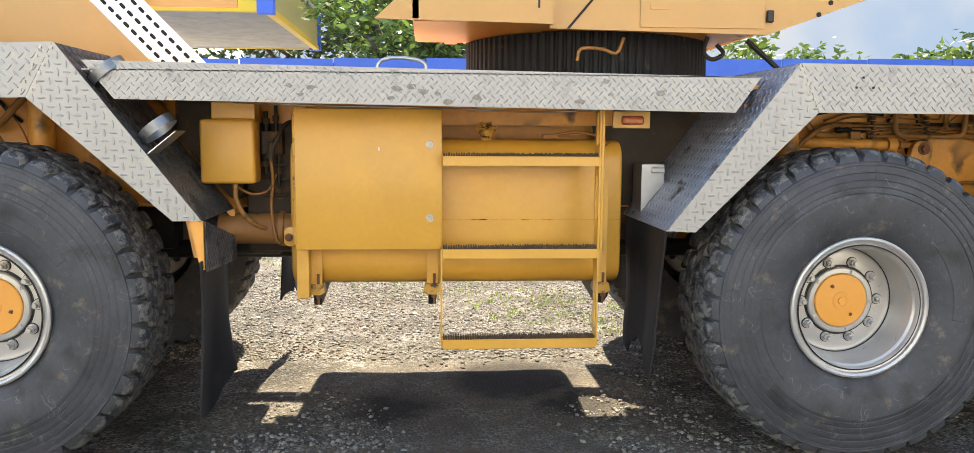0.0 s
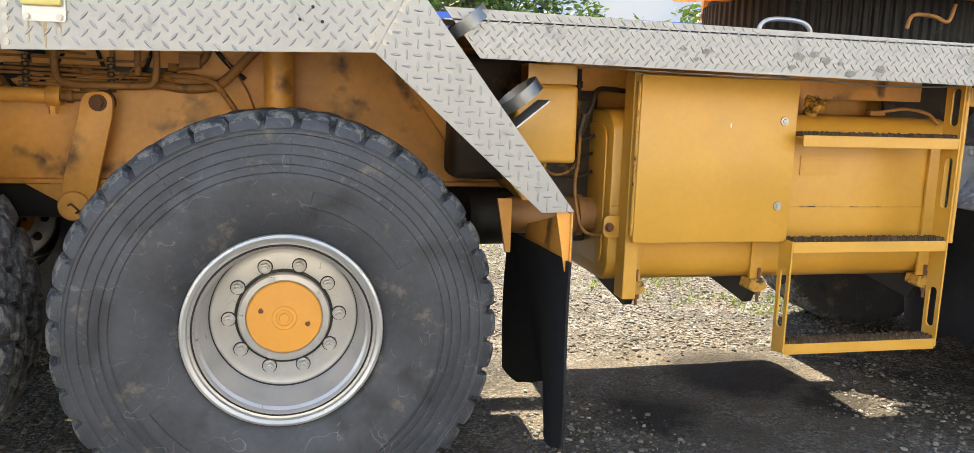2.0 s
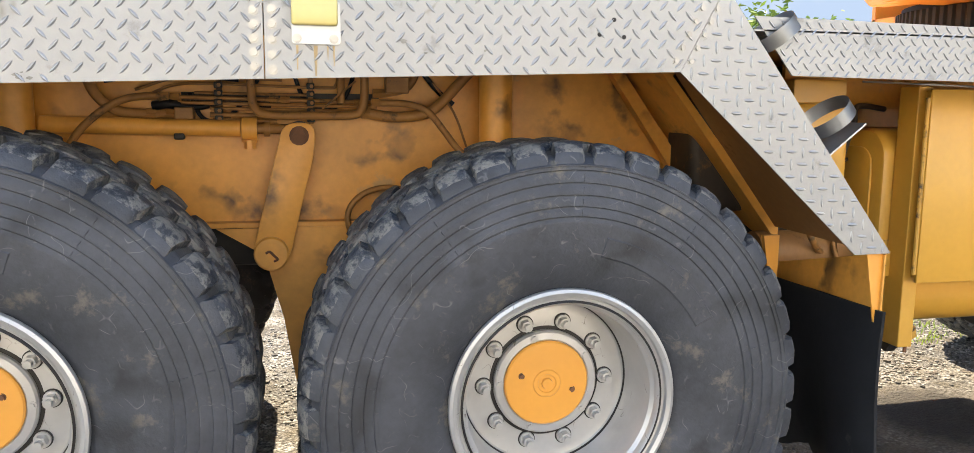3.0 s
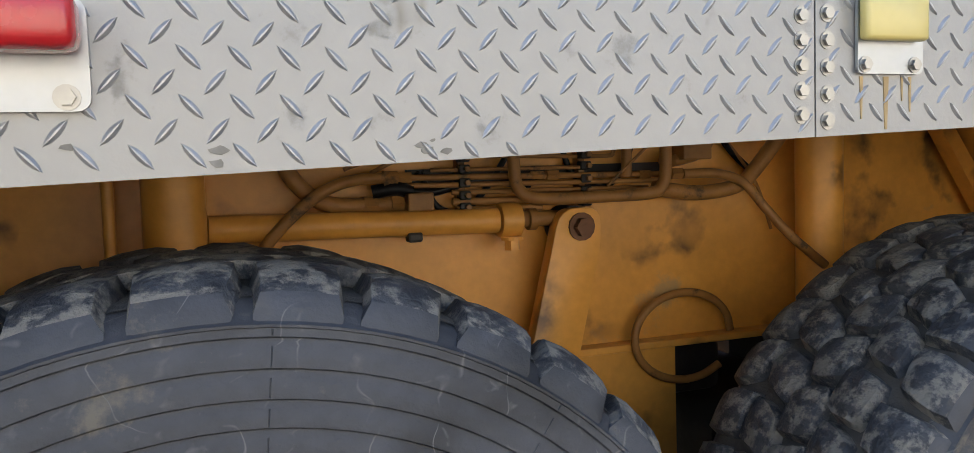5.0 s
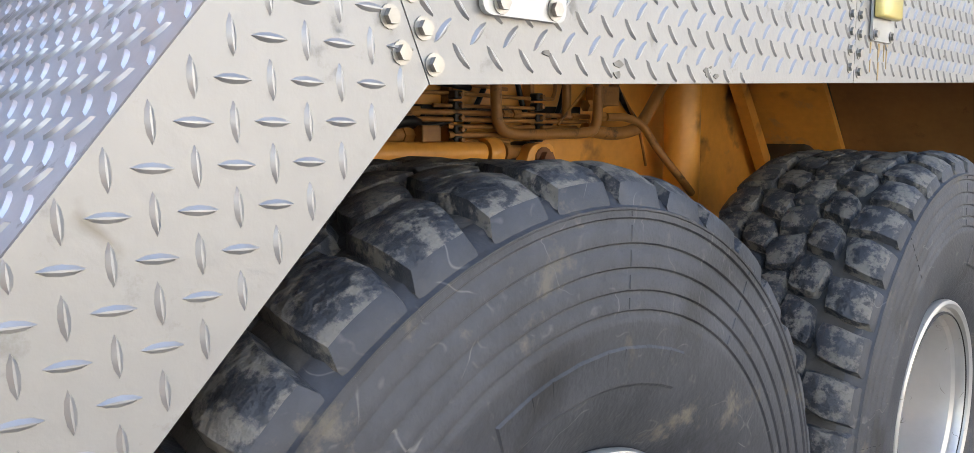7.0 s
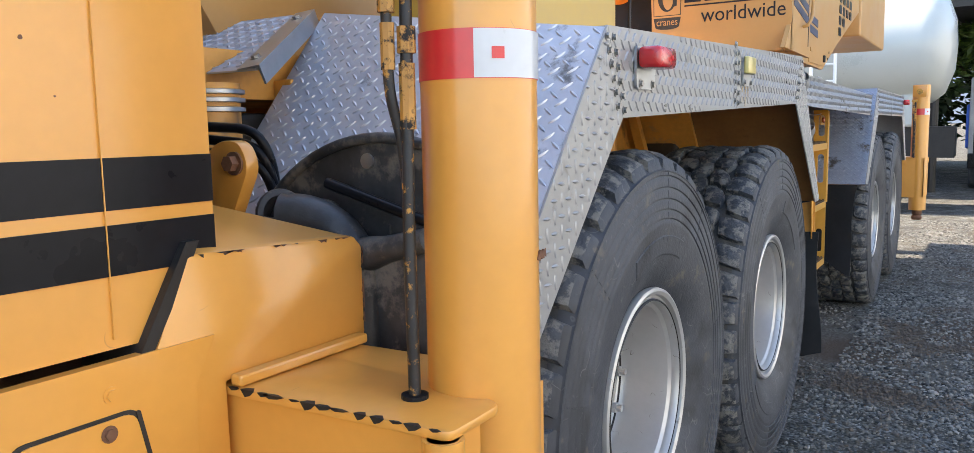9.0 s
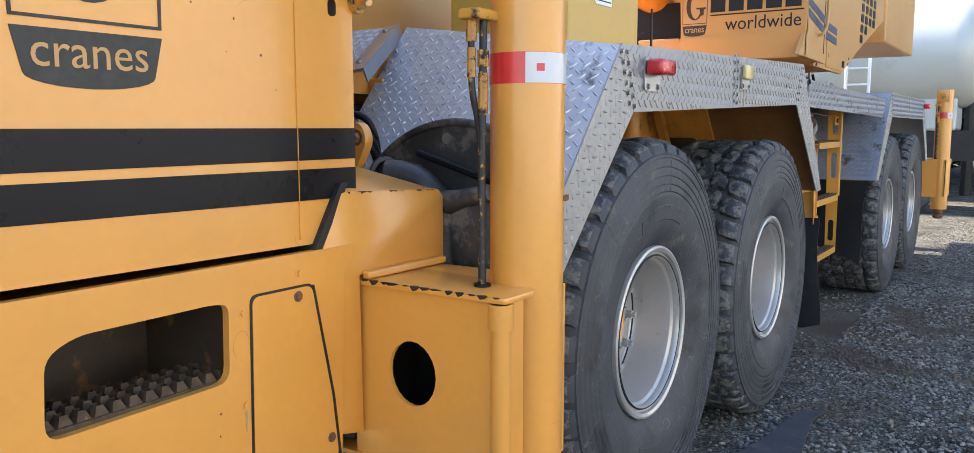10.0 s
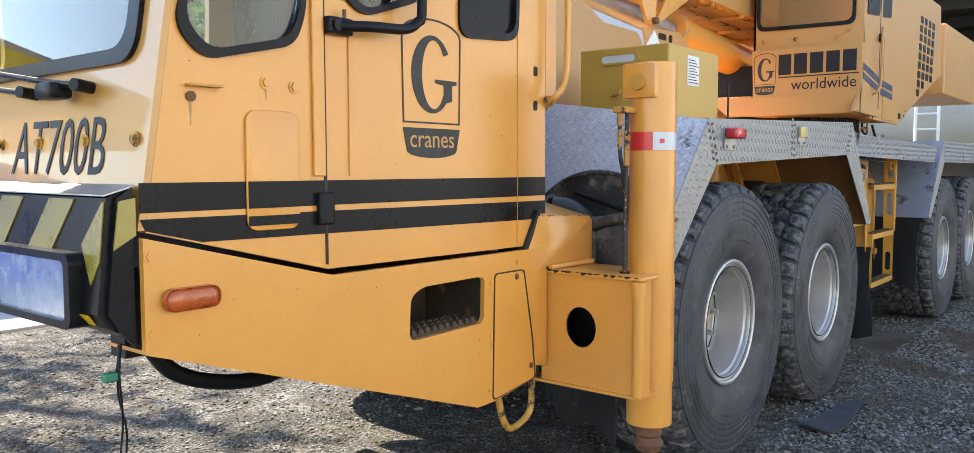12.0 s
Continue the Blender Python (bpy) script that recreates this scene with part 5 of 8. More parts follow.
for x in (1.455, 2.035, 2.90):
    st = part("tank_strap", prism(bmesh.new(), [(x - 0.028, 0.80), (x + 0.028, 0.80), (x + 0.028, 1.40), (x - 0.028, 1.40)], "y", 0.445, 0.4575), PAINT_TANK, tank)
    part("strap_bracket", prism(bmesh.new(), [(x - 0.035, 0.80), (x + 0.035, 0.80), (x + 0.045, 0.76), (x + 0.02, 0.745), (x - 0.02, 0.745), (x - 0.045, 0.76)], "y", 0.42, 0.50), PAINT_WORN, st)
    part("strap_bolt", cyl(bmesh.new(), (x + 0.01, 0.435, 0.85), (x + 0.01, 0.435, 0.695), 0.007, n=8), RUST, st)
    part("strap_nut", cyl(bmesh.new(), (x + 0.01, 0.435, 0.745), (x + 0.01, 0.435, 0.728), 0.015, n=6), RUST, st)
    part("tank_cradle", prism(bmesh.new(), [(0.44, 0.78), (0.50, 0.68), (0.95, 0.74), (1.0, 0.80)], "x", x - 0.02, x + 0.02), DARK, st)
lug = part("tank_lug", prism(bmesh.new(), rounded([(1.30, 0.99), (1.42, 0.99), (1.42, 1.085), (1.30, 1.085)], 0.03), "y", 0.435, 0.4575, bev=0.002), PAINT_TANK, tank, smooth=30)
part("lug_bolt", hexbolt(bmesh.new(), (1.325, 0.435, 1.035), (0, -1, 0), 0.014, 0.02), RUST, lug)

# locker cabinet
cab = part("battery_locker", box(bmesh.new(), 1.40, 2.075, 0.325, 0.455, 1.0, 1.665, 0.006), PAINT_TANK, crane, "mustard-painted steel locker")
part("locker_post", box(bmesh.new(), 1.37, 1.43, 0.36, 0.455, 0.74, 1.68, 0.004), PAINT_TANK, cab)
door = part("locker_door", box(bmesh.new(), 1.379, 2.081, 0.305, 0.322, 0.990, 1.669, 0.005), PAINT_TANK, cab, "closed flat locker door", smooth=30)
for z in (1.50, 1.145):
    part("door_lock", lathe(bmesh.new(), [(0.0, 0.298), (0.008, 0.298), (0.010, 0.301), (0.018, 0.301), (0.020, 0.305)], 20, (2.022, 0, z)), STEEL, door, smooth=40)
part("locker_hinge", cyl(bmesh.new(), (1.375, 0.318, 1.02), (1.375, 0.318, 1.64), 0.008, n=10), PAINT_WORN, cab)
part("paint_chip", prism(bmesh.new(), rounded([(1.776, 1.468), (1.782, 1.468), (1.782, 1.486), (1.776, 1.486)], 0.003), "y", 0.3035, 0.306), WHITE, door)
part("sag_cable", tube(bmesh.new(), [(1.1, 0.30, 1.69), (1.6, 0.3, 1.678), (2.1, 0.30, 1.672), (2.45, 0.3, 1.660), (2.75, 0.3, 1.665), (2.95, 0.3, 1.68)], 0.0035, 6), GALV, crane, smooth=60)

# ladder


def ladder():
    y0, y1 = 0.25, 0.335
    slot = lambda a, b, m0=0.022: rrect(y0 + m0, a, y1 - m0 + 0.004, b, 0.019, 5)
    up = part("ladder_rail", prism(bmesh.new(), [(y0, 0.515), (y1, 0.50), (y1 + 0.02, 1.70), (y0, 1.70)], "x", 2.838, 2.846, [slot(0.60, 0.78), slot(1.14, 1.36), slot(1.50, 1.66)]), PAINT_TANK, crane, "yellow ladder side plate with slotted grip holes")
    low = part("ladder_rail", prism(bmesh.new(), [(y0, 0.515), (y1, 0.50), (y1 + 0.01, 1.0), (y0, 1.0)], "x", 2.074, 2.082, [slot(0.62, 0.88)]), PAINT_TANK, crane, "yellow ladder side plate with slotted grip holes")
    part("rail_tube", tube(bmesh.new(), [(2.855, 0.25, 0.99), (2.855, 0.25, 1.69)], 0.009, 8, 0), PAINT_TANK, up, smooth=60)
    rng = random.Random(4)
    for z in (1.447, 0.998, 0.552):
        bm = bmesh.new()
        box(bm, 2.083, 2.837, y0, y0 + 0.006, z - 0.047, z, 0.002)
        box(bm, 2.083, 2.837, y1 - 0.006, y1, z - 0.047, z, 0.002)
        box(bm, 2.083, 2.837, y0 + 0.006, y1 - 0.006, z - 0.012, z - 0.006)
        st = part("ladder_step", bm, PAINT_TANK, crane, "yellow step with a serrated dirty tread")
        bm = bmesh.new()
        n = 62
        for i in range(n):
            x = 2.09 + 0.74 * i / (n - 1)
            for yy in (y0 + 0.008, y0 + 0.034, y0 + 0.06):
                h = rng.uniform(0.010, 0.017)
                a = [bm.verts.new((x + dx, yy + dy, z - 0.006)) for dx, dy in ((-0.005, 0), (0.005, 0), (0.005, 0.018), (-0.005, 0.018))]
                t = [bm.verts.new((x + dx, yy + dy, z + h)) for dx, dy in ((-0.003, 0.004), (0.003, 0.004), (0.003, 0.012), (-0.003, 0.012))]
                for q in range(4):
                    bm.faces.new((a[q], a[(q + 1) % 4], t[(q + 1) % 4], t[q]))
                bm.faces.new(t)
        tagged(part("serration", bm, CAKED, st), kind="stuff")


ladder()
rp = part("reflector_plate", box(bmesh.new(), 2.915, 3.10, 0.315, 0.325, 1.585, 1.667, 0.003), PAINT_TANK, crane, "amber side lamp on a cream plate")
part("amber_lamp", box(bmesh.new(), 2.955, 3.065, 0.292, 0.315, 1.602, 1.645, 0.012, 3), AMBER, rp, smooth=50)
tb = part("tool_box", prism(bmesh.new(), [(3.13, 1.15), (3.25, 1.30), (3.25, 1.40), (3.13, 1.40)], "y", 0.56, 0.74), GALV, crane, "small bare metal tool box with a latch")
part("latch", box(bmesh.new(), 3.18, 3.25, 0.54, 0.56, 1.355, 1.385, 0.006), GALV, tb)
# wall darkened in its colour for the deep shade there
part("splash_wall", prism(bmesh.new(), [(3.0, 1.16), (3.7, 1.16), (3.7, 1.75), (2.9, 1.75)], "y", 0.86, 0.88), SHADE_STAIN, crane)

# ---- outrigger ----


def outrigger(x0, sgn, name_label):
    """A jack post at the end of a cross box; x0 is the box's outer face, sgn the way to the post."""
    X = lambda v: x0 + sgn * v
    lo, hi = sorted((X(0), X(0.012)))
    circ = [(0.105 + 0.076 * math.cos(radians(15 * i)), 0.945 + 0.085 * math.sin(radians(15 * i))) for i in range(24)]
    outer = [(-0.165, 0.70), (0.30, 0.70), (0.30, 1.165), (-0.165, 1.165)]
    bx = part("outrigger_box", prism(bmesh.new(), outer, "x", X(0.0), X(0.012), [circ]), PAINT, crane, name_label)
    a, b = sorted((X(0.01), X(0.31)))
    part("box_top", prism(bmesh.new(), rounded([(X(-0.012), -0.185), (X(0.13), -0.185), (X(0.16), -0.12), (X(0.31), -0.10), (X(0.31), 0.9), (X(-0.012), 0.9)], 0.02), "z", 1.160, 1.175, bev=0.003), PAINT, bx, smooth=30)
    rng = random.Random(31)
    for i in range(14):
        y, w = -0.17 + 0.034 * i, rng.uniform(0.02, 0.05)
        dp = rng.uniform(0.003, 0.014)
        part("bare_edge", prism(bmesh.new(), [(X(-0.0125), y), (X(-0.0125), y + w), (X(-0.0125 + dp * 0.7), y + w * 0.8), (X(-0.0125 + dp), y + w * 0.4)], "z", 1.1745, 1.1758), DARK, bx)
        part("bare_edge", prism(bmesh.new(), [(y, 1.175), (y + w, 1.175), (y + w * 0.7, 1.175 - dp * 0.9), (y + w * 0.3, 1.175 - dp * 0.6)], "x", X(-0.0128), X(-0.012)), DARK, bx)
    part("box_bottom", prism(bmesh.new(), [(X(-0.012), -0.18), (X(0.13), -0.18), (X(0.16), -0.12), (X(0.31), -0.10), (X(0.31), 0.9), (X(-0.012), 0.9)], "z", 0.688, 0.70), PAINT, bx)
    part("box_back", box(bmesh.new(), min(X(0.30), X(0.31)), max(X(0.30), X(0.31)), -0.165, 0.9, 0.70, 1.16), PAINT, bx)
    # black sheet added behind the hole in place of its dark inside
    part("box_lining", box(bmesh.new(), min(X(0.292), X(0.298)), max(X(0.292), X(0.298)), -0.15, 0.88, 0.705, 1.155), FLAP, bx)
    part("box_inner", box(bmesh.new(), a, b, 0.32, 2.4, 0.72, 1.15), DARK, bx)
    part("box_side", box(bmesh.new(), a, X(0.1) if sgn > 0 else b, -0.165, -0.155, 0.70, 1.16), PAINT, bx)
    part("edge_tube", cyl(bmesh.new(), (X(0.0), -0.165, 0.70), (X(0.0), -0.165, 1.16), 0.024, n=18), PAINT, bx, smooth=40)
    part("tube_collar", cyl(bmesh.new(), (X(0.0), -0.165, 1.10), (X(0.0), -0.165, 1.16), 0.031, n=18), PAINT, bx, smooth=40)
    cx, cy = X(0.22), -0.10
    post = part("jack_post", cyl(bmesh.new(), (cx, cy, 0.535), (cx, cy, 2.03), 0.095, n=48), PAINT, crane, "thick glossy orange outrigger jack post", smooth=40)
    part("jack_rod", lathe(bmesh.new(), [(0.0, 0), (0.055, 0), (0.055, 0.06), (0.045, 0.07), (0.062, 0.10), (0.05, 0.13), (0.0, 0.13)], 28), RUST, post, "rusty jack foot", smooth=40).matrix_basis = pose(cx, cy, 0.545, -90, 0, 0)
    bm = bmesh.new()
    lathe(bm, [(0.095, 0.0), (0.0965, 0.0), (0.0965, 0.075), (0.095, 0.075)], 64)
    band = part("reflective_band", bm, BANDRED, post, "red and white reflective band", smooth=40)
    band.matrix_basis = pose(cx, cy, 1.675, 90, 0, 0)
    n = 14
    bm = bmesh.new()
    v0 = []
    for i in range(n + 1):
        ang = radians(-152 + 92 * i / n)
        v0.append([bm.verts.new((cx + 0.0975 * math.cos(ang), cy + 0.0975 * math.sin(ang), z)) for z in (1.676, 1.749)])
    for p, q in zip(v0, v0[1:]):
        bm.faces.new((p[0], q[0], q[1], p[1]))
    part("white_band", bm, BANDWHITE, band, "white reflective patch", smooth=40).matrix_parent_inverse = (band.matrix_basis).inverted()
    bm = bmesh.new()
    v0 = []
    for i in range(4):
        ang = radians(-136 + 12 * i / 3)
        v0.append([bm.verts.new((cx + 0.0985 * math.cos(ang), cy + 0.0985 * math.sin(ang), z)) for z in (1.704, 1.722)])
    for p, q in zip(v0, v0[1:]):
        bm.faces.new((p[0], q[0], q[1], p[1]))
    part("logo_mark", bm, BANDRED, post)
    part("jack_head", box(bmesh.new(), cx - 0.107, cx - 0.03, cy - 0.062, cy + 0.085, 1.885, 2.025, 0.008), PAINT, post, smooth=30)
    part("head_pin", cyl(bmesh.new(), (cx - 0.128, cy + 0.01, 1.95), (cx - 0.10, cy + 0.01, 1.95), 0.034, n=24), PAINT_WORN, post, smooth=40)
    hx, hy = cx - 0.13, cy + 0.05
    part("hose_bracket", box(bmesh.new(), hx - 0.045, hx + 0.05, hy - 0.02, hy + 0.04, 1.825, 1.85, 0.005), PAINT_WORN, post)
    part("hose", tube(bmesh.new(), [(hx, hy, 1.168), (hx - 0.003, hy, 1.4), (hx + 0.002, hy, 1.62), (hx + 0.006, hy, 1.83)], 0.0098, 10), FLAKING, post, "black hydraulic hose with flaking paint", smooth=60)
    part("hose", tube(bmesh.new(), [(hx + 0.020, hy + 0.013, 1.174), (hx + 0.017, hy + 0.013, 1.45), (hx + 0.006, hy + 0.016, 1.58), (hx - 0.015, hy + 0.02, 1.67), (hx - 0.017, hy + 0.02, 1.83)], 0.0085, 10), FLAKING, post, "black hydraulic hose with flaking paint", smooth=60)
    for x, z0, z1, r in ((hx + 0.004, 1.60, 1.70, 0.0125), (hx + 0.005, 1.715, 1.755, 0.0145), (hx - 0.016, 1.69, 1.76, 0.0110), (hx - 0.017, 1.775, 1.825, 0.0135)):
        part("hose_fitting", cyl(bmesh.new(), (x, hy + (0.02 if x < hx else 0), z0), (x, hy + (0.02 if x < hx else 0), z1), r, n=8), FITTING, post, smooth=40)
    part("hose_socket", cyl(bmesh.new(), (hx, hy, 1.174), (hx, hy, 1.182), 0.022, n=16), BLACK, post)
    for i in range(4):
        part("rust_spot", prism(bmesh.new(), rounded([(cx + 0.02 + 0.012 * i, 1.385 + 0.006 * (i % 2)), (cx + 0.032 + 0.012 * i, 1.382), (cx + 0.03 + 0.012 * i, 1.40)], 0.003), "y", cy - 0.0945 + 0.003 * i, cy - 0.085), RUST, post)


outrigger(-3.02, 1, "orange outrigger box with a round hole")
outrigger(7.45, -1, "orange outrigger box at the rear")
# cover between cab and outrigger
COVER = [(-3.21, 0.80), (-3.182, 1.24), (-3.100, 1.410), (-2.70, 1.392), (-2.676, 1.37), (-2.675, 1.185), (-3.035, 1.185), (-3.03, 0.76)]
bm = bmesh.new()
fr = [bm.verts.new((x, 0.262, z)) for x, z in COVER]
bk = [bm.verts.new((-2.92, 0.42, 1.472) if z > 1.4 else (x, 0.30 if z > 1.3 else 0.42, z)) for x, z in COVER]
bm.faces.new(fr)
bm.faces.new(list(reversed(bk)))
for i in range(len(fr)):
    j = (i + 1) % len(fr)
    bm.faces.new((fr[i], bk[i], bk[j], fr[j]))
bm.normal_update()
bmesh.ops.bevel(bm, geom=[e for e in bm.edges if e.calc_face_angle(0) > 0.6], offset=0.007, segments=2, affect="EDGES", profile=0.5)
cov = part("outrigger_cover", bm, PAINT, crane, "orange wedge-shaped cover with chipped edges", smooth=30)
rng = random.Random(21)
for i in range(26):
    u = rng.random()
    if i < 16:
        x, z = -3.09 + 0.38 * u, 1.408 - 0.016 * u
        pts = [(x, z), (x + rng.uniform(0.008, 0.03), z - 0.001), (x + rng.uniform(0.004, 0.012), z - rng.uniform(0.002, 0.007))]
    else:
        z = 1.20 + 0.17 * u
        x = -2.6765
        pts = [(x, z), (x, z + rng.uniform(0.008, 0.03)), (x - rng.uniform(0.002, 0.007), z + rng.uniform(0.004, 0.012))]
    part("paint_chip", prism(bmesh.new(), pts, "y", 0.2605, 0.262), RUST if i % 3 else DARK, cov)
part("cover_gap", prism(bmesh.new(), [(-3.215, 1.12), (-3.185, 1.245), (-3.085, 1.41), (-3.075, 1.43), (-3.10, 1.43), (-3.20, 1.26), (-3.235, 1.12)], "y", 0.263, 0.40), DARK, cov)
part("cover_lip", box(bmesh.new(), -3.03, -2.70, 0.235, 0.262, 1.177, 1.197, 0.005), PAINT, cov)

# guard and silencer behind the post
arc = [(max(0.03, 0.30 + 0.44 * math.cos(radians(10 * i))), 1.145 + 0.44 * math.sin(radians(10 * i))) for i in range(14)]
part("wheel_guard", prism(bmesh.new(), arc + [(0.03, 0.78), (0.74, 0.78)], "x", -2.56, -2.545), GUARD, crane, "black rubber splash guard")
part("guard_rim", tube(bmesh.new(), [(-2.565, y, z) for y, z in arc], 0.012, 8, 2), GUARD, crane, smooth=60)
part("guard_bar", tube(bmesh.new(), [(-2.62, 0.40, 1.49), (-2.62, 0.10, 1.405)], 0.012, 10, 0), BLACK, crane, smooth=60)
part("intake_scoop", prism(bmesh.new(), rounded([(0.56, 1.42), (0.44, 1.42), (0.36, 1.34), (0.10, 1.36), (0.10, 0.95), (0.34, 0.95), (0.40, 1.25), (0.55, 1.36)], 0.04), "x", -2.64, -2.57, bev=0.012), GUARD, crane, smooth=40)
horn = part("intake_horn", tube(bmesh.new(), [(-2.685, 0.475, 1.425), (-2.66, 0.42, 1.42), (-2.645, 0.35, 1.385), (-2.64, 0.31, 1.32), (-2.64, 0.30, 1.20), (-2.645, 0.30, 0.98)], 0.046, 18), GUARD, crane, "black rubber air intake horn", smooth=60)
for y, z, r in ((0.475, 1.425, 0.054), (0.385, 1.405, 0.052)):
    part("horn_lip", lathe(bmesh.new(), [(r - 0.012, -0.008), (r, -0.007), (r + 0.003, 0.0), (r, 0.007), (r - 0.012, 0.008)], 24), GUARD, horn, smooth=60).matrix_basis = pose(-2.685 if y > 0.45 else -2.652, y, z, -12, 0, -24)
part("horn_arm", lathe(bmesh.new(), [(0.0, 0.0), (0.045, 0.0), (0.028, 0.10), (0.024, 0.20), (0.0, 0.20)], 20), GUARD, horn, smooth=50).matrix_basis = pose(-2.64, 0.32, 1.335, 14, 0, 180)
part("guard_hole", cyl(bmesh.new(), (-2.5655, 0.335, 1.535), (-2.559, 0.335, 1.535), 0.017, n=16), GALV, crane)
for k in range(5):
    y = 0.62 - 0.115 * k
    part("guard_rib", prism(bmesh.new(), [(y, 0.80), (y + 0.012, 0.80), (y + 0.008, 1.40), (y + 0.002, 1.40)], "x", -2.567, -2.558), GUARD, crane)
U = Vector((0.43, 0.0, 0.21)).normalized()
N = Vector((-U.z, 0.0, U.x))
O = Vector((-2.37, 0.0, 1.77))
edge = [(0.0, 0.86), (0.4786, 1.054), (0.4786, 1.45), (0.0, 1.45)]
lift = lambda u, v, h: tuple(O + U * u + Vector((0, v, 0)) + N * h)
bm = prism(bmesh.new(), edge, "z", -0.005, 0.0)
for v in bm.verts:
    v.co = Vector(lift(*v.co))
bplate = part("bracket_plate", bm, BRIGHT, crane, "bare tread plate bracket with a bolted angle")
tagged(part("tread_relief", tread_bars(edge, lift), BURNISHED, bplate, smooth=35), kind="stuff")
bm = bmesh.new()
for (d0, d1, h0, h1) in ((-0.004, 0.055, 0.004, 0.010), (-0.010, -0.004, -0.045, 0.010)):
    du, dv = 0.194 / 0.516, -0.4786 / 0.516
    ring = [(0.0, 0.86, d0), (0.4786, 1.054, d0), (0.4786, 1.054, d1), (0.0, 0.86, d1)]
    lo = [bm.verts.new(lift(u - du * d, v - dv * d, h0)) for u, v, d in ring]
    hi = [bm.verts.new(lift(u - du * d, v - dv * d, h1)) for u, v, d in ring]
    bm.faces.new(lo)
    bm.faces.new(hi)
    for i in range(4):
        bm.faces.new((lo[i], lo[(i + 1) % 4], hi[(i + 1) % 4], hi[i]))
ang = part("bracket_angle", bm, GALV, bplate, "galvanised angle strip")
bolts([lift(0.06, 0.915, 0.010), lift(0.40, 1.052, 0.010)], N, ang, 0.012, 0.009)
part("swivel_column", cyl(bmesh.new(), (-2.42, 1.00, 1.25), (-2.42, 1.00, 1.735), 0.085, n=24), PAINT_OLD, crane, "stained orange column with metal bands", smooth=40)
for z in (1.665, 1.69, 1.712):
    part("column_ring", lathe(bmesh.new(), [(0.08, -0.008), (0.098, -0.005), (0.098, 0.005), (0.08, 0.008)], 28), GALV, crane, smooth=40).matrix_basis = pose(-2.42, 1.00, z, 90, 0, 0)
for k in range(3):
    part("hose", tube(bmesh.new(), [(-2.70, 0.95, 1.66 - 0.03 * k), (-2.62, 0.80, 1.62 - 0.03 * k), (-2.58, 0.66, 1.60 - 0.035 * k), (-2.54, 0.64, 1.50 - 0.03 * k), (-2.5, 0.7, 1.40)], 0.012, 8), BLACK, crane, smooth=60)
part("air_pipe", tube(bmesh.new(), [(-2.62, 0.62, 1.36), (-2.60, 0.50, 1.35), (-2.60, 0.40, 1.30), (-2.62, 0.36, 1.15), (-2.64, 0.34, 0.95)], 0.05, 14), BLACK, crane, smooth=60)
tilt = part("cab_tilt_arm", prism(bmesh.new(), rounded([(0.66, 1.40), (0.545, 1.40), (0.475, 1.53), (0.50, 1.585), (0.56, 1.585), (0.60, 1.56)], 0.035), "x", -2.77, -2.735, bev=0.004), PAINT, crane, smooth=30)
part("arm_bolt", hexbolt(bmesh.new(), (-2.77, 0.514, 1.538), (-1, 0, 0), 0.017, 0.022), RUST, tilt)

# ---- carrier cab ----
CY = 0.28
side = [(-4.80, 1.440), (-4.205, 1.290), (-3.03, 1.284), (-3.03, 2.95), (-4.567, 2.95), (-4.699, 2.10), (-4.776, 1.60)]
win1 = rounded([(-4.70, 1.985), (-4.62, 1.905), (-4.33, 1.975), (-4.29, 2.08), (-4.30, 2.62), (-4.52, 2.66)], 0.06, 5)
win2 = rounded([(-4.15, 2.16), (-4.05, 2.095), (-3.79, 2.185), (-3.775, 2.65), (-4.13, 2.65)], 0.06, 5)
win3 = rounded([(-3.58, 2.09), (-3.24, 2.115), (-3.22, 2.65), (-3.56, 2.65)], 0.07, 5)
carrier = part("carrier_cab", prism(bmesh.new(), side, "y", CY, CY + 0.04, [win1, win2, win3]), PAINT, crane, "orange-yellow carrier cab side with black stripes")
for w in (win1, win2, win3):
    c = [sum(p[0] for p in w) / len(w), sum(p[1] for p in w) / len(w)]
    inner = [((p[0] - c[0]) * 0.93 + c[0], (p[1] - c[1]) * 0.94 + c[1]) for p in w]
    big = [((p[0] - c[0]) * 1.05 + c[0], (p[1] - c[1]) * 1.04 + c[1]) for p in w]
    fr = part("window_rubber", prism(bmesh.new(), big, "y", CY - 0.012, CY + 0.02, [inner], bev=0.0), BLACK, carrier, "black rubber window seal")
    g = part("window_pane", prism(bmesh.new(), inner, "y", CY + 0.006, CY + 0.010), BLACK if w is win3 else PANE, carrier)
    g.visible_shadow = False
# unseen wall, black to keep orange bounce off the tread plates
part("cab_rear_wall", box(bmesh.new(), -3.07, -3.03, CY + 0.04, 2.45, 1.29, 2.95), BLACK, carrier)
part("cab_roof", box(bmesh.new(), -4.5, -3.03, CY, 2.49, 2.95, 3.0, 0.01), PAINT, carrier)
part("cab_far_side", prism(bmesh.new(), side, "y", 2.45, 2.49, [win1, win3]), PAINT, carrier)
part("cab_floor", box(bmesh.new(), -4.75, -3.07, CY + 0.04, 2.45, 1.45, 1.5), DARK, carrier)
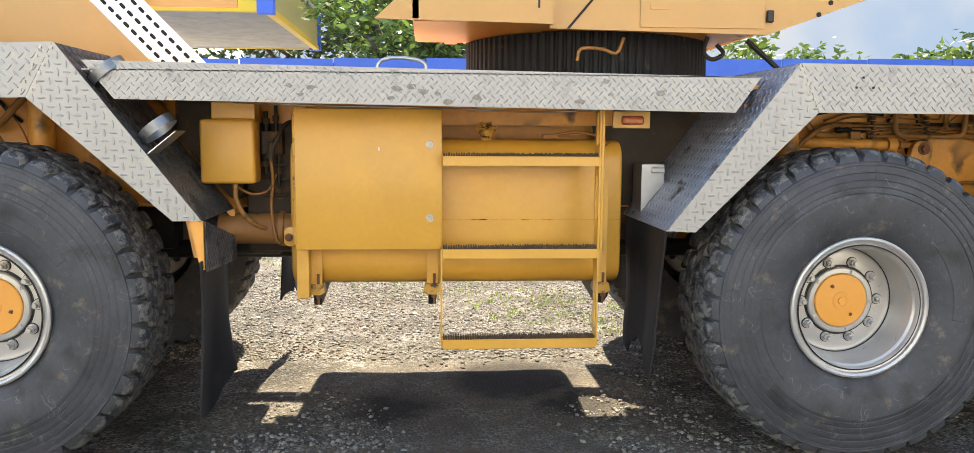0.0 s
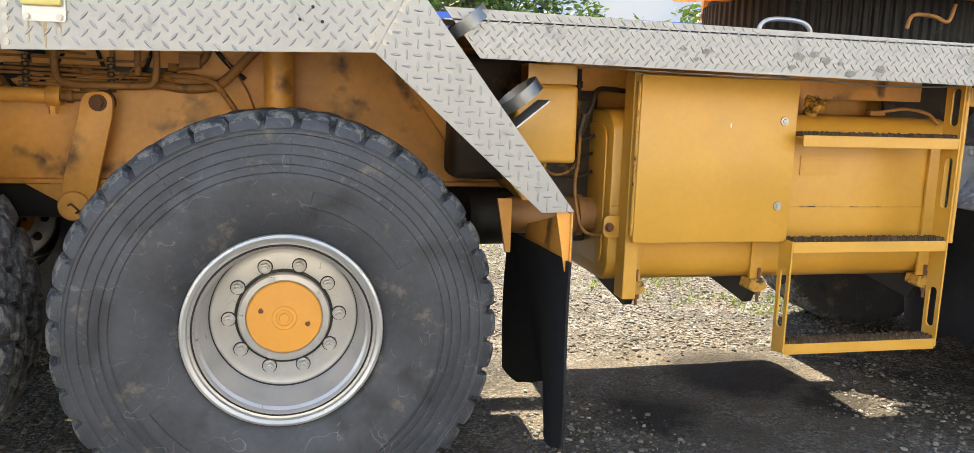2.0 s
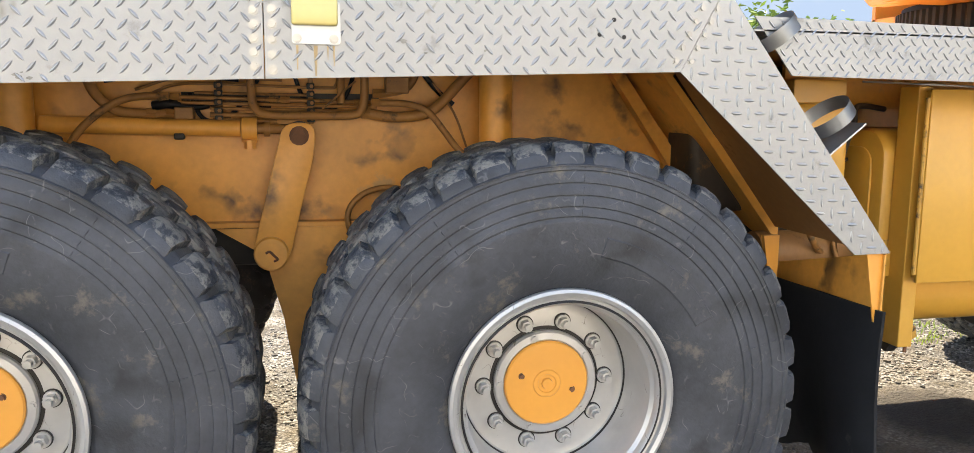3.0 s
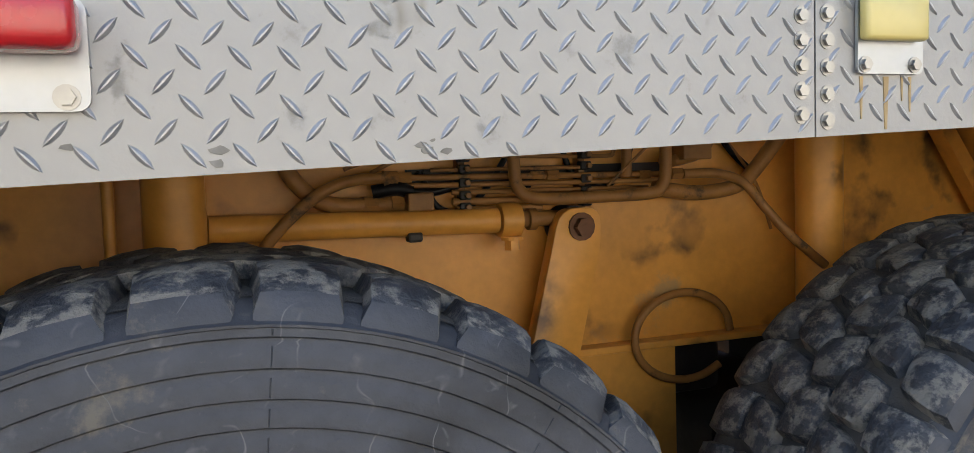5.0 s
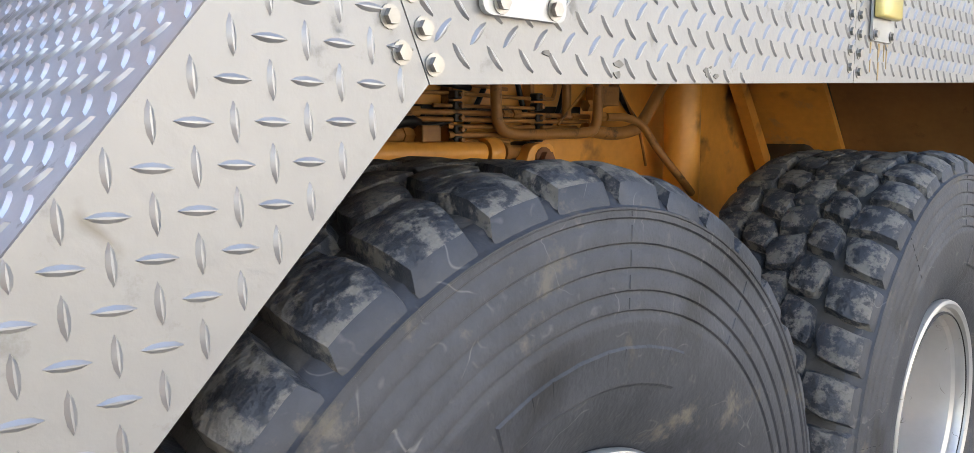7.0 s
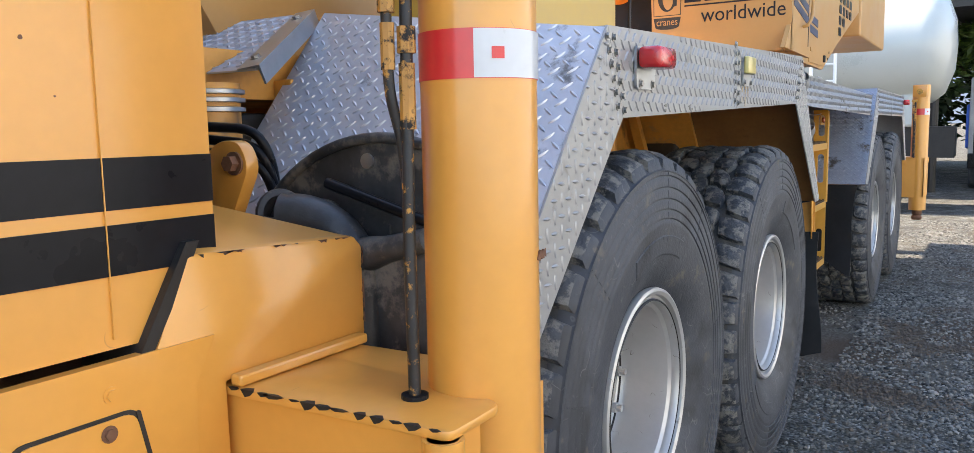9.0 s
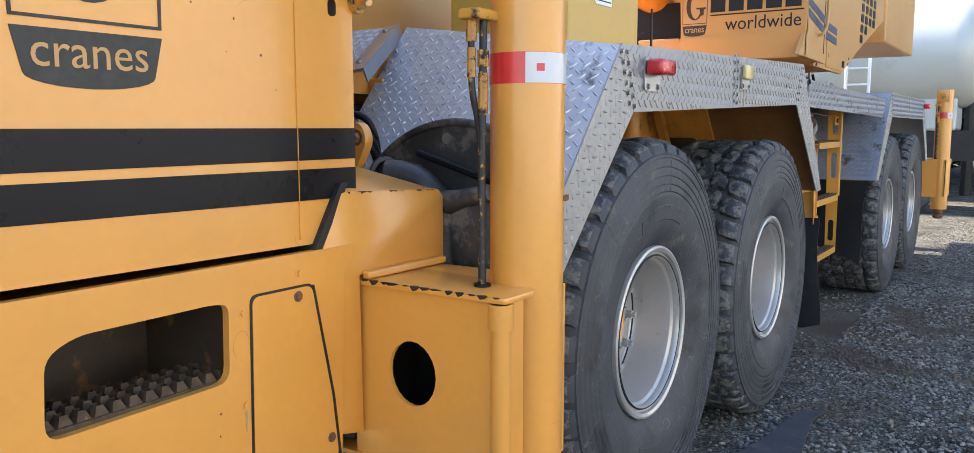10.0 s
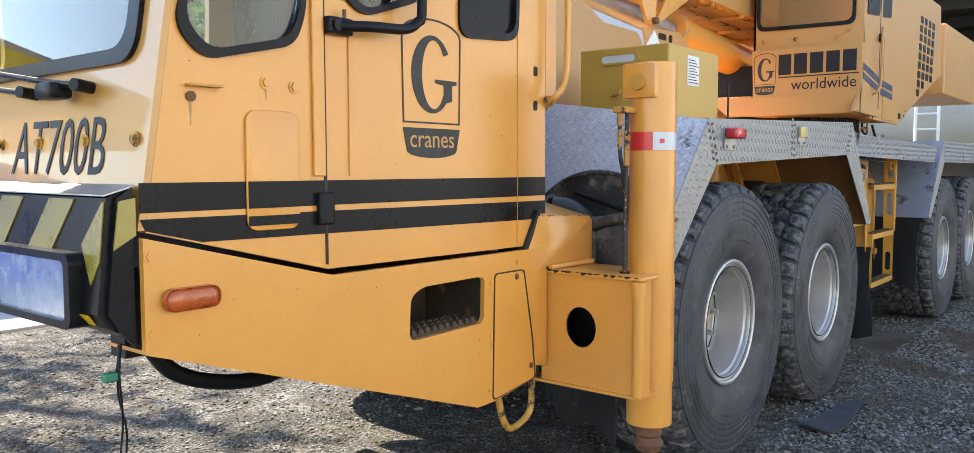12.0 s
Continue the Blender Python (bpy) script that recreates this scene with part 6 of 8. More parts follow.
part("cab_seat", box(bmesh.new(), -3.9, -3.4, 0.5, 1.0, 1.5, 2.0, 0.05), BLACK, carrier)
part("rear_pillar", prism(bmesh.new(), rounded([(-3.03, 1.88), (-2.955, 1.88), (-2.955, 2.6), (-3.03, 2.6)], 0.015), "y", CY - 0.002, CY + 0.05), PAINT, carrier)


def cab_front(poly_yz, d0, d1, holes=(), name="front_panel", material=PAINT, label=""):
    """A plate on the raked front: x grows with height."""
    bm = prism(bmesh.new(), poly_yz, "x", d0, d1, holes)
    for v in bm.verts:
        v.co.x += (v.co.z - 1.45) * 0.155
    return part(name, bm, material, carrier, label)


ws = rounded([(0.40, 1.90), (2.37, 1.90), (2.34, 2.75), (0.41, 2.75)], 0.09, 6)
front = cab_front([(CY, 1.445), (2.49, 1.445), (2.49, 2.95), (CY, 2.95)], -4.82, -4.80, [ws], "front_panel", FRONTPAINT, "glossy orange cab front panel reflecting the sky")
wsc = (1.385, 2.32)
ws_in = [((p[0] - wsc[0]) * 0.96 + wsc[0], (p[1] - wsc[1]) * 0.93 + wsc[1]) for p in ws]
ws_out = [((p[0] - wsc[0]) * 1.02 + wsc[0], (p[1] - wsc[1]) * 1.03 + wsc[1]) for p in ws]
cab_front(ws_out, -4.835, -4.80, [ws_in], "windscreen_rubber", BLACK)
cab_front(ws_in, -4.812, -4.806, (), "windscreen", PANE).visible_shadow = False
rim_f = lambda z: -4.822 + (z - 1.45) * 0.155
for y in (0.98, 0.62):
    part("wiper_spindle", cyl(bmesh.new(), (rim_f(1.83), y, 1.83), (rim_f(1.83) - 0.06, y - 0.02, 1.835), 0.018, n=12), BLACK, carrier, smooth=40)
    part("wiper_arm", tube(bmesh.new(), [(rim_f(1.83) - 0.05, y, 1.835), (rim_f(1.85) - 0.05, y + 0.18, 1.855), (rim_f(1.9) - 0.03, y + 0.6, 1.91)], 0.009, 8), BLACK, carrier, smooth=60)
part("wiper_motor", box(bmesh.new(), -4.85, -4.78, 0.69, 0.80, 1.80, 1.85, 0.015), BLACK, carrier, smooth=40)
bolts([(rim_f(1.68), y, 1.68) for y in (0.34, 0.62, 0.92, 1.2)], (-1, 0, 0), front, 0.014, 0.012, PAINT_WORN)
m = Matrix.Translation((rim_f(1.59) - 0.0005, 1.10, 1.585)) @ Matrix.Rotation(math.atan(0.155), 4, "Y") @ FRONT
text_part("lettering", "AT700B", INK, front, m, 0.165, 0.60, 0.002, label="dark model number lettering")

# bumper
bp = part("bumper", prism(bmesh.new(), [(-4.83, 1.165), (-4.890, 1.20), (-4.920, 1.24), (-4.890, 1.53), (-4.83, 1.555)], "y", CY + 0.02, 2.47), BLACK, crane, "black bumper with yellow hazard stripes")
part("bumper_end", prism(bmesh.new(), [(-4.83, 1.145), (-4.870, 1.19), (-4.900, 1.24), (-4.870, 1.53), (-4.83, 1.557)], "y", CY + 0.005, CY + 0.02), BLACK, bp)
part("bumper_ledge", prism(bmesh.new(), [(-4.82, 1.558), (-4.900, 1.535), (-4.900, 1.539), (-4.82, 1.563)], "y", CY + 0.01, 2.47), GALV, bp)
for i in range(8):
    y0 = 0.464 + 0.314 * i
    if i > 6:
        continue
    pts = [(y0 + 0.215, 1.26), (y0 + 0.365, 1.26), (y0 + 0.145, 1.525), (y0, 1.525)]
    bm = prism(bmesh.new(), pts, "x", -4.916, -4.911)
    for v in bm.verts:
        v.co.x += (v.co.z - 1.24) * 0.103 - 0.008
    part("hazard_stripe", bm, TAPE, bp, "dull olive-yellow tape stripe")
for i in range(5):
    y0 = 0.36 + 0.25 * i
    bm = prism(bmesh.new(), [(y0, 1.205), (y0 + 0.12, 1.205), (y0 + 0.10, 1.236), (y0 - 0.02, 1.236)], "x", -4.928, -4.923)
    for v in bm.verts:
        v.co.x += (1.236 - v.co.z) * 0.9
    part("hazard_stripe", bm, SIGNYELLOW, bp, "yellow tape stripe")
part("tape_flap", prism(bmesh.new(), [(-4.825, 1.53), (-4.868, 1.522), (-4.884, 1.40), (-4.825, 1.435)], "y", CY - 0.001, CY + 0.0048), TAPE, bp, "loose olive-yellow tape round the corner")
bm = prism(bmesh.new(), [(0.305, 1.518), (0.31, 1.522), (0.405, 1.41), (0.341, 1.312), (0.305, 1.37)], "x", -4.918, -4.914)
for v in bm.verts:
    v.co.x += (v.co.z - 1.24) * 0.103 - 0.006
part("tape_flap", bm, TAPE, bp)
for y0, wd in ((0.385, 0.535), (1.84, 0.535)):
    hl = part("headlamp", prism(bmesh.new(), rrect(y0, 1.195, y0 + wd, 1.390, 0.03), "x", -4.950, -4.860, [rrect(y0 + 0.03, 1.215, y0 + wd - 0.03, 1.370, 0.02)]), BLACK, bp, "rectangular headlamp in a black housing")
    part("lens", prism(bmesh.new(), rrect(y0 + 0.03, 1.215, y0 + wd - 0.03, 1.370, 0.02), "x", -4.938, -4.930), LAMP, hl, "frosted headlamp lens")
    part("reflector", prism(bmesh.new(), rrect(y0 + 0.03, 1.215, y0 + wd - 0.03, 1.370, 0.02), "x", -4.890, -4.886), GALV, hl)
part("cable", tube(bmesh.new(), [(-4.85, 0.33, 1.15), (-4.87, 0.30, 1.08), (-4.86, 0.31, 0.95), (-4.88, 0.30, 0.8), (-4.86, 0.31, 0.6), (-4.88, 0.30, 0.4), (-4.87, 0.33, 0.15), (-4.90, 0.30, 0.02)], 0.003, 5), BLACK, bp, smooth=60)
part("cable", tube(bmesh.new(), [(-4.85, 0.34, 1.15), (-4.85, 0.35, 1.02), (-4.84, 0.33, 0.9), (-4.86, 0.35, 0.7), (-4.84, 0.33, 0.5), (-4.86, 0.35, 0.3), (-4.85, 0.33, 0.1)], 0.003, 5), BLACK, bp, smooth=60)
part("plug", box(bmesh.new(), -4.905, -4.87, 0.30, 0.328, 1.065, 1.088, 0.005), mat("green_plug", (0.02, 0.18, 0.10), 0.5), bp, "green cable plug")
part("plug_lead", tube(bmesh.new(), [(-4.875, 0.315, 1.078), (-4.862, 0.325, 1.09), (-4.85, 0.33, 1.15)], 0.005, 6), BLACK, bp, smooth=60)
part("tow_cable", tube(bmesh.new(), [(-4.70, 0.5, 1.12), (-4.6, 0.5, 1.0), (-4.4, 0.52, 0.93), (-4.2, 0.55, 0.92), (-4.0, 0.6, 0.98)], 0.025, 10), BLACK, crane, smooth=60)
part("tow_cable", tube(bmesh.new(), [(-4.66, 0.55, 1.12), (-4.5, 0.6, 1.03), (-4.3, 0.6, 0.98), (-4.1, 0.65, 1.0)], 0.02, 10), BLACK, crane, smooth=60)

# skirt below the cab
opening = rounded([(-3.868, 1.004), (-3.462, 1.012), (-3.458, 1.185), (-3.50, 1.192), (-3.80, 1.188), (-3.86, 1.16)], 0.035)
skirt_poly = [(-4.82, 1.128), (-3.50, 0.688), (-3.40, 0.690), (-3.12, 0.73), (-3.10, 1.20), (-3.06, 1.272), (-4.205, 1.272), (-4.82, 1.428)]
skirt = part("lower_skirt", prism(bmesh.new(), skirt_poly, "y", CY - 0.022, CY - 0.002, [opening]), PAINT, crane, "smooth orange skirt panel below the cab")
part("skirt_ledge", prism(bmesh.new(), [(-4.80, CY - 0.002), (-3.06, CY - 0.002), (-3.06, CY + 0.3), (-4.80, CY + 0.3)], "z", 1.235, 1.24), RUST, skirt)
part("skirt_underside", prism(bmesh.new(), [(-4.82, 1.128), (-3.50, 0.688), (-3.12, 0.73), (-3.12, 0.74), (-3.5, 0.698), (-4.82, 1.138)], "y", CY - 0.002, 0.45), PAINT, skirt)
# recess shade put into the colour of the well's faces
part("step_well", box(bmesh.new(), -3.90, -3.43, CY + 0.30, CY + 0.32, 0.95, 1.25), SHADE_STAIN, skirt)
part("step_well_side", box(bmesh.new(), -3.45, -3.43, CY, CY + 0.3, 0.95, 1.25), SHADE_STAIN, skirt)
part("step_well_side", box(bmesh.new(), -3.90, -3.88, CY, CY + 0.3, 0.95, 1.25), SHADE_STAIN, skirt)
bm = bmesh.new()
box(bm, -3.88, -3.45, CY, CY + 0.14, 1.0, 1.015)
for i in range(12):
    for j in range(3):
        x, y = -3.865 + 0.036 * i, CY + 0.005 + 0.045 * j
        vs = [bm.verts.new((x + a, y + b, 1.014)) for a, b in ((0, 0), (0.03, 0), (0.03, 0.035), (0, 0.035))]
        top = [bm.verts.new((x + a, y + b, 1.034)) for a, b in ((0.008, 0.008), (0.022, 0.008), (0.022, 0.027), (0.008, 0.027))]
        for q in range(4):
            bm.faces.new((vs[q], vs[(q + 1) % 4], top[(q + 1) % 4], top[q]))
part("cab_step", bm, CAKED, skirt, "serrated worn step in the opening")
part("engine_block", box(bmesh.new(), -4.2, -3.2, 0.75, 2.0, 1.0, 1.4, 0.05), DARK, crane)
acc = part("access_panel", prism(bmesh.new(), rounded([(-3.405, 0.70), (-3.135, 0.735), (-3.155, 0.90), (-3.215, 1.19), (-3.395, 1.19)], 0.02), "y", CY - 0.026, CY - 0.0225), PAINT, skirt, "hinged access panel")
part("panel_gap", prism(bmesh.new(), rounded([(-3.411, 0.694), (-3.129, 0.730), (-3.149, 0.90), (-3.209, 1.196), (-3.401, 1.196)], 0.022), "y", CY - 0.0242, CY - 0.0222), DARK, acc)
part("panel_edge", prism(bmesh.new(), [(-3.155, 0.90), (-3.135, 0.735), (-3.127, 0.735), (-3.147, 0.90), (-3.208, 1.19), (-3.215, 1.19)], "y", CY - 0.0275, CY - 0.022), DARK, acc)
bolts([(-3.26, CY - 0.026, 1.17), (-3.16, CY - 0.026, 0.79)], (0, -1, 0), acc, 0.009, 0.006, RUST)
bolts([(-3.42, CY - 0.022, 1.16), (-3.42, CY - 0.022, 0.95), (-3.425, CY - 0.022, 0.74), (-3.25, CY - 0.022, 1.225)], (0, -1, 0), skirt, 0.009, 0.005, PAINT)
bolts([(-4.80, CY - 0.022, 1.38), (-4.80, CY - 0.022, 1.18)], (0, -1, 0), skirt, 0.014, 0.006, PAINT)
part("step_handle", tube(bmesh.new(), [(-3.36, CY - 0.01, 0.70), (-3.33, CY - 0.012, 0.60), (-3.28, CY - 0.012, 0.55), (-3.18, CY - 0.012, 0.57), (-3.14, CY - 0.012, 0.62), (-3.135, CY - 0.01, 0.74)], 0.014, 10), PAINT_WORN, skirt, "bent yellow pull handle, paint chipped", smooth=60)
part("marker_lamp", box(bmesh.new(), -4.775, -4.615, CY - 0.052, CY - 0.022, 1.232, 1.292, 0.025, 4), AMBER, skirt, "cracked amber side lamp", smooth=50)

# stripes and lettering
for z0, z1 in ((1.49, 1.567), (1.405, 1.468)):
    pts = [(-4.815, z0), (-3.03, z0), (-3.03, z1), (-4.815, z1)]
    if z0 < 1.45:
        pts = [(-4.80, 1.443), (-4.64, 1.405), (-3.03, 1.392), (-3.03, z1), (-4.815, z1 + 0.006)]
    part("black_stripe", prism(bmesh.new(), pts, "y", CY - 0.0025, CY), BLACK, carrier, "glossy black stripe, dented")
part("door_edge", prism(bmesh.new(), [(-4.214, 1.305), (-4.204, 1.303), (-4.212, 2.9), (-4.222, 2.9)], "y", CY - 0.003, CY), DARK, carrier)
part("door_fold", prism(bmesh.new(), [(-4.26, 1.58), (-4.215, 1.58), (-4.222, 2.9), (-4.268, 2.9)], "y", CY - 0.012, CY, bev=0.004), PAINT, carrier)
part("door_fold", prism(bmesh.new(), [(-4.115, 1.58), (-4.105, 1.58), (-4.105, 2.05), (-4.115, 2.05)], "y", CY - 0.006, CY, bev=0.002), PAINT, carrier)
part("door_edge", prism(bmesh.new(), [(-3.227, 1.30), (-3.2255, 1.30), (-3.2255, 2.9), (-3.227, 2.9)], "y", CY - 0.0045, CY), PAINT, carrier)
rng = random.Random(77)
for i in range(22):
    if i < 12:
        x, z, y = rng.uniform(-4.7, -3.1), rng.uniform(1.60, 2.0), CY - 0.0008
    else:
        x = rng.uniform(-4.7, -3.2)
        z, y = rng.uniform(1.15, 1.25) if x < -4 else rng.uniform(0.8, 0.98), CY - 0.0228
    r = rng.uniform(0.0012, 0.0032)
    part("rust_spot", prism(bmesh.new(), [(x + r * rng.uniform(0.6, 1.3) * math.cos(1.047 * k), z + r * rng.uniform(0.6, 1.5) * math.sin(1.047 * k)) for k in range(6)], "y", y, y + 0.0009), RUST, carrier if i < 12 else skirt)
for x, z, h in ((-4.665, 1.78, 0.06), (-4.425, 1.835, 0.035), (-3.42, 0.935, 0.05)):
    part("rust_streak", prism(bmesh.new(), [(x - 0.004, z), (x + 0.004, z), (x + 0.001, z - h), (x - 0.001, z - h)], "y", (CY - 0.001) if z > 1.3 else CY - 0.0229, CY if z > 1.3 else CY - 0.0219), STREAK, carrier if z > 1.3 else skirt)
part("door_hinge", box(bmesh.new(), -4.25, -4.19, CY - 0.022, CY - 0.002, 1.43, 1.53, 0.006), BLACK, carrier)
hatch = part("side_hatch", prism(bmesh.new(), rrect(-4.50, 1.425, -4.315, 1.77, 0.035), "y", CY - 0.010, CY - 0.0005, bev=0.004), PAINT, carrier, "raised hatch cover on the cab side", smooth=30)
for z0, z1 in ((1.49, 1.567), (1.44, 1.468)):
    part("black_stripe", prism(bmesh.new(), [(-4.497, z0), (-4.318, z0), (-4.318, z1), (-4.497, z1)], "y", CY - 0.0125, CY - 0.010), BLACK, hatch)
bolts([(-4.425, CY - 0.001, 1.87 - 0.02), (-4.325, CY - 0.001, 1.845)], (0, -1, 0), carrier, 0.014, 0.01, PAINT)
part("rain_lip", box(bmesh.new(), -4.68, -4.58, CY - 0.03, CY, 1.822, 1.828), PAINT_WORN, carrier)
part("keyhole", cyl(bmesh.new(), (-4.665, CY - 0.008, 1.795), (-4.665, CY, 1.795), 0.014, n=14), RUST, carrier)
mir = part("mirror_arm", tube(bmesh.new(), [(-4.17, CY - 0.03, 2.04), (-4.08, CY - 0.08, 2.044), (-3.94, CY - 0.08, 2.055), (-3.88, CY - 0.08, 2.085), (-3.857, CY - 0.08, 2.14), (-3.857, CY - 0.08, 2.5)], 0.017, 12), BLACK, carrier, "black tubular mirror arm", smooth=60)
part("mirror_bracket", box(bmesh.new(), -4.216, -4.116, CY - 0.035, CY, 2.015, 2.068, 0.008), BLACK, mir)
part("bracket_pin", cyl(bmesh.new(), (-4.145, CY - 0.022, 2.06), (-4.145, CY - 0.022, 2.095), 0.006, n=8), RUST, mir)
part("bracket_boss", cyl(bmesh.new(), (-4.185, CY - 0.043, 2.042), (-4.185, CY - 0.034, 2.042), 0.017, n=18), BLACK, mir, smooth=40)
part("mirror", box(bmesh.new(), -4.0, -3.80, CY - 0.14, CY - 0.09, 2.35, 2.75, 0.03), BLACK, mir)
part("grab_rail", tube(bmesh.new(), [(-3.02, CY - 0.01, 1.88), (-3.04, CY - 0.06, 1.90), (-2.99, CY - 0.07, 1.96), (-2.97, CY - 0.07, 2.1), (-2.97, CY - 0.07, 2.6)], 0.014, 10), PAINT, carrier, smooth=60)
part("rail_foot", cyl(bmesh.new(), (-3.02, CY - 0.015, 1.88), (-3.02, CY, 1.88), 0.026, n=14), PAINT_WORN, carrier)
for z in (1.86, 2.0):
    part("latch_hole", prism(bmesh.new(), rrect(-3.115, z - 0.02, -3.09, z + 0.02, 0.01), "y", CY - 0.003, CY), BLACK, carrier)


def badge(at, scale, m_side, parent, wide=1.0):
    """A shield badge: an outlined upper field with an open ring, and a dark lower field with a word."""
    T = Matrix.Translation(at) @ m_side @ Matrix.Diagonal((scale * wide, scale, scale, 1))

    def flat(poly, holes, material, name, h=0.0016):
        bm = prism(bmesh.new(), poly, "z", 0.0002 / scale, h / scale, holes)
        for v in bm.verts:
            v.co = T @ v.co
        return part(name, bm, material, parent)

    upper = [(0.02, 0.42), (0.98, 0.42), (1.0, 1.6)] + [(0.5 + 0.5 * math.cos(radians(a)), 1.6 + 0.22 * math.sin(radians(a))) for a in range(15, 180, 15)] + [(0.0, 1.6)]
    mid = (0.5, 1.1)
    flat(upper, [[((x - mid[0]) * 0.955 + mid[0], (y - mid[1]) * 0.965 + mid[1]) for x, y in upper]], INKGREY, "badge_outline")
    lower = [(0.02, 0.36), (0.08, 0.06)] + [(0.5 - 0.42 * math.cos(radians(a)), 0.06 - 0.10 * math.sin(radians(a))) for a in range(15, 180, 15)] + [(0.92, 0.06), (0.98, 0.36)]
    low = flat(lower, [], INKGREY, "badge_field")
    ring_o = [(0.5 + 0.34 * math.cos(radians(a)), 1.08 + 0.52 * math.sin(radians(a))) for a in range(35, 335, 10)]
    ring_i = [(0.53 + 0.20 * math.cos(radians(a)), 1.08 + 0.46 * math.sin(radians(a))) for a in range(325, 30, -10)]
    flat(ring_o + ring_i, [], INKGREY, "badge_ring")
    flat([(0.55, 1.02), (0.92, 1.02), (0.92, 0.97), (0.84, 0.95), (0.84, 0.74), (0.70, 0.70), (0.70, 0.95), (0.55, 0.97)], [], INKGREY, "badge_ring", 0.0024)
    text_part("lettering", "cranes", PAINT_PALE, parent, T @ Matrix.Translation((0.13, 0.10, 0.0022 / scale)), 0.16, 0.74, 0.001 / scale, label="the word cranes in yellow")


badge((-3.878, CY - 0.0005, 1.650), 0.262, SIDE, carrier, 1.17)

# ---- on the front deck: hose locker ----
hb = part("deck_locker", box(bmesh.new(), -1.68, -1.01, 0.40, 0.975, 1.86, 2.295, 0.008), MUSTARD, crane, "mustard steel deck locker with a grip hole")
# pale plate painted for the bright view through the hole
part("grip_hole", prism(bmesh.new(), rrect(0.60, 2.205, 0.83, 2.255, 0.024), "x", -1.686, -1.679), WALLPAINT, hb)
part("grip_rim", prism(bmesh.new(), rrect(0.58, 2.195, 0.85, 2.265, 0.033), "x", -1.688, -1.680, [rrect(0.605, 2.21, 0.825, 2.25, 0.02)]), MUSTARD, hb)
part("locker_latch", tube(bmesh.new(), [(-1.69, 0.70, 2.06), (-1.70, 0.70, 2.03), (-1.70, 0.74, 2.02), (-1.69, 0.76, 2.02)], 0.008, 8), PAINT_WORN, hb, smooth=60)
nt = part("warning_label", prism(bmesh.new(), [(-1.45, 2.08), (-1.30, 2.08), (-1.30, 2.25), (-1.45, 2.25)], "y", 0.395, 0.3995), WHITE, hb, "white warning label with small print")
for i in range(9):
    part("text_bar", box(bmesh.new(), -1.44, -1.31 - 0.02 * (i % 3), 0.3935, 0.395, 2.094 + 0.016 * i, 2.099 + 0.016 * i), INKGREY, nt)
part("deck_hose", tube(bmesh.new(), [(-1.0, 0.55, 1.95), (-0.93, 0.53, 2.02), (-0.88, 0.5, 1.97), (-0.86, 0.5, 1.87)], 0.012, 8), BLACK, crane, smooth=60)
part("antenna", tube(bmesh.new(), [(-0.62, 0.5, 1.86), (-0.62, 0.5, 2.16)], 0.007, 6, 0), DARK, crane, smooth=60)
part("frame_top", box(bmesh.new(), -3.0, 6.9, 1.06, FAR - 1.06, 1.70, 1.84), PAINT_OLD, crane)
part("front_cross", box(bmesh.new(), -2.3, -2.0, 1.07, 1.9, 1.2, 1.66, 0.02), DARK, crane)

# ---- turntable and upper works ----
bm = bmesh.new()
n = 96
rim_pts = []
for i in range(n):
    for k, r in ((0.0, 0.708), (0.2, 0.722), (0.6, 0.722), (0.8, 0.708)):
        a = 2 * math.pi * (i + k) / n
        rim_pts.append((2.97 + r * math.cos(a), 1.38 + r * math.sin(a)))
vs = [[bm.verts.new((x, y, z)) for z in (1.84, 2.09)] for x, y in rim_pts]
for i in range(len(vs)):
    p, q = vs[i - 1], vs[i]
    bm.faces.new((p[0], q[0], q[1], p[1]))
bm.faces.new([p[1] for p in vs])
bm.faces.new([p[0] for p in reversed(vs)])
part("slewing_ring", bm, FLAP, crane, "dark greasy slewing ring with gear teeth")
part("ring_core", cyl(bmesh.new(), (2.97, 1.38, 1.78), (2.97, 1.38, 2.12), 0.695, n=64), FLAP, crane, smooth=40)
part("ring_hose", tube(bmesh.new(), [(2.78, 0.58, 1.93), (2.80, 0.57, 1.99), (2.90, 0.56, 1.99), (2.98, 0.56, 1.97), (3.02, 0.57, 2.05)], 0.009, 8), HOSE, crane, smooth=60)

upper = part("upper_body", prism(bmesh.new(), [(2.62, 2.075), (3.73, 2.06), (4.45, 2.32), (5.9, 2.78), (5.72, 3.6), (2.62, 3.6)], "y", 0.45, 0.48), PAINT_PALE, crane, "faded orange superstructure side panel")
part("body_floor", prism(bmesh.new(), [(2.62, 2.10), (3.73, 2.085), (4.45, 2.33), (5.9, 2.80), (5.9, 2.83), (4.45, 2.36), (3.73, 2.115), (2.62, 2.13)], "y", 0.48, 2.3), PAINT_OLD, upper)
part("body_far", prism(bmesh.new(), [(2.62, 2.075), (3.73, 2.06), (5.9, 2.78), (5.72, 3.6), (2.62, 3.6)], "y", 2.28, 2.31), PAINT_PALE, upper)
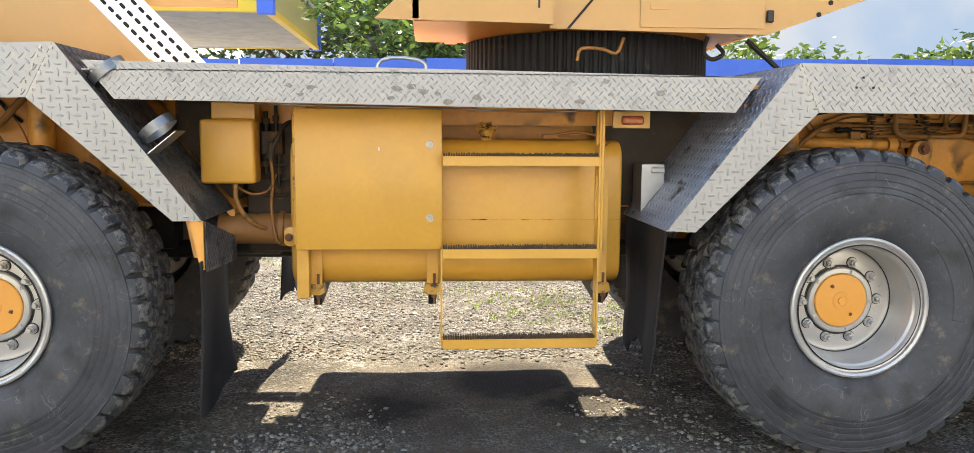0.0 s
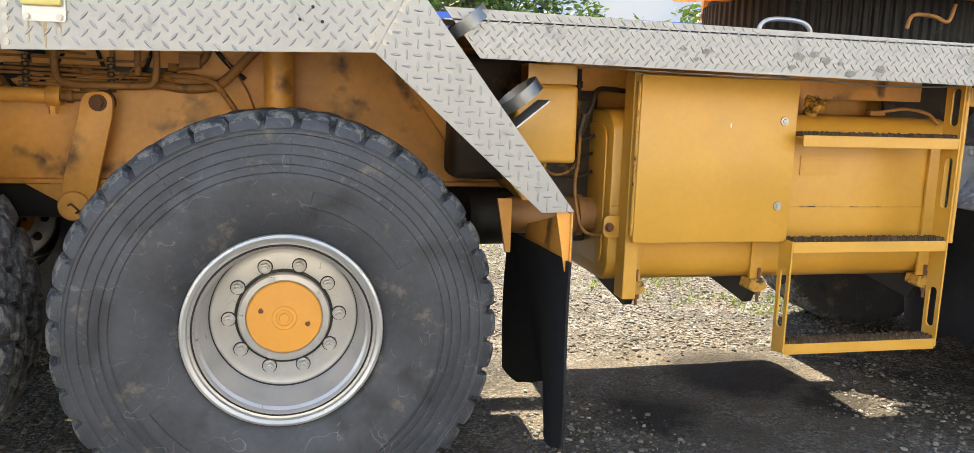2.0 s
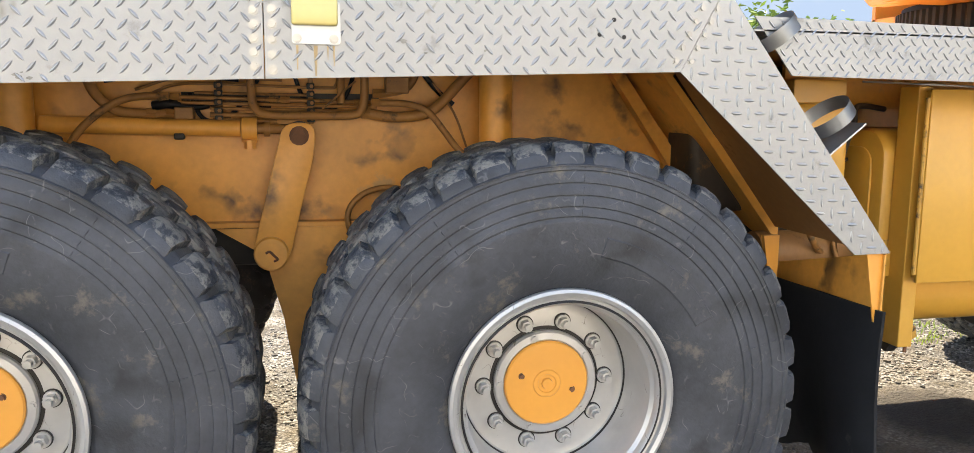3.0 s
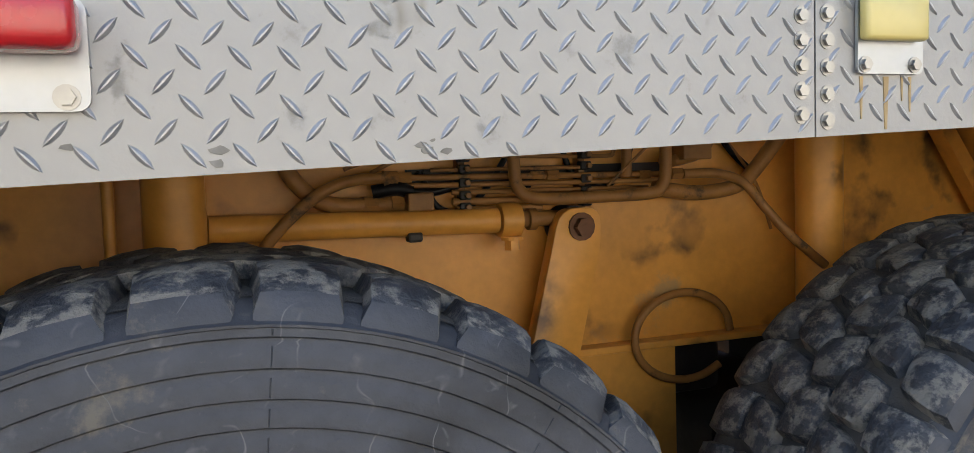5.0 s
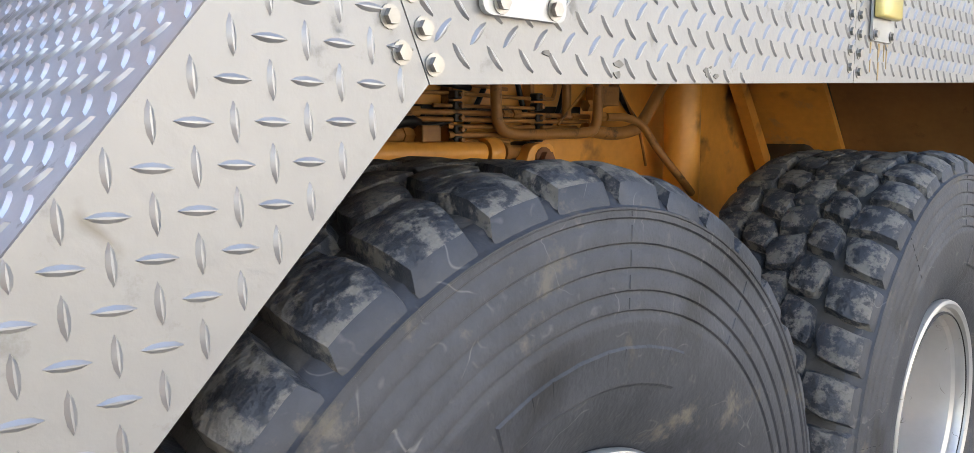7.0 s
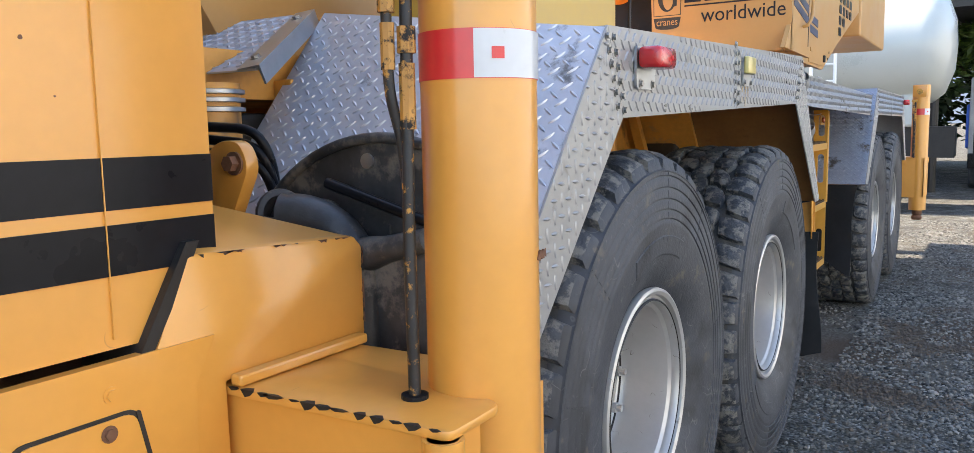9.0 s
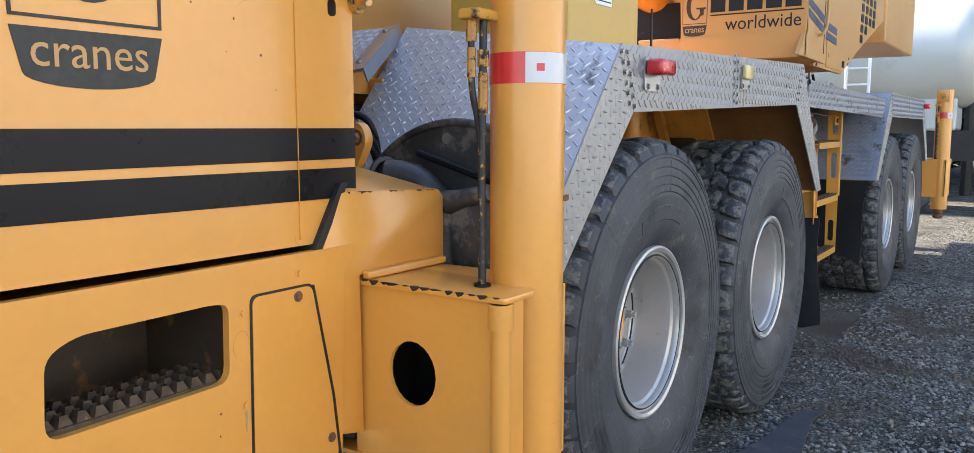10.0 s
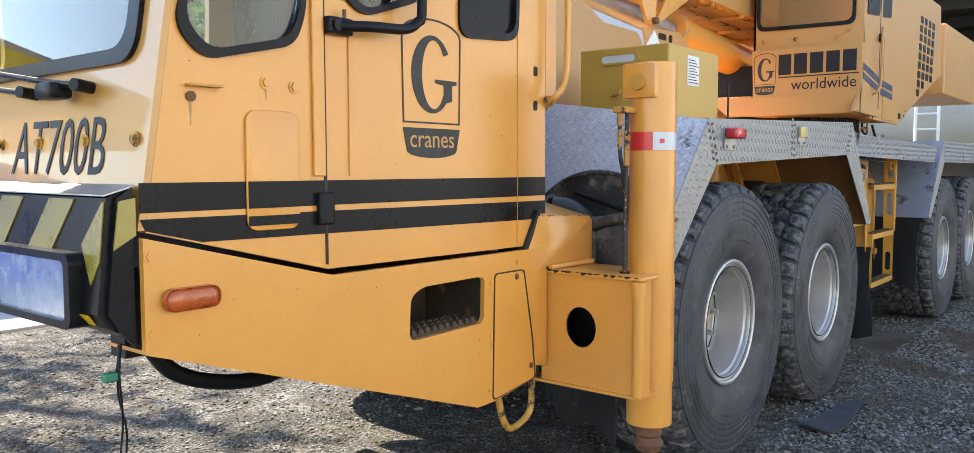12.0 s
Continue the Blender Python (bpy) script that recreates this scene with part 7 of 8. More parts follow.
hat = part("side_door", prism(bmesh.new(), [(3.07, 2.088), (3.71, 2.088), (3.71, 2.9), (3.07, 2.9)], "y", 0.443, 0.45, bev=0.002), PAINT_PALE, upper, "hinged service door on the superstructure")
part("door_hinge", box(bmesh.new(), 3.715, 3.75, 0.425, 0.449, 2.12, 2.18, 0.006), DARK, hat)
part("door_slot", prism(bmesh.new(), rrect(3.12, 2.175, 3.22, 2.21, 0.006), "y", 0.438, 0.444), PAINT_PALE, hat)
for hx, hz in ((3.99, 2.165), (4.05, 2.225)):
    part("vent_hole", prism(bmesh.new(), rrect(hx - 0.012, hz - 0.012, hx + 0.012, hz + 0.012, 0.011), "y", 0.446, 0.4505), BLACK, upper)
part("body_seam", prism(bmesh.new(), [(2.70, 2.075), (2.715, 2.075), (2.93, 2.33), (2.915, 2.33)], "y", 0.443, 0.4505), BLACK, upper)
part("stay_rod", tube(bmesh.new(), [(3.72, 0.7, 2.06), (3.95, 0.7, 1.87)], 0.014, 8, 0), DARK, crane, smooth=60)
part("valve_hoses", tube(bmesh.new(), [(3.52, 0.75, 2.08), (3.50, 0.74, 2.0), (3.54, 0.72, 1.96), (3.60, 0.72, 1.99), (3.57, 0.74, 2.04)], 0.012, 8), DARK, crane, smooth=60)
part("engine_cover", box(bmesh.new(), 6.1, 8.4, 0.45, 2.2, 2.55, 3.45, 0.02), PAINT_PALE, crane, "orange engine cover at the back")

# operator cab
opy1 = 1.34
opc = part("operator_cab", prism(bmesh.new(), [(1.76, 2.10), (2.62, 2.085), (2.62, 3.7), (2.15, 3.7), (2.0, 2.75), (1.98, 2.3)], "y", 0.36, 0.39), PAINT_PALE, crane, "orange operator cab above the deck")
part("cab_underside", prism(bmesh.new(), [(1.95, 0.42), (2.62, 0.42), (2.62, opy1), (1.95, opy1)], "z", 2.095, 2.115), PAINT_PALE, opc)
part("cab_front_low", prism(bmesh.new(), [(0.36, 2.10), (opy1, 2.10), (opy1, 2.28), (0.36, 2.28)], "x", 1.94, 1.97), PAINT_PALE, opc)
sign = part("sign_panel", prism(bmesh.new(), [(0.36, 2.28), (opy1, 2.28), (opy1 + 0.02, 2.72), (0.36, 2.72)], "x", 1.96, 2.0), PAINT_PALE, opc, "orange sign panel with dark lettering")
opw = rounded([(0.46, 2.925), (1.30, 2.94), (1.30, 3.5), (0.46, 3.5)], 0.07)
part("cab_front_high", prism(bmesh.new(), [(0.36, 2.72), (opy1 + 0.02, 2.72), (opy1 + 0.02, 3.7), (0.36, 3.7)], "x", 2.0, 2.03, [opw]), PAINT_PALE, opc)
part("window_rubber", prism(bmesh.new(), rounded([(0.43, 2.89), (1.33, 2.905), (1.33, 3.53), (0.43, 3.53)], 0.08), "x", 1.985, 2.01, [opw]), BLACK, opc)
part("window_pane", prism(bmesh.new(), opw, "x", 2.008, 2.014), PANE, opc).visible_shadow = False
part("cab_back", box(bmesh.new(), 2.60, 2.62, 0.45, opy1, 2.1, 3.7), PAINT_PALE, opc)
part("cab_far", box(bmesh.new(), 2.0, 2.62, opy1, opy1 + 0.02, 2.1, 3.7), PAINT_PALE, opc)
for k, (dz, x0) in enumerate(((0.0, 2.02), (0.085, 2.02))):
    part("blue_stripe", prism(bmesh.new(), [(x0, 2.40 + dz), (2.55, 2.31 + dz), (2.55, 2.37 + dz), (x0, 2.46 + dz)], "y", 0.357, 0.36), mat("navy_stripe", (0.03, 0.04, 0.09), 0.4), opc, "dark blue stripe")
for dz in (0.0, 0.085):
    part("blue_stripe", prism(bmesh.new(), [(2.63, 2.29 + dz + 0.06), (3.42, 2.20 + dz + 0.10), (3.42, 2.26 + dz + 0.10), (2.63, 2.35 + dz + 0.06)], "y", 0.438, 0.4425), bpy.data.materials["navy_stripe"], upper, "dark blue stripe")
part("grab_rail", tube(bmesh.new(), [(2.30, 0.35, 2.28), (2.30, 0.31, 2.30), (2.38, 0.30, 2.42), (2.40, 0.30, 2.9)], 0.012, 8), PAINT_PALE, opc, smooth=60)
for i in range(5):
    y = 1.10 - 0.145 * i
    part("letter_bar", prism(bmesh.new(), [(y, 2.475), (y - 0.118, 2.475), (y - 0.118, 2.665), (y, 2.665)], "x", 1.9565, 1.96), INK, sign)
part("underline", box(bmesh.new(), 1.9565, 1.96, 0.38, 1.10, 2.448, 2.458), INK, sign)
text_part("lettering", "worldwide", INK, sign, Matrix.Translation((1.9585, 0.98, 2.33)) @ FRONT, 0.10, 0.58, 0.002, label="dark lettering")
badge((1.9595, 1.335, 2.305), 0.212, FRONT, sign)
part("side_window", prism(bmesh.new(), rounded([(2.08, 2.98), (2.50, 3.02), (2.50, 3.6), (2.18, 3.6)], 0.05), "y", 0.352, 0.36), BLACK, opc, "dark side window")
part("door_seam", prism(bmesh.new(), [(2.545, 2.16), (2.555, 2.16), (2.555, 3.65), (2.545, 3.65)], "y", 0.356, 0.3595), DARK, opc)
part("door_latch", box(bmesh.new(), 2.50, 2.56, 0.325, 0.36, 2.78, 2.86, 0.01), DARK, opc)
part("door_window", prism(bmesh.new(), rounded([(2.72, 3.06), (3.30, 3.12), (3.30, 3.55), (2.72, 3.55)], 0.05), "y", 0.440, 0.4495), BLACK, upper, "dark door window")
bolts([(1.96, y, z) for y, z in ((1.25, 2.80), (0.95, 2.80), (0.60, 2.79), (0.50, 2.84))], (-1, 0, 0), sign, 0.014, 0.010, PAINT_WORN)
for i in range(4):
    for j in range(9):
        hx, hz = 4.55 + 0.21 * i + 0.012 * j, 2.42 + 0.105 * j
        if hz > 2.40 + 0.35 * max(0, hx - 4.6):
            part("vent_hole", prism(bmesh.new(), rrect(hx, hz, hx + 0.135, hz + 0.08, 0.02, 3), "y", 0.446, 0.4505), BLACK, upper)

# boom foot rising over the deck
BZ = lambda x: 3.05 + 0.018 * (3.0 - x)  # underside of the boom
boom = part("boom", prism(bmesh.new(), [(3.9, BZ(3.9)), (-6.0, BZ(-6.0)), (-6.0, BZ(-6.0) + 0.7), (3.9, BZ(3.9) + 0.8)], "y", 1.42, 2.10, bev=0.012), PAINT_PALE, crane, "long orange telescopic boom lying forwards over the cab")
for y in (1.47, 1.74, 2.01):
    part("wear_strip", prism(bmesh.new(), [(3.6, BZ(3.6) - 0.014), (-5.8, BZ(-5.8) - 0.014), (-5.8, BZ(-5.8) + 0.004), (3.6, BZ(3.6) + 0.004)], "y", y, y + 0.045), PAINT_WORN, boom)
for x in (3.3, 2.6, 1.9, 1.2, 0.3, -1.2):
    part("cross_rib", box(bmesh.new(), x, x + 0.03, 1.43, 2.09, BZ(x) - 0.03, BZ(x) + 0.01, 0.003), PAINT_OLD, boom)
bk = part("boom_bracket", prism(bmesh.new(), [(-0.26, BZ(-0.2)), (0.15, BZ(0.1)), (0.125, 2.765), (0.06, 2.725), (0.0, 2.735)], "y", 1.43, 1.46, bev=0.004), PAINT, crane, "orange hanger plates under the boom")
part("hanger_stay", prism(bmesh.new(), [(0.45, BZ(0.4)), (0.87, BZ(0.8)), (0.32, 2.81), (0.166, 2.745)], "y", 1.46, 1.48), PAINT_OLD, bk)
part("hanger_pin", cyl(bmesh.new(), (0.085, 1.39, 2.765), (0.085, 1.48, 2.765), 0.028, n=18), RUST, bk, smooth=40)
# front overhang added to the hood to keep sun off the return plate
hood = part("engine_hood", prism(bmesh.new(), [(-2.0, 1.86), (-2.3, 2.3), (-3.026, 2.35), (-3.026, 2.97), (-1.6, 2.97), (-0.95, 2.72), (-0.75, 2.64), (-0.25, 2.63), (0.376, 1.98), (0.40, 1.86)], "y", 1.38, 2.2, bev=0.008), PAINT_PALE, crane, "sloping pale orange engine hood", smooth=30)
bm = bmesh.new()
holes = []
for i in range(-4, 11):
    for j in range(3):
        u, v = 0.03 + 0.06 * i + 0.03 * (j % 2), 0.03 + 0.062 * j
        holes.append(rrect(u, v, u + 0.042, v + 0.020, 0.009, 2))
prism(bm, [(-0.25, 0), (0.76, 0), (0.76, 0.215), (-0.25, 0.215)], "z", 0, 0.006, holes)
M = Matrix(((-0.694, 0.72, 0.0, 0.385), (0.0, 0.0, 1.0, 1.38), (0.72, 0.694, 0.0, 1.98), (0, 0, 0, 1)))
for v in bm.verts:
    v.co = M @ v.co
back = prism(bmesh.new(), [(-0.25, 0.005), (0.76, 0.005), (0.76, 0.21), (-0.25, 0.21)], "z", 0.0005, 0.002)
for v in back.verts:
    v.co = M @ v.co
part("strip_backing", back, FLAP, hood)
part("perforated_strip", bm, WHITE, hood, "white perforated metal strip")
lift_cyl = part("lift_cylinder", cyl(bmesh.new(), (3.6, 1.72, 2.615), (0.95, 1.72, 2.82), 0.165, n=40), PAINT, crane, "thick orange lift cylinder under the boom", smooth=40)
part("cylinder_head", cyl(bmesh.new(), (1.0, 1.72, 2.816), (0.90, 1.72, 2.824), 0.18, n=40), PAINT_OLD, lift_cyl, smooth=40)
part("cylinder_rod", cyl(bmesh.new(), (0.92, 1.72, 2.822), (-1.1, 1.72, 2.978), 0.085, n=28), GLINT, lift_cyl, "bright cylinder rod", smooth=40)
part("rod_lug", prism(bmesh.new(), [(-1.25, BZ(-1.2)), (-0.95, BZ(-1.0)), (-1.02, 2.92), (-1.12, 2.90), (-1.2, 2.93)], "y", 1.66, 1.78), PAINT, lift_cyl)
cheek = part("hood_cheek", prism(bmesh.new(), [(0.04, 2.715), (0.68, 2.755), (0.87, 2.64), (0.87, 2.3), (0.2, 2.3)], "y", 1.49, 1.51), PAINT_PALE, crane, "pale orange bracket plate with two holes")
part("cheek_hole", prism(bmesh.new(), rrect(0.29, 2.655, 0.42, 2.705, 0.015), "y", 1.485, 1.492), BLACK, cheek)
part("cheek_hole", prism(bmesh.new(), rrect(0.47, 2.645, 0.53, 2.712, 0.029), "y", 1.485, 1.492), BLACK, cheek)
part("turret_step", prism(bmesh.new(), rounded([(1.792, 2.311), (1.418, 2.309), (1.370, 2.155), (1.369, 2.106), (1.669, 2.118), (1.770, 2.203)], 0.02), "x", 2.12, 2.2, bev=0.006), PAINT_PALE, crane, "faded orange step pan at the turret foot")
# block added for the dark gap between lift cylinder and step
part("turret_foot", box(bmesh.new(), 2.25, 2.58, 1.36, 2.2, 2.27, 2.62), FLAP, crane, "added dark block filling the gap above the step")

# ---- far side of the carrier ----
part("far_beam", box(bmesh.new(), 0.5, 3.6, FAR - 0.02, FAR, 1.66, 1.84), SILVER, crane)
for a, b in ((-2.05, 0.45), (3.7, 6.12)):
    part("far_fender", prism(bmesh.new(), [(a, 1.87), (b, 1.87), (b + 0.58, 1.14), (b + 0.45, 1.14), (b - 0.12, 1.66), (a + 0.1, 1.66), (a - 0.45, 1.12), (a - 0.58, 1.12)], "y", FAR - 0.006, FAR), SILVER, crane)
    part("far_deck", box(bmesh.new(), a, b, FAR - 0.9, FAR - 0.006, 1.85, 1.86), SILVER, crane)
    part("far_guard", prism(bmesh.new(), [(b, 1.86), (b + 0.58, 1.14), (b + 0.575, 1.135), (b - 0.005, 1.855)], "y", FAR - 0.7, FAR - 0.006), BRIGHT, crane)
    part("far_guard", prism(bmesh.new(), [(a, 1.86), (a - 0.58, 1.12), (a - 0.575, 1.115), (a + 0.005, 1.855)], "y", FAR - 0.7, FAR - 0.006), BRIGHT, crane)
part("far_tank", box(bmesh.new(), 1.35, 2.95, FAR - 0.75, FAR - 0.3, 0.85, 1.6, 0.08, 4), PAINT_TANK, crane, smooth=40)

# ---- loose things ----
bm = bmesh.new()
pts = [(-0.80, 0.02), (-0.55, -0.06), (-0.30, -0.10), (-0.02, -0.16), (0.04, -0.34), (-0.10, -0.30), (-0.35, -0.34), (-0.62, -0.40), (-0.84, -0.33)]
prism(bm, pts, "z", 0.012, 0.022)
bmesh.ops.subdivide_edges(bm, edges=bm.edges[:], cuts=3, use_grid_fill=True)
for v in bm.verts:
    v.co.z += 0.02 * max(0, noise.noise((v.co.x * 5, v.co.y * 5, 1))) + 0.015 * max(0, v.co.x + 0.2)
for v in bm.verts:
    v.co.y = -0.20 + (v.co.y + 0.20) * 0.6
tagged(part("rubber_sheet", bm, RUBBER, None, smooth=50), "torn flat piece of dark rubber lying on gravel", "rubber sheet")

# ---- background ----


def tree(name, x, y, h, spread, seed, material, leaves=2600, leaf=0.16, low=0.3):
    rng = random.Random(seed)
    t = thing(name, "leafy green tree with a broad uneven crown" if material is LEAF else "dense dark green tree", "tree", (x, y, 0), group="trees behind the yard")
    bm = bmesh.new()
    tube(bm, [(x, y, -0.1), (x + 0.1 * spread * rng.uniform(-1, 1), y, h * 0.25), (x + 0.12 * spread * rng.uniform(-1, 1), y, h * 0.55), (x, y, h * 0.85)], 0.05 * h / 2, 10, 4)
    for v in bm.verts:
        k = 1 - 0.8 * max(0, v.co.z) / h
        v.co.x, v.co.y = x + (v.co.x - x) * k, y + (v.co.y - y) * k
    tips = []
    for i in range(11):
        a, z0 = rng.uniform(0, 6.28), h * rng.uniform(low, 0.7)
        ln = spread * rng.uniform(0.55, 1.0)
        e = (x + ln * math.cos(a), y + ln * math.sin(a), z0 + h * rng.uniform(0.1, 0.3))
        mid = (x + ln * 0.5 * math.cos(a), y + ln * 0.5 * math.sin(a), z0 + h * 0.06)
        tube(bm, [(x, y, z0), mid, e], 0.008 * h, 6, 3)
        tips += [Vector(mid), Vector(e), (Vector(mid) + Vector(e)) / 2]
    tips += [Vector((x, y, h * 0.85)), Vector((x, y, h * 0.95))]
    part("trunk", bm, BARK, t, smooth=60)
    verts, faces = [], []
    clumps = []
    for p in tips:
        for _ in range(4):
            clumps.append((p + Vector((rng.gauss(0, 1), rng.gauss(0, 1), rng.gauss(0, 0.7))) * spread * 0.22, spread * rng.uniform(0.14, 0.30)))
    for _ in range(leaves):
        c, r = rng.choice(clumps)
        d = Vector((rng.gauss(0, 1), rng.gauss(0, 1), rng.gauss(0, 1))).normalized() * r * rng.random() ** 0.4
        p = c + d
        u = Vector((rng.gauss(0, 1), rng.gauss(0, 1), rng.gauss(0, 0.5))).normalized()
        w = u.cross(Vector((rng.gauss(0, 1), rng.gauss(0, 1), rng.gauss(0, 1)))).normalized()
        s = leaf * rng.uniform(0.6, 1.3)
        o = len(verts)
        verts += [p - u * s, p + w * s * 0.4, p + u * s, p - w * s * 0.4]
        faces.append((o, o + 1, o + 2, o + 3))
    me = bpy.data.meshes.new("crown")
    me.from_pydata([tuple(v) for v in verts], [], faces)
    me.materials.append(material)
    ob = new("crown", me)
    ob.parent = t
    ob.matrix_parent_inverse = t.matrix_basis.inverted()
    return t


tree("tree", 2.6, 22.0, 8.5, 3.6, 1, LEAFDARK, 9000, 0.14)
tree("tree", 4.8, 17.5, 6.4, 3.2, 2, LEAF, 9000, 0.12)
tree("tree", 1.4, 14.0, 5.0, 1.7, 17, LEAF, 4500, 0.11)
tree("tree", -1.5, 23.5, 8.5, 3.6, 3, LEAFDARK, 7000, 0.15)
tree("tree", 9.8, 16.0, 3.9, 1.9, 4, LEAF, 4500, 0.12)
tree("tree", 16.9, 19.0, 4.2, 1.6, 5, LEAF, 3500, 0.14)
tree("tree", 6.4, 21.0, 4.4, 2.6, 6, LEAFDARK, 4500, 0.14)
# unseen tree added to throw its crown's shade on the ground ahead
tree("tree", -4.6, 11.3, 9.8, 2.3, 14, LEAFDARK, 1700, 0.15, 0.62)
tree("tree", 30.0, 4.0, 9.0, 4.0, 7, LEAF, 4200, 0.2)
tree("tree", 34.0, -3.0, 9.0, 4.0, 8, LEAF, 4200, 0.2)

# the plain building behind the camera, which closes the yard
wall = part("wall_south", box(bmesh.new(), -30, 34, -13.4, -13.0, 0.0, 6.5), WALLPAINT, None)
tagged(wall, "plain pale plastered wall of the building across the yard", "wall", kind="structure")

# sky above the far horizon
SKY = bpy.data.materials.new("hazy_sky")
SKY.use_nodes = True
sn, sl = SKY.node_tree.nodes, SKY.node_tree.links
sn.clear()
s_out, s_em, s_no, s_mix, s_co = (sn.new("ShaderNode" + k) for k in ("OutputMaterial", "Emission", "TexNoise", "Mix", "TexCoord"))
s_no.inputs["Scale"].default_value, s_no.inputs["Detail"].default_value = 0.006, 6
s_rm = sn.new("ShaderNodeMapRange")
s_rm.inputs["From Min"].default_value, s_rm.inputs["From Max"].default_value = 0.45, 0.70
s_mix.data_type = "RGBA"
s_mix.inputs["A"].default_value, s_mix.inputs["B"].default_value = (0.088, 0.126, 0.195, 1), (0.165, 0.178, 0.205, 1)
for a, b in ((s_co.outputs["Object"], s_no.inputs["Vector"]), (s_no.outputs["Fac"], s_rm.inputs["Value"]), (s_rm.outputs[0], s_mix.inputs["Factor"]), (s_mix.outputs["Result"], s_em.inputs[0]), (s_em.outputs[0], s_out.inputs[0])):
    sl.new(a, b)
bm = bmesh.new()
rim_lo = [bm.verts.new((700 * math.cos(radians(a)), 700 * math.sin(radians(a)), -5)) for a in range(-30, 103, 6)]
rim_hi = [bm.verts.new((700 * math.cos(radians(a)), 700 * math.sin(radians(a)), 400)) for a in range(-30, 103, 6)]
for i in range(len(rim_lo) - 1):
    bm.faces.new((rim_lo[i], rim_lo[i + 1], rim_hi[i + 1], rim_hi[i]))
tagged(part("backdrop", bm, SKY, None, smooth=60), "pale blue hazy sky with thin cloud above the horizon", "sky", kind="structure")

# blue hoarding
hoard = thing("hoarding", "long blue sheet-metal fence behind the yard", "fence", (6, 10, 0), kind="structure")
for i in range(26):
    x = -10 + 1.5 * i
    bm = bmesh.new()
    prism(bm, [(x + 0.01, 10), (x + 0.4, 9.98), (x + 0.75, 10.0), (x + 1.1, 9.98), (x + 1.49, 10), (x + 1.49, 10.03), (x + 0.01, 10.03)], "z", 0.0, 2.78 + 0.012 * (x - 2))
    part("panel", bm, BLUE, hoard)

# pale paved strip beyond the gravel
PAVING = mat("pale_concrete", (0.46, 0.44, 0.40), 0.85, vary=0.12, scale=0.8, bump=0.1, bump_scale=30)
slab = part("pavement", box(bmesh.new(), -40, 9, 6.9, 30, -0.06, 0.03, 0.01), PAVING, None)
tagged(slab, "pale sunlit concrete paving beyond the gravel", "pavement", kind="structure")

# yellow canopy behind the fence
yb = thing("roof_canopy", "yellow flat canopy with blue edge trim and a grey underside", "canopy", (-5.0, 16.4, 0.03), kind="structure")
part("soffit", box(bmesh.new(), -10.95, -1.1, 12.9, 19.9, 3.88, 3.93), GREYBOARD, yb)
for y0, y1 in ((12.8, 12.9), (19.9, 20.0)):
    part("fascia", box(bmesh.new(), -11.0, -1.05, y0, y1, 3.86, 4.80, 0.01), SIGNYELLOW, yb)
part("end_fascia", box(bmesh.new(), -1.1, -1.0, 12.9, 19.9, 3.94, 4.74, 0.01), SIGNPALE, yb, "pale yellow end panel")
part("fascia_lip", box(bmesh.new(), -1.12, -0.96, 12.82, 19.98, 3.84, 3.94, 0.01), SIGNYELLOW, yb)
part("roof", box(bmesh.new(), -11.0, -0.95, 12.8, 20.0, 4.80, 4.90, 0.01), GREYBOARD, yb)
for y in (12.76, 19.78):
    part("trim", box(bmesh.new(), -1.25, -0.93, y, y + 0.24, 3.83, 4.85, 0.01), BLUE, yb)
for x in (-9.8, -6.8):
    part("post", cyl(bmesh.new(), (x, 16.4, 0.03), (x, 16.4, 3.88), 0.14, n=20), WHITE, yb, smooth=40)

# tanker
tk = thing("tanker_truck", "white tanker truck parked beyond the crane", "tanker truck", (13, 4, 0))
bm = lathe(bmesh.new(), [(0.0, -0.45), (0.45, -0.42), (0.85, -0.28), (1.02, -0.08), (1.05, 0.1), (1.05, 8.0), (0.9, 8.3), (0.0, 8.45)], 64, (13.2, 0.18, 2.95))
part("tank", bm, TANKWHITE, tk, smooth=40)
part("tank_skirt", box(bmesh.new(), 12.6, 13.8, 0.2, 8.0, 1.5, 2.1, 0.05), TANKWHITE, tk)
part("chassis", box(bmesh.new(), 12.7, 13.7, -0.3, 9.5, 0.95, 1.5), DARK, tk)
for y in (0.9, 2.2, 3.5, 7.5):
    for x in (12.35, 14.05):
        w = part("wheel", lathe(bmesh.new(), [(0.0, -0.12), (0.25, -0.10), (0.46, -0.14), (0.5, -0.1), (0.5, 0.1), (0.46, 0.14), (0.0, 0.12)], 32), RUBBER, tk, smooth=40)
        w.matrix_basis = pose(x, y, 0.5, 0, 0, 90)
lad = part("ladder", tube(bmesh.new(), [(12.05, 1.6, 1.3), (12.05, 1.6, 3.0), (12.2, 1.6, 3.6), (12.6, 1.6, 4.05)], 0.03, 8), WHITE, tk, smooth=60)
part("ladder_rail", tube(bmesh.new(), [(12.05, 2.0, 1.3), (12.05, 2.0, 3.0), (12.2, 2.0, 3.6), (12.6, 2.0, 4.05)], 0.03, 8), WHITE, lad, smooth=60)
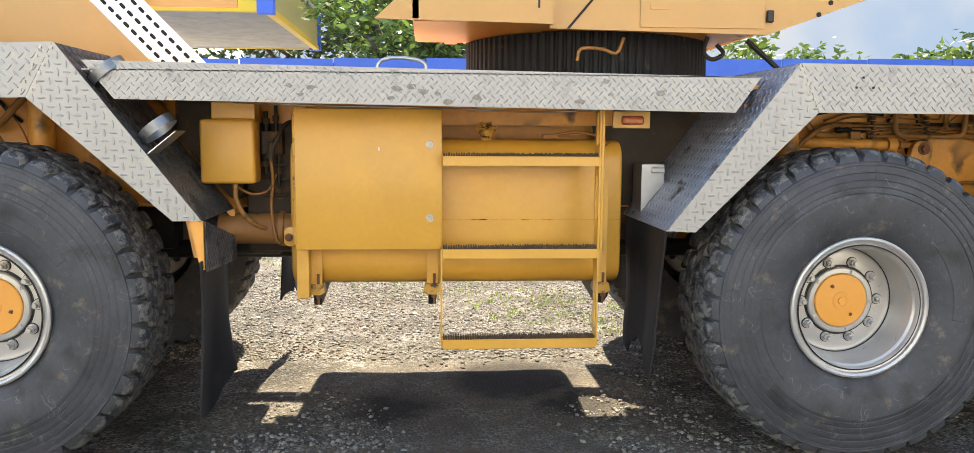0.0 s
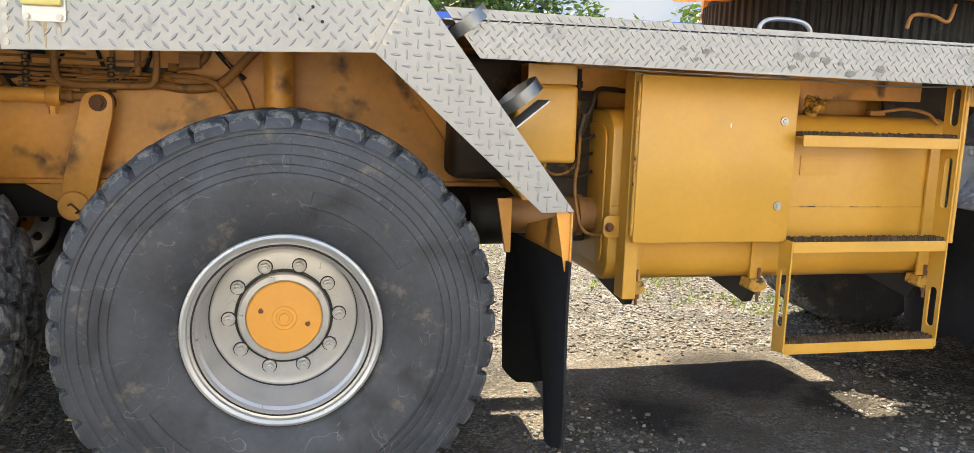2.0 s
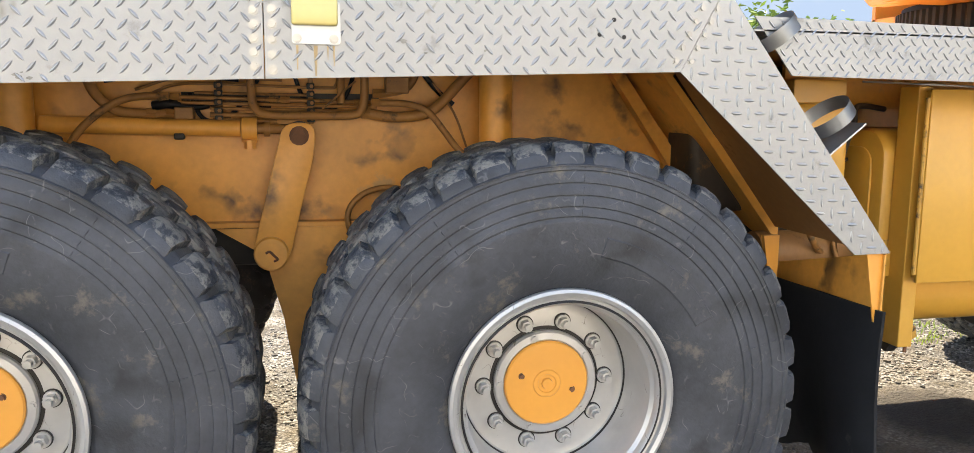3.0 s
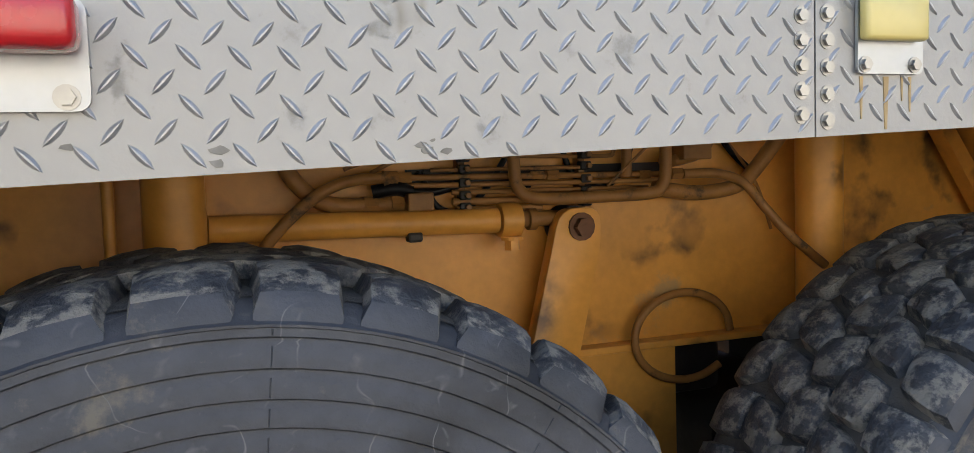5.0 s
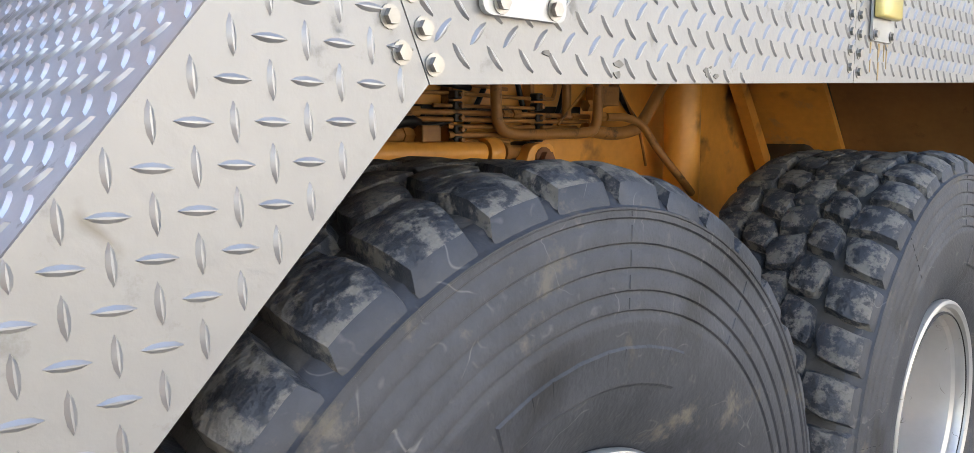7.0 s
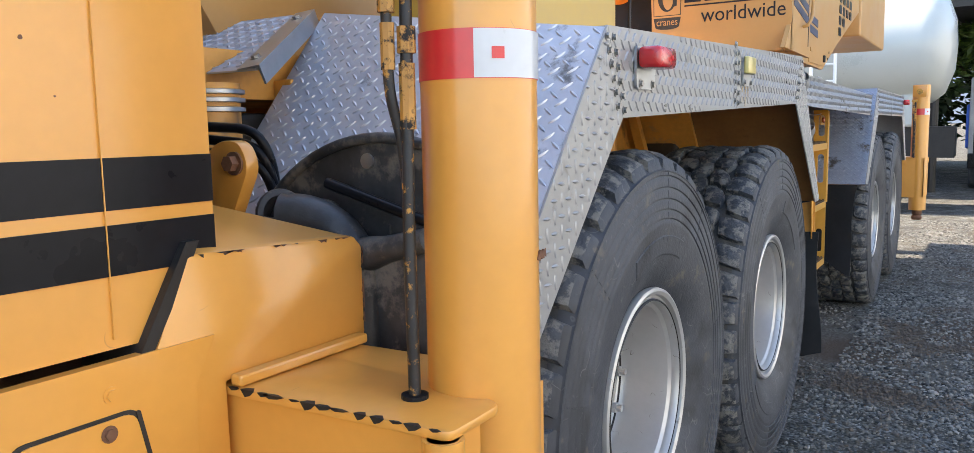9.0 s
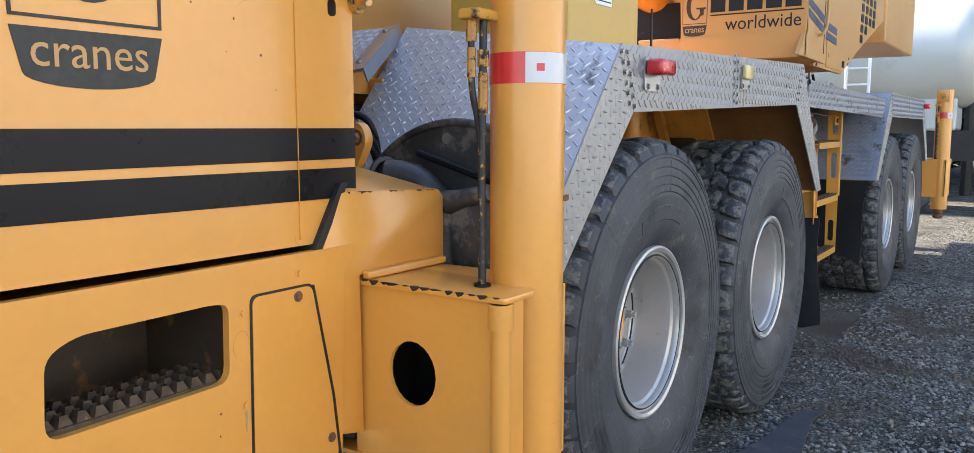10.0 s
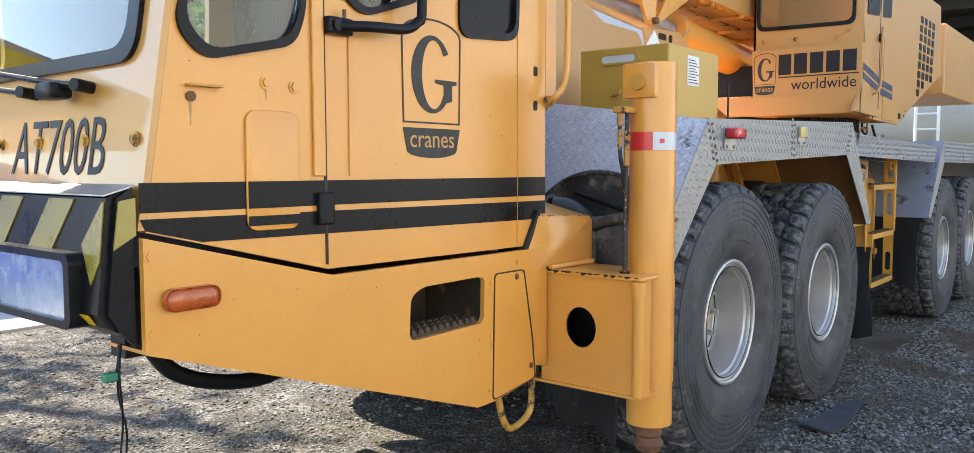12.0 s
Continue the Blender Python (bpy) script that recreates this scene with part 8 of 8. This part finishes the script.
for i in range(6):
    part("rung", cyl(bmesh.new(), (12.05, 1.6, 1.45 + 0.3 * i), (12.05, 2.0, 1.45 + 0.3 * i), 0.02, n=8), WHITE, lad)
bpn = part("hazard_board", box(bmesh.new(), 12.6, 13.8, -0.62, -0.58, 1.0, 1.5), BLACK, tk)
for i in range(4):
    part("hazard_stripe", prism(bmesh.new(), [(12.65 + 0.3 * i, 1.0), (12.8 + 0.3 * i, 1.0), (12.95 + 0.3 * i, 1.5), (12.8 + 0.3 * i, 1.5)], "y", -0.625, -0.62), SIGNYELLOW, bpn)

# open shed far behind
sh = thing("open_shed", "open shed with a dark roof on posts", "shed", (22, 0, 0), kind="structure")
part("roof", prism(bmesh.new(), [(16.5, 4.0), (30, 4.9), (30, 5.05), (16.5, 4.15)], "y", -9, 0.45), DARK, sh)
part("high_roof", prism(bmesh.new(), [(15.5, 5.9), (34, 5.9), (34, 6.1), (15.5, 6.1)], "y", 1.2, 9.5), DARK, sh)
for i in range(5):
    part("truss", box(bmesh.new(), 18 + 3 * i, 18.12 + 3 * i, 1.2, 9.5, 5.6, 5.9), DARK, sh)
for y in (1.3, 9.3):
    part("post", cyl(bmesh.new(), (20.0, y, 0), (20.0, y, 5.9), 0.12, n=12), DARK, sh)
for y in (-8.5, -4.2, 0.3):
    part("post", cyl(bmesh.new(), (17.2, y, 0), (17.2, y, 4.04), 0.12, n=12), DARK, sh)
tree("tree", 26.0, -1.5, 6.0, 3.0, 9, LEAF, 3000, 0.2)
tree("tree", 27.0, 2.5, 5.5, 3.0, 10, LEAFDARK, 5000, 0.22, 0.1)
tree("tree", 29.0, -5.0, 6.0, 3.2, 11, LEAFDARK, 5000, 0.22, 0.1)
tree("tree", 28.0, -9.5, 6.0, 3.2, 12, LEAFDARK, 5000, 0.22, 0.1)
tk2 = thing("parked_truck", "dark truck parked under the shed roof", "truck", (19, -1.2, 0))
part("cab", prism(bmesh.new(), rounded([(18.0, 0.7), (19.9, 0.7), (19.9, 2.6), (18.5, 2.6), (18.05, 1.8)], 0.12), "y", -2.4, -0.4, bev=0.04), GREYBOARD, tk2, smooth=30)
part("load_bed", box(bmesh.new(), 20.0, 24.5, -2.5, -0.3, 0.9, 2.0, 0.04), BLUE, tk2)
part("bumper", box(bmesh.new(), 17.9, 18.02, -2.4, -0.4, 0.5, 0.85, 0.03), BLACK, tk2)
for x in (18.7, 21.5, 23.5):
    for y in (-0.55, -2.25):
        part("wheel", lathe(bmesh.new(), [(0.0, -0.14), (0.3, -0.14), (0.46, -0.12), (0.5, -0.08), (0.5, 0.08), (0.46, 0.12), (0.0, 0.14)], 28, (x, y, 0.5)), RUBBER, tk2, smooth=40)
